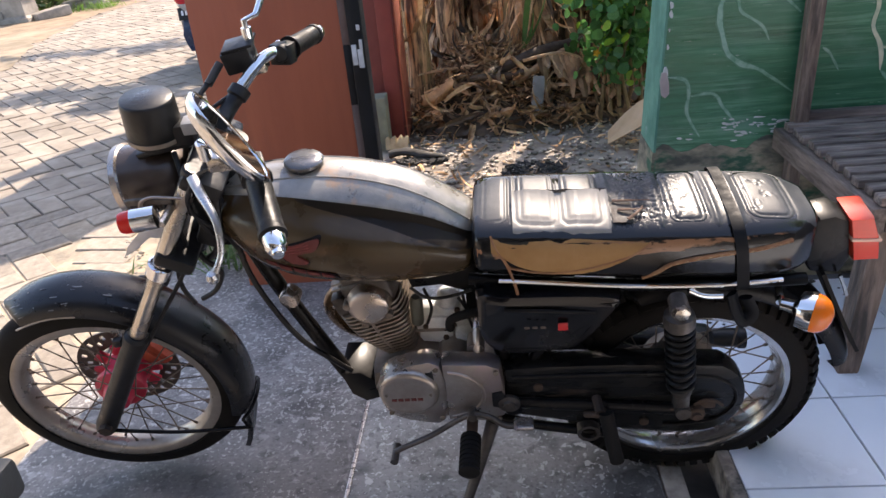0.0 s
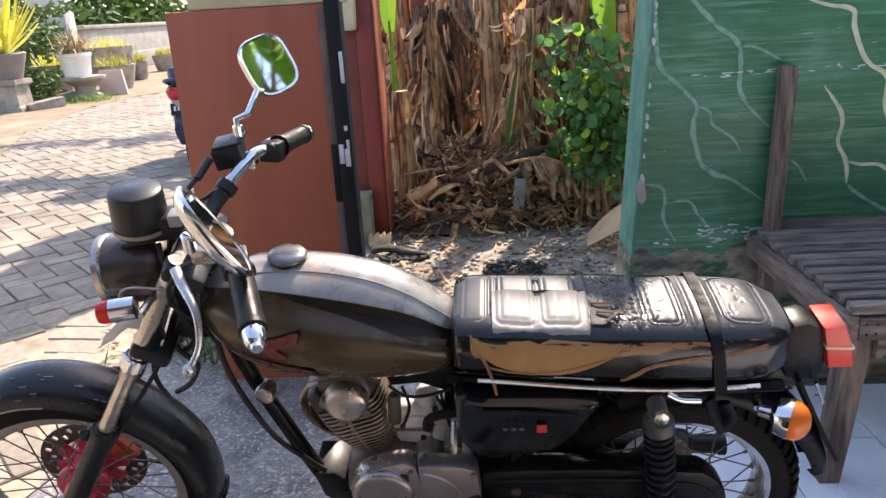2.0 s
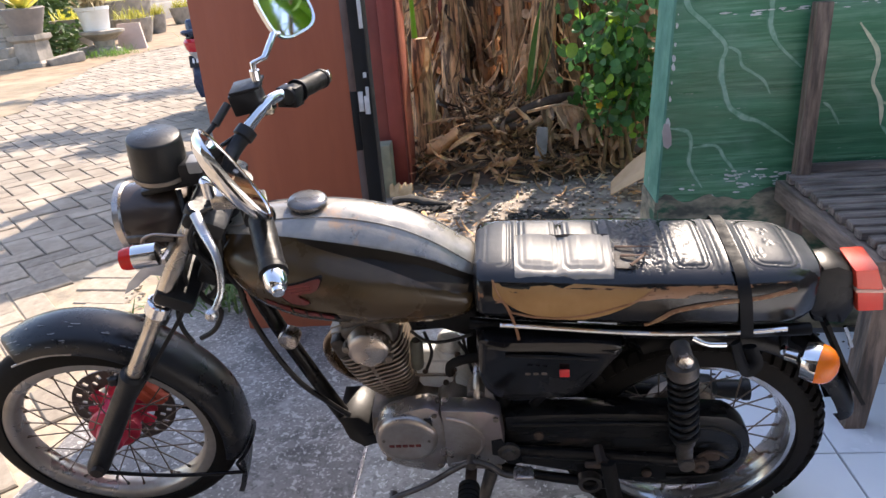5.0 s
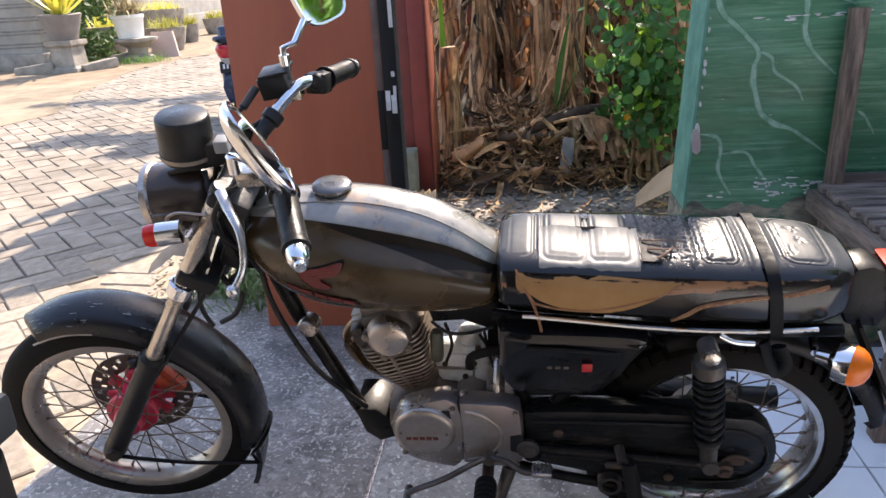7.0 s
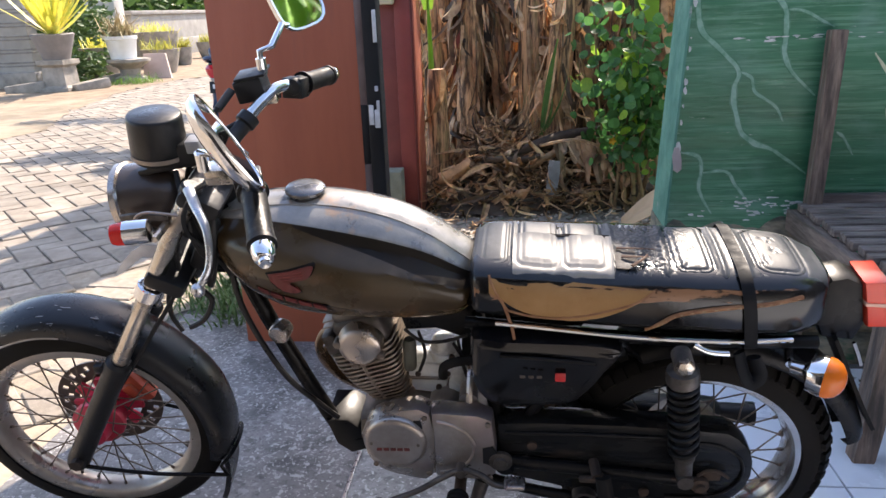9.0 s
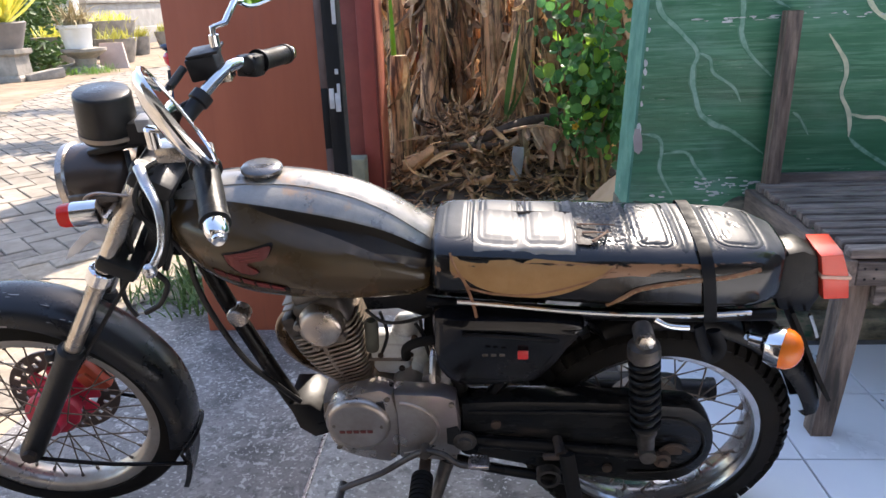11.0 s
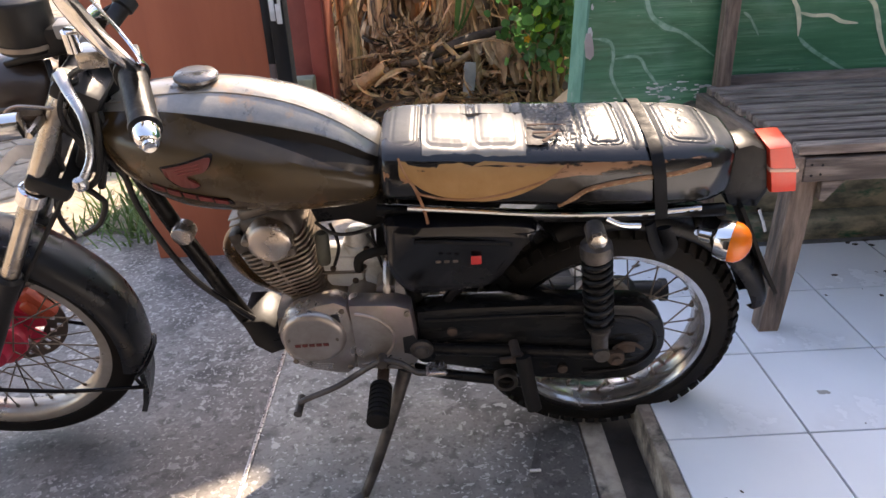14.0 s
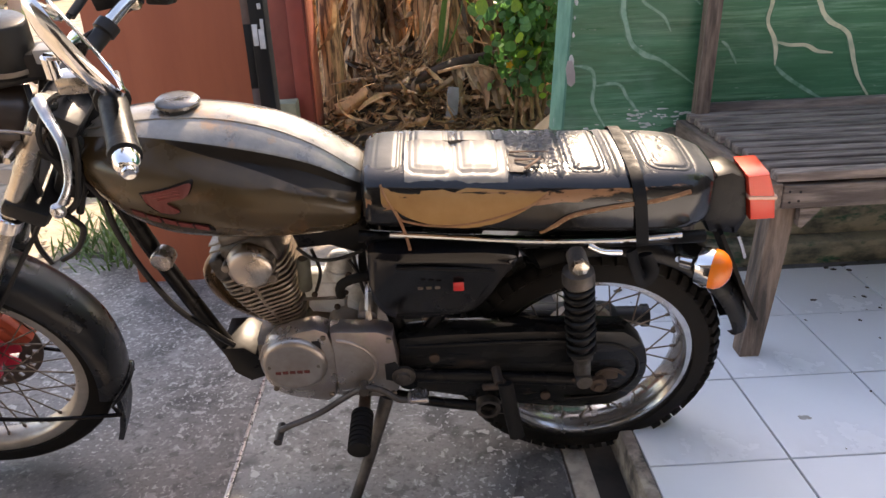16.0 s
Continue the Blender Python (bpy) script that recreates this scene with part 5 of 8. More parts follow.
bm = bmesh.new()
plate(bm, [(0.560, 0.474), (0.490, 0.474), (0.488, 0.455), (0.496, 0.441), (0.520, 0.436), (0.555, 0.441), (0.563, 0.455)], -0.03, 0.032, 0.009)
part("float_bowl", bm, M_carb, carb)
bm = bmesh.new()
plate(bm, [(0.569, 0.4795), (0.482, 0.4795), (0.482, 0.4745), (0.569, 0.4745)], -0.032, 0.037, 0.0015)
part("bowl_flange", bm, M_alu, carb)
bm = bmesh.new()
plate(bm, [(0.480, 0.486), (0.452, 0.490), (0.446, 0.470), (0.452, 0.446), (0.480, 0.442), (0.486, 0.462)], -0.02, 0.036, 0.006, 3)
part("intake_flange", bm, M_carb, carb)
for u, w in ((0.545, 0.488), (0.485, 0.490), (0.505, 0.455), (0.475, 0.53)):
    bm = bmesh.new()
    lathe(bm, [(0, 0.006), (0.006, 0.006), (0.007, 0.003)], (u, 0.031, w), (0, 1, 0), 10)
    part("screw", bm, M_rust, carb)
bm = bmesh.new()
lathe(bm, [(0, 0.012), (0.008, 0.0135), (0.062, 0.0135), (0.070, 0.010)], (0.557, 0.048, 0.513), (-0.06, 0, 1), 16)
mp("idle_canister", bm, mat("grimy_olive_metal", (0.10, 0.10, 0.075), (0.06, 0.055, 0.045), rough=0.5, metal=0.3, scale=12), None, "small grimy olive canister")
bm = bmesh.new()
tube(bm, [(0.492, 0.050, 0.495), (0.488, 0.06, 0.525), (0.467, 0.065, 0.542), (0.430, 0.062, 0.548)], 0.0095, 10, soft=5)
mp("breather_hose", bm, M_rubber, None, "brown-black rubber breather hose")
bm = bmesh.new()
plate(bm, [(0.575, 0.66), (0.43, 0.66), (0.415, 0.60), (0.45, 0.585), (0.50, 0.605), (0.56, 0.60)], -0.05, 0.045, 0.01)
mp("tank_underside_bracket", bm, M_black, None, "dark bracket and wiring under the tank")
for pts in (((0.56, 0.052, 0.61), (0.53, 0.055, 0.585), (0.49, 0.05, 0.58), (0.44, 0.055, 0.60)), ((0.535, 0.045, 0.60), (0.525, 0.045, 0.55), (0.54, 0.04, 0.50)), ((0.46, 0.04, 0.58), (0.455, 0.04, 0.53), (0.445, 0.045, 0.49)), ((0.47, 0.04, 0.57), (0.45, 0.05, 0.54), (0.44, 0.045, 0.52))):
    bm = bmesh.new()
    tube(bm, pts, 0.0035, 7, soft=5)
    mp("control_cable", bm, M_plastic, None, "black control cable")
bm = bmesh.new()
lathe(bm, [(0, 0.032), (0.07, 0.036), (0.12, 0.05)], (0.455, 0.0, 0.53), (-1, 0, 0.02), 18)
mp("air_hose", bm, M_rubber, None, "black rubber intake hose")
bm = bmesh.new()
tube(bm, [(0.44, 0.06, 0.48), (0.44, 0.095, 0.475)], 0.018, 14)
tube(bm, [(0.435, 0.05, 0.53), (0.437, 0.09, 0.49), (0.437, 0.10, 0.455)], 0.008, 8, soft=4)
part("breather", bm, M_alu, engine)
# exhaust on the far side
bm = bmesh.new()
tube(bm, [(0.670, -0.01, 0.570), (0.720, -0.012, 0.555), (0.752, -0.025, 0.505), (0.742, -0.05, 0.435), (0.700, -0.09, 0.36), (0.60, -0.14, 0.275), (0.40, -0.155, 0.25), (0.25, -0.155, 0.25)], 0.020, 16, soft=6)
ex_ = mp("exhaust", bm, mat("browned_header_steel", (0.30, 0.19, 0.105), (0.13, 0.08, 0.05), rough=0.30, metal=0.85, scale=10, bump=0.2, bscale=60), None, "rust-spotted chrome exhaust with a dark silencer")
bm = bmesh.new()
lathe(bm, [(0, 0.02), (0.03, 0.032), (0.08, 0.036), (0.33, 0.037), (0.35, 0.034), (0.362, 0.023), (0.42, 0.0225), (0.424, 0.027), (0.438, 0.027), (0.438, 0.019), (0.41, 0.018)], (0.26, -0.155, 0.250), Vector((-1, 0, -0.018)), 26)
part("silencer", bm, M_plastic, ex_, "matt black silencer")

# chain case, swingarm
bm = bmesh.new()
ol = [(0.385, 0.438), (0.30, 0.443), (0.15, 0.443), (0.02, 0.437)]
for k in range(1, 12):
    a = radians(80 - 172 * k / 12)
    ol.append((-0.005 - 0.094 * math.cos(a), 0.337 + 0.104 * math.sin(a)))
ol += [(0.04, 0.233), (0.15, 0.248), (0.30, 0.285), (0.385, 0.305)]
plate(bm, ol, 0.065, 0.118, 0.012)
case = mp("chain_case", bm, mat("scuffed_chain_case_paint", (0.006, 0.0065, 0.007), (0.012, 0.0115, 0.011), rough=0.26, scale=9, bump=0.10, bscale=40, spec=0.22, third=(0.040, 0.028, 0.021), tscale=11, tlo=0.62, thi=0.78, rvar=0.10, stretch=(0.6, 1, 2.5)), None, "scuffed black enclosed chain case")
bm = bmesh.new()
tube(bm, [(0.37, 0.119, 0.418), (0.15, 0.121, 0.421), (0.02, 0.120, 0.418)], 0.004, 8)
tube(bm, [(0.03, 0.119, 0.408), (-0.03, 0.120, 0.403), (-0.072, 0.120, 0.368), (-0.074, 0.120, 0.315), (-0.03, 0.120, 0.273), (0.06, 0.120, 0.265)], 0.003, 8, soft=6)
part("pressed_rib", bm, M_black, case)
for u, w in ((0.318, 0.388), (0.33, 0.35), (0.10, 0.275)):
    bm = bmesh.new()
    lathe(bm, [(0, 0.010), (0.006, 0.010), (0.007, 0.006)], (u, 0.117, w), (0, 1, 0), 12)
    part("bolt", bm, M_rust, case)
bm = bmesh.new()
tube(bm, [(0.37, 0.126, 0.350), (0.20, 0.126, 0.336), (0.0, 0.126, 0.315)], 0.0115, 10, flat=1.2)
tube(bm, [(0.37, -0.10, 0.33), (0.0, -0.105, 0.285)], 0.014, 10)
tube(bm, [(0.37, -0.10, 0.335), (0.37, 0.14, 0.345)], 0.018, 12)
mp("swingarm", bm, M_black, None, "black swinging arm")
bm = bmesh.new()
lathe(bm, [(0, 0.018), (0.012, 0.017), (0.014, 0.010), (0.02, 0.009)], (0.0, 0.127, 0.315), (0, 1, 0), 10)
box(bm, (0.030, 0.132, 0.322), (0.05, 0.008, 0.018), 0.003)
box(bm, (-0.022, 0.124, 0.330), (0.034, 0.006, 0.024), 0.004)
tube(bm, [(0.005, 0.130, 0.335), (-0.012, 0.130, 0.350), (-0.034, 0.130, 0.346), (-0.052, 0.128, 0.330)], 0.0035, 6, soft=3)
mp("chain_adjuster", bm, M_rust, None, "rusty axle nut and adjuster")

# shocks
for sgn in (1, -1):
    a, b = Vector((0.066, 0.158 * sgn, 0.630)), Vector((0.038, 0.158 * sgn, 0.362))
    d = (b - a).normalized()
    bm = bmesh.new()
    lathe(bm, [(-0.005, 0.013), (0.0, 0.015), (0.014, 0.017), (0.020, 0.027), (0.030, 0.0285), (0.044, 0.0285), (0.050, 0.022), (0.14, 0.015), (0.205, 0.015), (0.212, 0.021), (0.222, 0.020), (0.228, 0.016), (0.26, 0.015), (0.272, 0.012)], a, d, 26)
    lathe(bm, [(-0.02, 0.017), (0.02, 0.017)], a, (0, 1, 0), 18)
    lathe(bm, [(-0.02, 0.015), (0.02, 0.015)], b, (0, 1, 0), 18)
    sh = mp("shock_absorber", bm, M_steel, None, "grimy coil-over rear shock")
    bm = bmesh.new()
    x = d.orthogonal().normalized()
    y = d.cross(x)
    pts = [a + d * (0.052 + 0.160 * (k / 180) ** 1.12) + (x * math.cos(k * 0.315) + y * math.sin(k * 0.315)) * 0.0235 for k in range(181)]
    tube(bm, pts, 0.0050, 8)
    part("spring", bm, M_black, sh, "black coil spring")
bm = bmesh.new()
lathe(bm, [(0, 0.014), (0.012, 0.014), (0.014, 0.008)], (0.066, 0.175, 0.634), (0, 1, 0), 6)
mp("shock_nut", bm, M_chrome_old)
# grab rail
for sgn in (1, -1):
    bm = bmesh.new()
    tube(bm, [(0.045, 0.13 * sgn, 0.642), (0.02, 0.132 * sgn, 0.630), (-0.015, 0.128 * sgn, 0.624)], 0.006, 10, soft=5)
    mp("grab_rail", bm, M_chrome, None, "chrome side rail below the seat")

# tail lamp
bm = bmesh.new()
plate(bm, [(-0.178, 0.640), (-0.175, 0.685), (-0.196, 0.716), (-0.222, 0.722), (-0.250, 0.708), (-0.268, 0.624), (-0.255, 0.588), (-0.200, 0.594)], -0.034, 0.038, 0.014)
tl = mp("tail_lamp", bm, M_black, None, "black tail lamp housing with a faded red lens")
bm = bmesh.new()
plate(bm, [(-0.246, 0.716), (-0.286, 0.718), (-0.305, 0.673), (-0.315, 0.624), (-0.269, 0.623), (-0.257, 0.673)], -0.035, 0.045, 0.008)
part("lens", bm, M_tail, tl, "faded red ribbed lens")
bm = bmesh.new()
box(bm, (-0.2815, 0.005, 0.671), (0.053, 0.0845, 0.007), 0.002, Matrix.Rotation(-0.05, 4, 'Y'))
part("lens_band", bm, mat("pale_lens_band", (0.75, 0.45, 0.33), rough=0.3), tl)


# indicators
def indicator(p, d, front, lens_mat, steer):
    p, d = Vector(p), Vector(d).normalized()
    bm = bmesh.new()
    if front:
        lathe(bm, [(0, 0.010), (0.002, 0.020), (0.038, 0.021), (0.042, 0.020)], p, d, 24)
    else:
        lathe(bm, [(-0.030, 0.011), (-0.01, 0.012), (-0.004, 0.018), (0.0, 0.032), (0.016, 0.0365), (0.024, 0.0365)], p, d, 36)
    ob = mp("indicator", bm, M_chrome, None, "small chrome indicator with a %s lens" % ("red" if front else "domed orange"), steer)
    bm = bmesh.new()
    if front:
        lathe(bm, [(0.0415, 0.020), (0.055, 0.0195), (0.062, 0.017), (0.065, 0.010), (0.0655, 0.001)], p, d, 24)
    else:
        lathe(bm, [(0.024, 0.0355), (0.034, 0.0345), (0.044, 0.029), (0.051, 0.020), (0.055, 0.010), (0.0560, 0.001)], p, d, 36)
    part("lens", bm, lens_mat, ob, "red lens" if front else "domed orange lens")
    return ob


indicator(un((0.945, 0.165, 0.882))[0], (1, 0.14, 0.0), True, M_redlens, True)
indicator((0.975, -0.165, 0.882), (1, -0.14, 0.0), True, M_redlens, True)
indicator((-0.146, 0.145, 0.602), (-0.85, 0.50, 0), False, M_amber, False)
indicator((-0.165, -0.145, 0.60), (-0.85, -0.50, 0), False, M_amber, False)
for sgn in (1, -1):
    bm = bmesh.new()
    tube(bm, [(-0.125, 0.09 * sgn, 0.61), (-0.118, 0.13 * sgn, 0.605)], 0.008, 8)
    mp("indicator_stalk", bm, M_chrome)
for sgn in (1, -1):
    bm = bmesh.new()
    tube(bm, [(0.955, 0.10 * sgn, 0.875), (0.965, 0.15 * sgn, 0.87)], 0.007, 8)
    mp("indicator_stalk", bm, M_chrome_old, None, "", True)
    bm = bmesh.new()
    tube(bm, [(1.04, 0.085 * sgn, 0.878), (1.0, 0.10 * sgn, 0.888), (0.95, 0.105 * sgn, 0.885)], 0.005, 8, flat=1.5, soft=4)
    mp("headlight_bracket", bm, M_steel, None, "", True)

bm = bmesh.new()
tube(bm, un((0.965, 0.05, 0.735), (0.952, 0.06, 0.711), (0.936, 0.06, 0.692), (0.927, 0.06, 0.672), (0.950, 0.06, 0.632), (0.985, 0.06, 0.610)), 0.0055, 8, soft=5)
mp("control_cable", bm, M_plastic, None, "black control cable", True)
for pts_, rad in (((0.93, 0.05, 0.90), (0.905, 0.075, 0.84), (0.90, 0.06, 0.77), (0.93, 0.045, 0.70)), 0.007), (((0.95, 0.03, 0.93), (0.93, 0.07, 0.87), (0.925, 0.07, 0.80), (0.905, 0.05, 0.74)), 0.005), (((0.90, 0.02, 0.93), (0.885, 0.06, 0.86), (0.895, 0.07, 0.79), (0.92, 0.06, 0.73), (0.955, 0.05, 0.70)), 0.006), (((0.93, 0.0, 0.92), (0.90, 0.04, 0.87), (0.88, 0.05, 0.80), (0.885, 0.03, 0.72)), 0.009):
    bm = bmesh.new()
    tube(bm, un(*pts_), rad, 8, soft=5)
    mp("wiring", bm, M_plastic, None, "black wiring round the steering head", True)
bm = bmesh.new()
box(bm, un((0.915, 0.035, 0.845))[0], (0.055, 0.05, 0.10), 0.012, Matrix.Rotation(-0.5, 4, 'Y'))
box(bm, un((0.925, 0.03, 0.765))[0], (0.05, 0.06, 0.06), 0.010, Matrix.Rotation(-0.5, 4, 'Y'))
mp("switch_block", bm, M_plastic, None, "black connector block at the steering head", True)
bm = bmesh.new()
plate(bm, [(1.017, 0.812), (0.982, 0.810), (0.994, 0.782), (1.024, 0.786), (1.040, 0.775), (1.056, 0.762), (1.090, 0.743), (1.074, 0.768), (1.040, 0.799)], 0.086, 0.0885, 0.0006)
bmesh.ops.transform(bm, matrix=UNSTEER, verts=bm.verts)
mp("bracket_plate", bm, mat("pale_tin", (0.55, 0.57, 0.62), (0.40, 0.41, 0.44), rough=0.42, metal=0.6, scale=12), None, "thin pale tin bracket behind the indicator", True)
bm = bmesh.new()
tube(bm, un((0.998, 0.12, 0.870), (0.992, 0.12, 0.884), (0.972, 0.12, 0.892), (0.944, 0.12, 0.890), (0.920, 0.115, 0.883)), 0.0045, 8, flat=0.6, soft=4)
mp("headlight_bracket", bm, M_alu, None, "bright curved headlight bracket", True)
# headlight, gauge
bm = bmesh.new()
hd = Vector((1, 0, -0.10)).normalized()
hc = Vector((1.000, -0.005, 0.872))
lathe(bm, [(-0.06, 0.012), (-0.055, 0.03), (-0.035, 0.050), (0.0, 0.063), (0.03, 0.067), (0.055, 0.068)], hc, hd, 40)
hl = mp("headlight", bm, mat("brown_black_headlight_shell", (0.045, 0.034, 0.028), (0.075, 0.05, 0.036), rough=0.33, scale=6, metal=0.2, coat=0.3), None, "round dark headlight with metal rim", True)
bm = bmesh.new()
ring(bm, [(0.052, 0.067), (0.056, 0.072), (0.068, 0.071), (0.072, 0.064), (0.064, 0.060)], hc, hd, 48)
part("rim", bm, M_alu, hl, "dull metal headlight rim")
bm = bmesh.new()
lathe(bm, [(0.062, 0.064), (0.072, 0.055), (0.078, 0.035), (0.081, 0.001)], hc, hd, 40)
part("lens", bm, M_lens, hl)
bm = bmesh.new()
gd = Vector((-0.10, 0, 1)).normalized()
lathe(bm, [(0, 0.034), (0.002, 0.044), (0.012, 0.047), (0.016, 0.0490), (0.080, 0.0470), (0.085, 0.0455), (0.087, 0.043), (0.0875, 0.001)], (0.980, 0.0, 0.948), gd, 40)
gg = mp("speedometer", bm, mat("matt_black_case", (0.010, 0.010, 0.010), (0.018, 0.017, 0.016), spec=0.35, rough=0.38, scale=10, bump=0.15, bscale=120), None, "round black instrument can above the headlight", True)
bm = bmesh.new()
ring(bm, [(0.010, 0.046), (0.010, 0.0503), (0.018, 0.0503), (0.018, 0.046)], (0.980, 0.0, 0.948), gd, 40)
part("band", bm, M_alu_d, gg, "thin tarnished band")
bm = bmesh.new()
box(bm, (0.965, 0, 0.940), (0.11, 0.05, 0.012), 0.004, Matrix.Rotation(0.15, 4, 'Y'))
box(bm, (0.925, 0.0, 0.965), (0.04, 0.055, 0.04), 0.006)
mp("gauge_bracket", bm, M_plastic, None, "", True)
bm = bmesh.new()
box(bm, (0.905, 0.02, 0.982), (0.026, 0.034, 0.024), 0.004)
mp("ignition_switch", bm, mat("grey_switch_box", (0.30, 0.30, 0.30), rough=0.4), None, "small pale switch box", True)

# handlebar
HB = [(0.72, 0.345, 0.945), (0.76, 0.22, 0.995), (0.80, 0.155, 1.005), (0.862, 0.075, 0.955), (0.872, 0.035, 0.945), (0.872, -0.035, 0.945), (0.862, -0.075, 0.955), (0.80, -0.155, 1.005), (0.76, -0.22, 0.995), (0.72, -0.345, 0.985)]
HB = [(u, v, w if abs(v) < 0.3 else 0.965) for u, v, w in HB]
bm = bmesh.new()
tube(bm, HB, 0.0115, 14, soft=6)
bar = mp("handlebar", bm, M_chrome, None, "chrome handlebar with black grips", True)
bm = bmesh.new()
tube(bm, [(0.845, -0.096, 0.969), (0.862, -0.075, 0.955), (0.871, -0.045, 0.946)], 0.0155, 12, soft=3)
lathe(bm, [(0, 0.012), (0.003, 0.020), (0.022, 0.020), (0.026, 0.012)], (0.835, -0.108, 0.978), (0.55, 0.70, -0.45), 14)
part("bar_sleeve", bm, M_plastic, bar, "black sleeve at the foot of the bar")
for sgn in (1, -1):
    e, i_ = Vector((0.72, 0.345 * sgn, 0.965)), Vector((0.755, 0.225 * sgn, 0.992))
    d = (e - i_).normalized()
    L_ = (e - i_).length
    bm = bmesh.new()
    prof = [(0.0, 0.013), (0.0, 0.024), (0.006, 0.024), (0.009, 0.0188)]
    for k in range(14):
        prof += [(0.012 + k * 0.0068, 0.0188), (0.0155 + k * 0.0068, 0.0197)]
    prof += [(L_ - 0.014, 0.0188), (L_ - 0.012, 0.0212), (L_ - 0.004, 0.0212), (L_, 0.0165)]
    lathe(bm, prof, i_, d, 22)
    part("grip", bm, M_grip, bar, "black rubber grip")
    bm = bmesh.new()
    lathe(bm, [(0.0, 0.0170), (0.003, 0.0178), (0.020, 0.0158), (0.025, 0.0125), (0.0255, 0.0095), (0.033, 0.0092), (0.0345, 0.0075), (0.0340, 0.0)], e - d * 0.001, d, 22)
    part("bar_end", bm, M_chrome, bar, "chrome bar end weight")
    bm = bmesh.new()
    lathe(bm, [(-0.045, 0.015), (-0.040, 0.018), (-0.005, 0.018), (0.0, 0.015)], i_, d, 16)
    box(bm, i_ - d * 0.022 + Vector((0.004, 0, -0.004)), (0.044, 0.036, 0.040), 0.004, d.to_track_quat('Y', 'Z').to_matrix().to_4x4())
    part("switchgear", bm, M_plastic, bar, "black switch housing")
    # lever
    bm = bmesh.new()
    if sgn > 0:
        path = un((0.845, 0.195, 0.970), (0.825, 0.225, 0.958), (0.797, 0.262, 0.930), (0.795, 0.285, 0.885), (0.813, 0.300, 0.852))
    else:
        path = [(0.83, -0.185, 0.99), (0.81, -0.24, 0.98), (0.80, -0.30, 0.965), (0.80, -0.345, 0.95)]
    tube(bm, path, [0.009, 0.008, 0.006, 0.005, 0.006], 10, flat=0.7, soft=6)
    lathe(bm, [(-0.011, 0.002), (-0.008, 0.008), (0, 0.011), (0.008, 0.008), (0.011, 0.002)], path[-1], (0, 0, 1), 12)
    part("lever", bm, mat("satin_alloy", (0.50, 0.51, 0.53), (0.38, 0.38, 0.39), rough=0.34, metal=0.9, scale=20, bump=0.05), bar, "bright metal clutch lever" if sgn > 0 else "bright metal brake lever")
    bm = bmesh.new()
    box(bm, (0.815, 0.165 * sgn, 0.995), (0.05, 0.04, 0.028), 0.006)
    part("lever_perch", bm, M_chrome_old, bar)
bm = bmesh.new()
box(bm, un((0.858, -0.165, 1.022))[0], (0.058, 0.055, 0.045), 0.005, Matrix.Rotation(0.15, 4, 'Y'))
box(bm, un((0.854, -0.165, 1.048))[0], (0.062, 0.058, 0.006), 0.002, Matrix.Rotation(0.15, 4, 'Y'))
tube(bm, [(0.87, -0.13, 1.02), (0.89, -0.09, 1.0)], 0.008, 10)
part("brake_reservoir", bm, M_plastic, bar, "square black brake fluid reservoir")
bm = bmesh.new()
tube(bm, [(0.885, -0.10, 1.005), (0.91, -0.06, 0.985), (0.935, -0.02, 0.94), (0.96, 0.02, 0.85), (1.02, 0.06, 0.68), (1.0, 0.085, 0.62)], 0.005, 8, soft=6)
mp("control_cable", bm, M_plastic, None, "black control cable", True)
bm = bmesh.new()
tube(bm, [(0.79, -0.17, 0.99), (0.85, -0.10, 0.975), (0.92, -0.03, 0.95), (0.945, 0.01, 0.88), (0.90, 0.03, 0.80)], 0.004, 8, soft=6)
mp("control_cable", bm, M_plastic, None, "black control cable", True)
bm = bmesh.new()
tube(bm, [(0.82, 0.17, 0.985), (0.88, 0.14, 0.95), (0.93, 0.10, 0.86), (0.90, 0.06, 0.76), (0.885, 0.05, 0.70)], 0.0045, 8, soft=6)
mp("control_cable", bm, M_plastic, None, "black control cable", True)
bm = bmesh.new()
tube(bm, [(0.99, 0, 0.945), (1.0, 0.04, 0.86), (0.98, 0.07, 0.74), (1.06, 0.09, 0.62), (1.2, 0.085, 0.44), (1.29, 0.07, 0.32)], 0.0045, 8, soft=6)
mp("control_cable", bm, M_plastic, None, "black control cable", True)


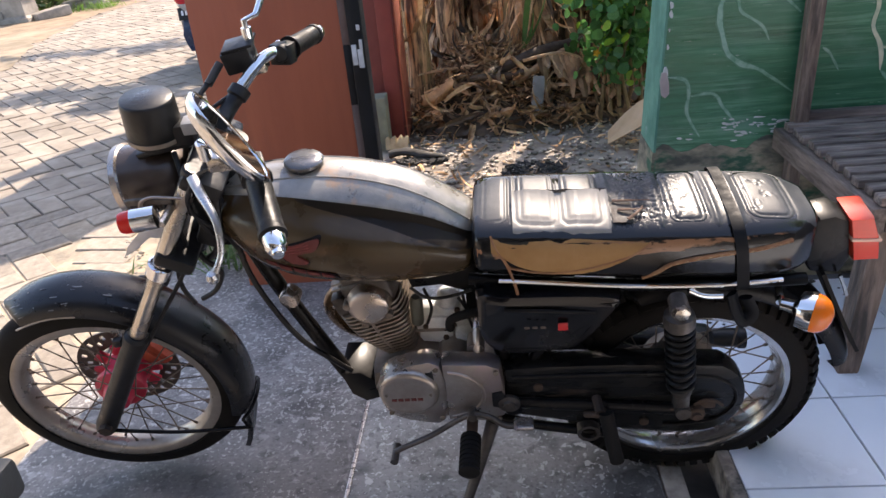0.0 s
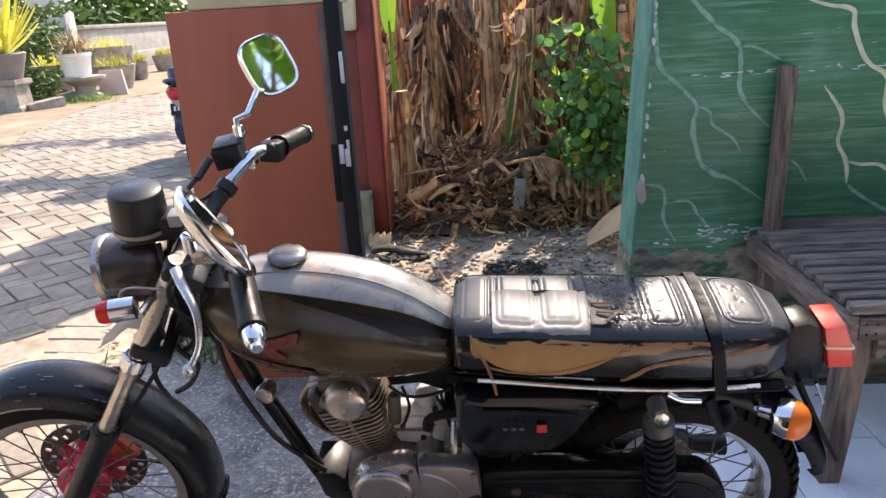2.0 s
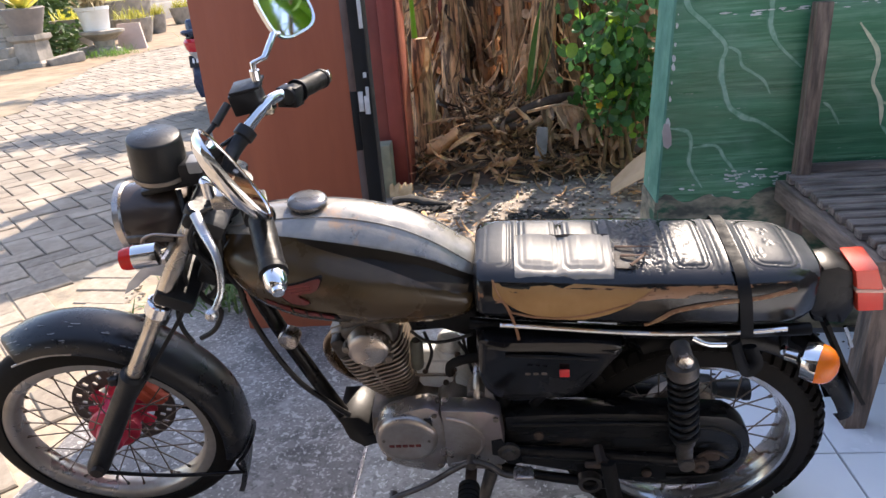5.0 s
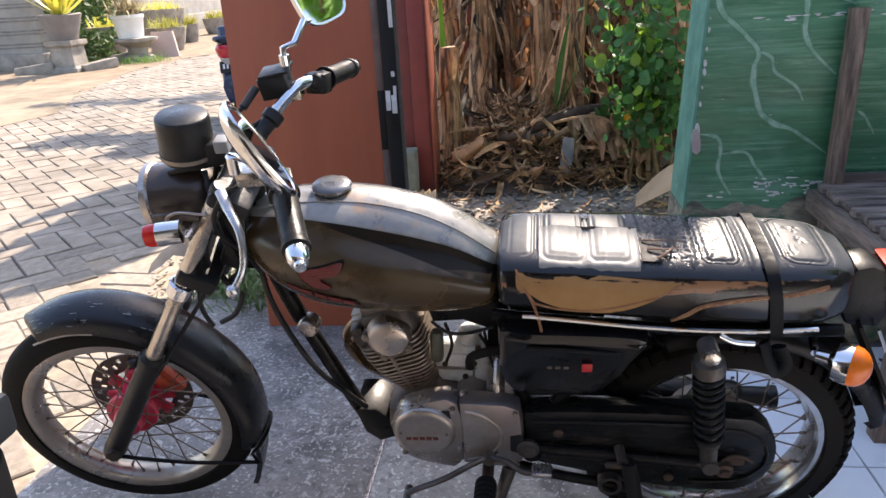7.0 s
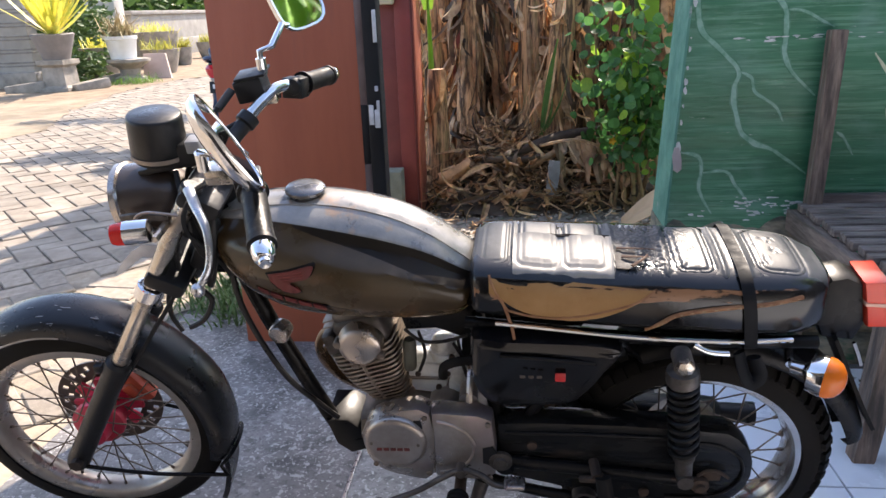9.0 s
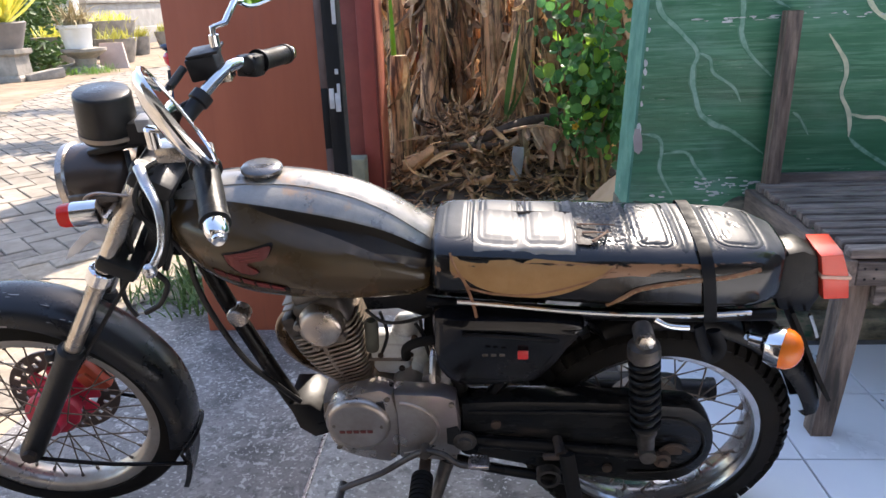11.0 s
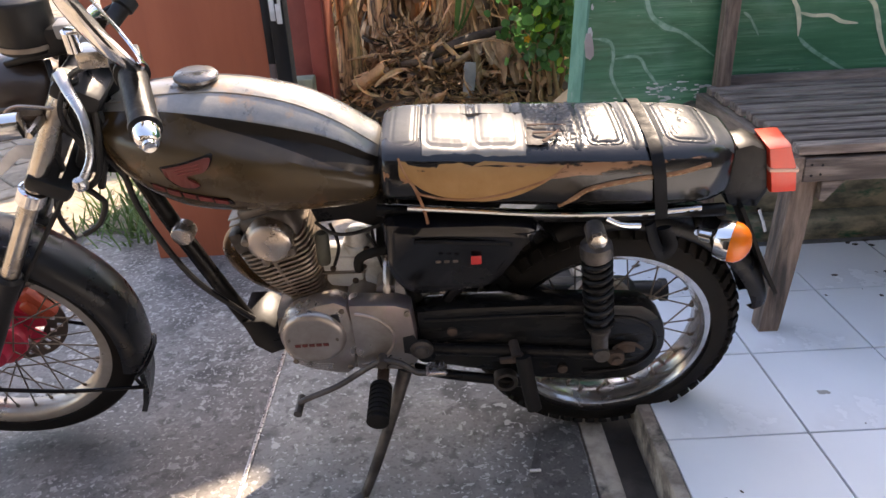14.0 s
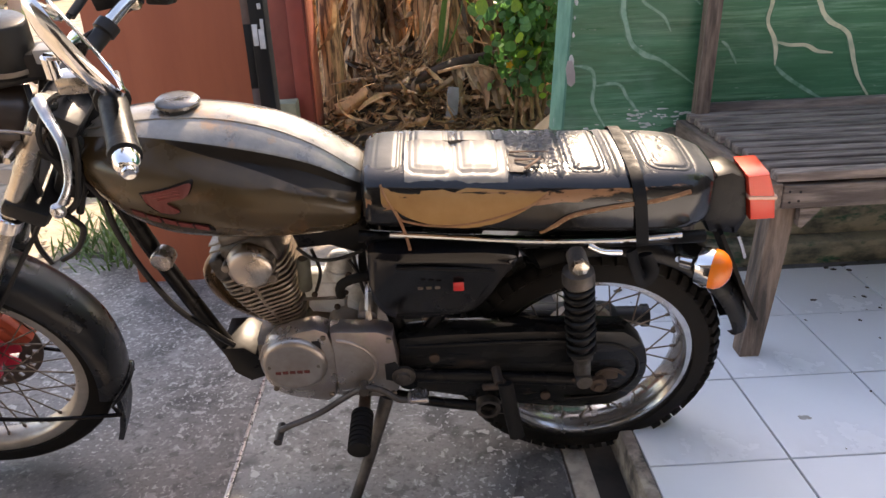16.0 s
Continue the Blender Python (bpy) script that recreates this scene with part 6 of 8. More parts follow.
def mirror(center, nrm, upv, w, h, stem, round_):
    c, n = Vector(center), Vector(nrm).normalized()
    x = Vector(upv).cross(n).normalized()
    y = n.cross(x)

    def ring_(k, off):
        out = []
        for i in range(40):
            a = 2 * math.pi * i / 40
            ca, sa = math.cos(a), math.sin(a)
            e = round_
            px_ = w * k * abs(ca) ** e * (1 if ca >= 0 else -1)
            py_ = h * k * abs(sa) ** e * (1 if sa >= 0 else -1)
            out.append(c + x * px_ + y * py_ + n * off)
        return out
    bm = bmesh.new()
    loft(bm, [ring_(0.15, -0.024), ring_(0.55, -0.021), ring_(0.85, -0.013), ring_(0.97, -0.004), ring_(1.0, 0.004), ring_(0.97, 0.008), ring_(0.90, 0.007), ring_(0.88, 0.003)])
    ob = mp("mirror", bm, M_chrome, None, "chrome-backed rear-view mirror on a chrome stem", True)
    bm = bmesh.new()
    loft(bm, [ring_(0.89, 0.0035), ring_(0.885, 0.0055)])
    part("mirror_glass", bm, M_mirror, ob, "mirror glass")
    bm = bmesh.new()
    tube(bm, stem, 0.0065, 10)
    lathe(bm, [(0, 0.010), (0.03, 0.010)], stem[0], Vector(stem[1]) - Vector(stem[0]), 10)
    part("stem", bm, M_chrome, ob)
    return ob


mirror(un((0.792, -0.30, 1.156))[0], (-0.74, 0.62, 0.50), (0.34, -0.22, 1), 0.060, 0.060, un((0.834, -0.17, 1.045), (0.834, -0.172, 1.088), (0.815, -0.19, 1.092), (0.800, -0.225, 1.125), (0.800, -0.262, 1.115)), 0.60)
mirror(un((0.738, 0.262, 1.066))[0], (-0.86, -0.30, 0.42), (0.45, 0.0, 1), 0.052, 0.082, un((0.815, 0.19, 1.0), (0.812, 0.195, 1.03), (0.770, 0.240, 1.045)), 0.85)

# controls, stand
bm = bmesh.new()
tube(bm, [(0.62, 0.195, 0.285), (0.60, 0.19, 0.293), (0.545, 0.165, 0.298), (0.49, 0.155, 0.330), (0.455, 0.155, 0.350), (0.42, 0.16, 0.347), (0.385, 0.17, 0.33), (0.345, 0.18, 0.345)], 0.0062, 10, soft=5)
tube(bm, [(0.455, 0.10, 0.345), (0.455, 0.165, 0.348)], 0.010, 10)
tube(bm, [(0.620, 0.17, 0.275), (0.622, 0.215, 0.275)], 0.0085, 10)
gl = mp("gear_lever", bm, M_steel, None, "worn heel-and-toe gear lever")
bm = bmesh.new()
box(bm, (0.350, 0.185, 0.352), (0.04, 0.03, 0.012), 0.005)
for i in range(5):
    box(bm, (0.336 + 0.007 * i, 0.185, 0.3585), (0.003, 0.026, 0.003))
part("heel_pad", bm, M_alu, gl, "ribbed metal heel pad")
bm = bmesh.new()
tube(bm, [(0.46, 0.10, 0.29), (0.46, 0.17, 0.29)], 0.012, 10)
pg = mp("footpeg", bm, M_rust, None, "black ribbed rubber rider footpeg")
bm = bmesh.new()
prof = [(0, 0.014), (0.0, 0.021)]
for k in range(7):
    prof += [(0.004 + k * 0.011, 0.022), (0.010 + k * 0.011, 0.022), (0.0105 + k * 0.011, 0.019), (0.0135 + k * 0.011, 0.019)]
prof += [(0.086, 0.022), (0.090, 0.016)]
lathe(bm, prof, (0.462, 0.165, 0.292), (0.02, 1, -0.06), 16)
part("peg_rubber", bm, M_rubber, pg)
bm = bmesh.new()
tube(bm, [(0.415, 0.13, 0.30), (0.440, 0.16, 0.23), (0.488, 0.21, 0.108), (0.515, 0.24, 0.052)], [0.015, 0.0125, 0.011, 0.010], 12, soft=5)
tube(bm, [(0.515, 0.24, 0.056), (0.545, 0.255, 0.047)], 0.009, 8, flat=0.5)
mp("side_stand", bm, M_steel, None, "rusty side stand")
bm = bmesh.new()
tube(bm, [(0.40, 0.10, 0.275), (0.33, 0.11, 0.262), (0.24, 0.115, 0.248), (0.17, 0.115, 0.235)], 0.011, 10, soft=4)
cs_ = mp("centre_stand", bm, M_black, None, "black folded centre stand with a ring")
bm = bmesh.new()
tube(bm, [(0.40, -0.10, 0.275), (0.24, -0.11, 0.25), (0.17, -0.11, 0.24)], 0.011, 10, soft=4)
part("stand_leg", bm, M_black, cs_)
bm = bmesh.new()
ring(bm, [(-0.012, 0.017), (0.012, 0.017), (0.012, 0.024), (-0.012, 0.024)], (0.215, 0.125, 0.258), (0, 1, 0), 24)
part("stand_ring", bm, M_steel, cs_)
bm = bmesh.new()
tube(bm, [(0.20, 0.118, 0.352), (0.195, 0.155, 0.345)], 0.010, 8)
tube(bm, [(0.225, 0.14, 0.325), (0.20, 0.15, 0.335), (0.185, 0.152, 0.35)], 0.007, 8)
pp = mp("passenger_peg", bm, M_rust, None, "folded passenger footpeg")
bm = bmesh.new()
tube(bm, [(0.185, 0.16, 0.352), (0.175, 0.185, 0.30), (0.165, 0.205, 0.255)], 0.015, 12)
part("peg_rubber", bm, M_rubber, pp)

# ---- yard behind: banana plants, litter, bush ----
M_dry = mat("dry_banana_leaf", (0.76, 0.48, 0.25), (0.36, 0.195, 0.092), island=0.85, rough=0.65, scale=14, bump=0.4, bscale=40, third=(0.68, 0.54, 0.37), tscale=5, tlo=0.56, trans=0.3)
M_dry2 = mat("dark_dead_leaf", (0.36, 0.195, 0.09), (0.11, 0.058, 0.032), island=0.85, rough=0.7, scale=9, bump=0.4, bscale=40, third=(0.38, 0.26, 0.15), tscale=5)
M_heap = mat("heaped_dry_leaf", (0.55, 0.335, 0.17), (0.20, 0.11, 0.055), island=0.9, rough=0.65, scale=14, bump=0.4, bscale=40, third=(0.46, 0.36, 0.25), tscale=6, tlo=0.58, trans=0.2)
M_pseudo = mat("banana_stem", (0.64, 0.35, 0.165), (0.10, 0.054, 0.03), lo=0.42, hi=0.58, rough=0.6, scale=7, bump=0.6, bscale=18, stretch=(6, 6, 0.7), third=(0.30, 0.22, 0.09), tscale=2.5)
M_gleaf = mat("banana_leaf", (0.26, 0.46, 0.05), (0.17, 0.36, 0.035), rough=0.4, scale=5, bump=0.2, bscale=25, trans=0.45)
M_bleaf = mat("bush_leaf", (0.115, 0.285, 0.08), (0.065, 0.185, 0.055), rough=0.42, scale=9, bump=0.15, trans=0.5, rand=0.35)
M_dkleaf = mat("shade_foliage", (0.085, 0.15, 0.04), (0.045, 0.085, 0.026), rough=0.6, scale=3, trans=0.25)
M_twig = mat("bush_stem", (0.30, 0.19, 0.095), (0.16, 0.10, 0.05), rough=0.8, scale=12, bump=0.3)
M_char = mat("charred_litter", (0.02, 0.019, 0.018), (0.045, 0.04, 0.036), rough=0.9, scale=20, bump=0.6)
M_stone = mat("litter_stone", (0.40, 0.35, 0.29), (0.20, 0.17, 0.14), island=0.7, rough=0.9, scale=9, bump=0.4)
rng = random.Random(11)


def strip(bm, p, d, side, length, width, curl, n=6, taper=0.35, twist=0.0, fold=0.25):
    """A bent leaf strip of n pieces from p along d."""
    d, side = Vector(d).normalized(), Vector(side)
    side = (side - d * side.dot(d)).normalized()
    nrm = d.cross(side)
    prev = None
    for i in range(n + 1):
        t = i / n
        w = width * 0.5 * (taper + (1 - taper) * math.sin(math.pi * min(0.97, 0.12 + t * 0.86)))
        a, b, c = bm.verts.new(p - side * w), bm.verts.new(p + nrm * (w * fold)), bm.verts.new(p + side * w)
        if prev:
            bm.faces.new((prev[0], a, b, prev[1]))
            bm.faces.new((prev[1], b, c, prev[2]))
        prev = (a, b, c)
        q = Matrix.Rotation(curl / n, 3, side) @ Matrix.Rotation(twist / n, 3, d)
        p = p + d * (length / n)
        d, side = (q @ d).normalized(), (q @ side).normalized()
        nrm = d.cross(side)


def mound(x, y):
    """Height of the leaf heap."""
    a = math.exp(-((x + 0.86) / 0.36) ** 2 - ((y - 3.25) / 0.32) ** 2) * 0.40
    b = math.exp(-((x + 0.40) / 0.40) ** 2 - ((y - 3.25) / 0.28) ** 2) * 0.27
    return GZ - 0.02 + max(a, b) + 0.03 * noise.noise(Vector((x * 5, y * 5, 0)))


bm = bmesh.new()
for i in range(40):
    for j in range(26):
        bm.verts.new((-1.5 + i * 0.045, 2.72 + j * 0.05, mound(-1.5 + i * 0.045, 2.72 + j * 0.05) - 0.04))
bm.verts.ensure_lookup_table()
for i in range(39):
    for j in range(25):
        bm.faces.new([bm.verts[q] for q in (i * 26 + j, (i + 1) * 26 + j, (i + 1) * 26 + j + 1, i * 26 + j + 1)])
# The mound's dark colour stands for shade in the gaps between leaves.
heap = tagged(finish("leaf_heap", bm, mat("gap_shade_litter", (0.06, 0.042, 0.03), (0.11, 0.075, 0.05), rough=0.9, scale=25, bump=0.8, bscale=50), None, "heap of dry brown banana leaves in the yard", 0), category="leaf heap", kind="stuff")
for name_, material, count, seed in (("dry_leaf_litter", M_heap, 1500, 3), ("dark_leaf_litter", M_dry2, 1400, 4)):
    r = random.Random(seed)
    bm = bmesh.new()
    for _ in range(count):
        x, y = r.gauss(-0.70, 0.36), r.gauss(3.18, 0.24)
        if not -1.34 < x < 0.1 or y < 2.76:
            continue
        z = mound(x, y) + r.uniform(-0.04, 0.07)
        a = r.uniform(0, 6.28)
        d = Vector((math.cos(a), math.sin(a) * 0.7 - 0.3, r.uniform(-0.5, 0.45)))
        strip(bm, Vector((x, y, z)), d, Vector((r.uniform(-1, 1), r.uniform(-1, 1), r.uniform(-0.4, 1))), 0.05 + 0.24 * r.random() ** 1.7, 0.005 + 0.038 * r.random() ** 2.4, r.uniform(-3.2, 3.2), 7, 0.3, r.uniform(-3.0, 3.0), 0.6)
    ob = finish(name_, bm, material, heap, "", 0)
    ob["kind"] = "stuff"
# big torn sheaths and ribs lying on the heap
for k, (a, b, w) in enumerate((((-0.22, 3.12, 0.33), (-0.78, 3.02, 0.20), 0.085), ((-0.28, 3.05, 0.29), (-0.70, 2.96, 0.16), 0.05), ((-0.95, 2.98, 0.16), (-0.62, 2.95, 0.24), 0.035), ((-0.70, 3.0, 0.30), (-0.42, 2.98, 0.10), 0.03), ((-1.25, 2.95, 0.10), (-1.05, 2.92, 0.16), 0.08), ((-1.2, 2.93, 0.02), (-1.13, 2.86, -0.04), 0.06))):
    bm = bmesh.new()
    A, B = Vector(a), Vector(b)
    rows = []
    for i in range(9):
        t = i / 8
        c = A.lerp(B, t) + Vector((0, 0, 0.03 * math.sin(t * 3.1 + k)))
        ww = w * (0.6 + 0.4 * math.sin(0.5 + t * 2.3))
        rows.append([c + Vector((0.1 * ww * math.sin(q * 3), -ww * 0.5 * math.cos(q), ww * 0.5 * math.sin(q) + 0.01 * noise.noise(Vector((t * 6, q * 2, k))))) for q in [-2.4 + 4.8 * j / 10 for j in range(11)]])
    loft(bm, rows, closed=False)
    bm.normal_update() or bmesh.ops.solidify(bm, geom=list(bm.faces), thickness=0.004)
    part("dry_sheath", bm, M_heap if k % 2 else M_dry2, heap, "rolled brown banana sheath")
bm = bmesh.new()
path = smooth_path([(-0.62, 2.98, 0.27), (-0.42, 2.93, 0.31), (-0.27, 2.88, 0.27), (-0.12, 2.83, 0.14), (-0.06, 2.81, 0.03)], 8)
tube(bm, path, 0.010, 7)
rib = part("leaf_rib", bm, M_dry, heap, "arched dry leaf rib with hanging leaf")
bm = bmesh.new()
for i, p in enumerate(path[4:]):
    for q in range(1 + i % 2):
        strip(bm, p + Vector((rng.uniform(-0.01, 0.01), -0.008, -0.005)), (rng.uniform(0.1, 0.5), -0.2, -1), (1, rng.uniform(-0.5, 0.5), 0), rng.uniform(0.06, 0.26) * (1 if p.z > 0.12 else 0.5), rng.uniform(0.012, 0.07), rng.uniform(-1.5, 1.7), 6, 0.5, rng.uniform(-1.2, 1.2))
tagged(part("hanging_leaf", bm, M_dry2, heap, "torn brown leaf hanging from the rib", 0), kind="stuff")
bm = bmesh.new()
strip(bm, Vector((-0.535, 2.86, 0.20)), (-0.1, -0.15, -1), (1, 0.1, 0), 0.21, 0.075, 0.25, 6, 0.8)
bm.normal_update() or bmesh.ops.solidify(bm, geom=list(bm.faces), thickness=0.003)
part("grey_strip", bm, mat("grey_dead_leaf", (0.30, 0.29, 0.30), (0.2, 0.19, 0.19), rough=0.8, scale=9), heap, "pale grey dead leaf strip")


def banana(x, y, r0, h, seed, crown=5, dead=30, lean=(0, 0), skip=(), sunward=True):
    r = random.Random(seed)
    plant = thing("banana_plant", Matrix.Translation((x, y, GZ - 0.05)), "banana plant with brown dead leaves round its stem", "banana plant", "banana plants")
    bm = bmesh.new()
    rows = []
    top = Vector((lean[0], lean[1], h))
    for i in range(13):
        t = i / 12
        c = Vector((lean[0] * t * t, lean[1] * t * t, h * t))
        rad = r0 * (1.25 - 0.55 * t)
        rows.append([c + Vector((math.cos(a), math.sin(a), 0)) * rad * (1 + 0.16 * noise.noise(Vector((math.cos(a) * 2 + seed, math.sin(a) * 2, t * 3)))) for a in [2 * math.pi * j / 14 for j in range(14)]])
    loft(bm, rows)
    part("stem", bm, M_pseudo, plant, "ragged brown sheathed stem")
    bm = bmesh.new()
    for nth in range(int(dead * 2.2)):
        z = r.uniform(0.25, min(h, 2.3))
        a = r.uniform(0, 6.28)
        rr = r0 * 1.15
        p = Vector((lean[0] * (z / h) ** 2 + math.cos(a) * rr, lean[1] * (z / h) ** 2 + math.sin(a) * rr, z))
        out = Vector((math.cos(a), math.sin(a), 0))
        drop, side = out * 0.35 + Vector((r.uniform(-0.25, 0.25), 0, -1)), Vector((-math.sin(a), math.cos(a), r.uniform(-0.2, 0.2)))
        length, width, curl, twist = 0.12 + 0.5 * r.random() ** 1.6, 0.010 + 0.095 * r.random() ** 2, r.uniform(-1.8, 1.8), r.uniform(-3.4, 3.4)
        if nth % 3:
            strip(bm, p, drop, side, length, width, curl, 8, 0.35, twist, 0.7)
    for v in bm.verts:
        v.co.z = max(v.co.z, 0.04)
    if dead:
        ob = part("dead_leaves", bm, M_dry if seed % 2 else M_dry2, plant, "brown dead leaves hanging down the stem", 0)
        ob["kind"] = "stuff"
    for k in range(crown):
        a = 6.28 * k / crown + r.uniform(-0.4, 0.4)
        bm = bmesh.new()
        out = Vector((math.cos(a), math.sin(a), r.uniform(0.9, 1.7)))
        strip(bm, top, out, Vector((-math.sin(a), math.cos(a), 0)), r.uniform(1.3, 1.9), r.uniform(0.42, 0.6), -r.uniform(0.9, 1.5), 12, 0.15, r.uniform(-0.4, 0.4), 0.35)
        if k in skip or (not sunward and math.sin(a) > 0.1):      # leaves left out to let the sun through
            bm.free()
            continue
        part("leaf", bm, M_gleaf, plant, "broad green banana leaf")
    return plant


# nearest clump, left to right
banana(-1.27, 3.20, 0.075, 0.85, 1, crown=0, dead=5)
for x, y, r0, h, s, ln in ((-1.10, 3.85, 0.10, 2.4, 2, (0.05, 0)), (-0.88, 4.05, 0.11, 2.7, 4, (0, 0)), (-0.62, 3.78, 0.12, 2.8, 5, (-0.06, 0.0)), (-0.50, 3.62, 0.10, 2.3, 7, (0.07, 0)), (-0.26, 4.0, 0.12, 2.7, 8, (0.04, 0.1)),
                        (-0.02, 3.9, 0.10, 2.6, 10, (0, 0)), (0.24, 3.95, 0.12, 2.5, 11, (0, 0)), (-1.38, 4.5, 0.12, 2.5, 13, (0, 0)), (-0.72, 4.7, 0.12, 2.9, 14, (0, 0)), (0.5, 4.4, 0.12, 2.6, 16, (0, 0)), (-0.15, 4.9, 0.12, 2.9, 17, (0, 0)),
                        (-1.1, 5.2, 0.13, 2.8, 19, (0, 0)), (-0.45, 5.6, 0.13, 2.8, 20, (0, 0)), (0.3, 5.5, 0.13, 2.8, 22, (0, 0))):
    banana(x, y, r0, {2: 1.38, 4: 1.62, 5: 1.42, 7: 1.30, 8: 1.48}.get(s, 1.62), s, crown=0, dead=46 if s in (5, 7) else 74, lean=ln)
# Tall plants added mostly out of view, their crowns shading the concrete yard.
for x, y, h, s in ((0.35, 3.9, 3.5, 41), (0.75, 3.7, 3.4, 42), (1.1, 4.0, 3.6, 43), (0.6, 4.6, 3.7, 44), (1.5, 3.9, 3.5, 45), (0.05, 4.4, 3.6, 46), (-0.30, 4.25, 4.0, 47)):
    banana(x, y, 0.08 if s > 45 else 0.12, h, s, crown=9, dead=8, skip=(5, 8) if s == 47 else (), sunward=s in (41, 46, 47))
# Three more added behind the orange wall, to dapple the paving with shade.
for x, y, h, s in ((-1.95, 5.2, 2.9, 51), (-1.55, 5.7, 3.0, 52), (-2.1, 6.0, 3.0, 53)):
    banana(x, y, 0.12, h, s, crown=6, dead=10)
# one more added unseen behind the green wall, its leaf shading the concrete
over = banana(0.42, 3.2, 0.10, 3.3, 49, crown=0, dead=6)
for ex, ey, wd in ((-1.40, -0.78, 0.22),):
    bm = bmesh.new()
    d = Vector((ex, ey, 0.55)).normalized()
    strip(bm, Vector((0, 0, 3.25)), d, Vector((-d.y, d.x, 0)), 1.75, wd, 0.75, 12, 0.15, 0.1, 0.25)
    part("leaf", bm, M_gleaf, over, "broad green banana leaf")
# a young shoot with a bright upright leaf, and one hanging in beside the wall
shoot = thing("banana_shoot", Matrix.Translation((-1.30, 3.22, 0.82)), "bright green young banana leaf rising from a cut stem", "banana plant", "banana plants")
bm = bmesh.new()
strip(bm, Vector((-0.008, 0, 0.27)), (-0.02, 0, 1), (1, 0, 0), 0.75, 0.13, 0.3, 12, 0.12, 0.4, 0.4)
part("leaf", bm, M_gleaf, shoot)
bm = bmesh.new()
tube(bm, [(0, 0, -0.24), (-0.004, 0, 0.10), (-0.009, 0, 0.34)], [0.022, 0.014, 0.007], 10, soft=3)
part("stalk", bm, M_gleaf, shoot)
shoot2 = thing("banana_shoot", Matrix.Translation((0.02, 3.35, GZ)), "bright green banana leaf behind the bush", "banana plant", "banana plants")
bm = bmesh.new()
tube(bm, [(0, 0, 0), (0.02, 0, 0.6), (-0.06, 0, 1.35)], [0.03, 0.012], 8)
part("stalk", bm, M_dkleaf, shoot2)
bm = bmesh.new()
strip(bm, Vector((-0.10, -0.05, 1.62)), (0.28, 0, -0.9), (0.9, 0.3, 0.25), 0.66, 0.17, 0.2, 12, 0.15, 0.2, 0.3)
strip(bm, Vector((-0.06, 0, 1.35)), (-0.2, 0.1, 1), (1, 0, 0), 0.6, 0.2, -0.8, 10, 0.15, 0.2, 0.3)
part("leaf", bm, M_gleaf, shoot2)
bm = bmesh.new()
strip(bm, Vector((-0.60, 3.32, 0.30)), (0.12, 0, 1), (0.9, 0.2, 0), 0.60, 0.045, 0.25, 9, 0.2, 0.6, 0.4)
strip(bm, Vector((-0.60, 3.30, 0.28)), (0.5, -0.2, 0.75), (0.5, 0.5, 0), 0.42, 0.04, -0.5, 8, 0.2, 0.6, 0.4)
strip(bm, Vector((-0.62, 3.28, 0.28)), (0.35, -0.4, 0.5), (0.7, 0.5, 0), 0.30, 0.035, -0.8, 8, 0.2, 0.6, 0.4)
# Darker than the other shoots: its shade is put into the green.
tagged(finish("green_sprout", bm, mat("shaded_sprout_leaf", (0.13, 0.25, 0.06), (0.08, 0.17, 0.045), rough=0.45, scale=6, trans=0.3), None, "slim green shoot growing from the leaf heap", 0), category="plant")

# bush with round leaves beside the wall
bush = thing("bush", Matrix.Translation((-0.12, 2.85, GZ - 0.05)), "leafy green bush with round leaves beside the wall", "bush")
r = random.Random(8)
tips = []
for k in range(9):
    a = r.uniform(0, 6.28)
    b0 = Vector((r.uniform(-0.10, 0.22), r.uniform(-0.08, 0.14), 0))
    e = Vector((b0.x + r.uniform(-0.22, 0.12), b0.y + r.uniform(-0.14, 0.12), r.uniform(0.65, 1.25)))
    bm = bmesh.new()
    pts = [b0, b0.lerp(e, 0.4) + Vector((r.uniform(-0.05, 0.05), r.uniform(-0.04, 0.04), 0)), b0.lerp(e, 0.75) + Vector((r.uniform(-0.05, 0.05), 0, 0)), e]
    tube(bm, pts, [r.uniform(0.010, 0.016), 0.004], 7, soft=4)
    part("stem", bm, M_twig, bush, "thin pale brown stem")
    sp = smooth_path(pts, 8)
    tips += [p for p in sp if p.z > 0.34]
bm = bmesh.new()
rows = []
c0 = bm.verts.new((0, 0.0, -0.006))
rim_v = []
for j in range(14):
    a = 2 * math.pi * j / 14
    rr = 1.0 - 0.18 * (math.cos(a) > 0.9) + 0.05 * math.sin(3 * a)
    rim_v.append(bm.verts.new((math.cos(a) * rr * 0.5 + 0.5, math.sin(a) * rr * 0.5, 0.10 * abs(math.sin(a)) - 0.08 * math.cos(a))))
mid = bm.verts.new((0.5, 0, 0.0))
for j in range(14):
    bm.faces.new((mid, rim_v[j], rim_v[(j + 1) % 14]))
bm.verts.remove(c0)
leaf_me = bpy.data.meshes.new("leaf")
bm.to_mesh(leaf_me)
bm.free()
for p in leaf_me.polygons:
    p.use_smooth = True
leaf_me.materials.append(M_bleaf)
# Yellow-green copy of the leaf, with back-lit sun painted into the colour.
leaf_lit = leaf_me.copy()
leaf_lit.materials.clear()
leaf_lit.materials.append(mat("backlit_bush_leaf", (0.34, 0.52, 0.06), (0.22, 0.40, 0.045), rough=0.42, scale=9, bump=0.15, trans=0.6, rand=0.3))
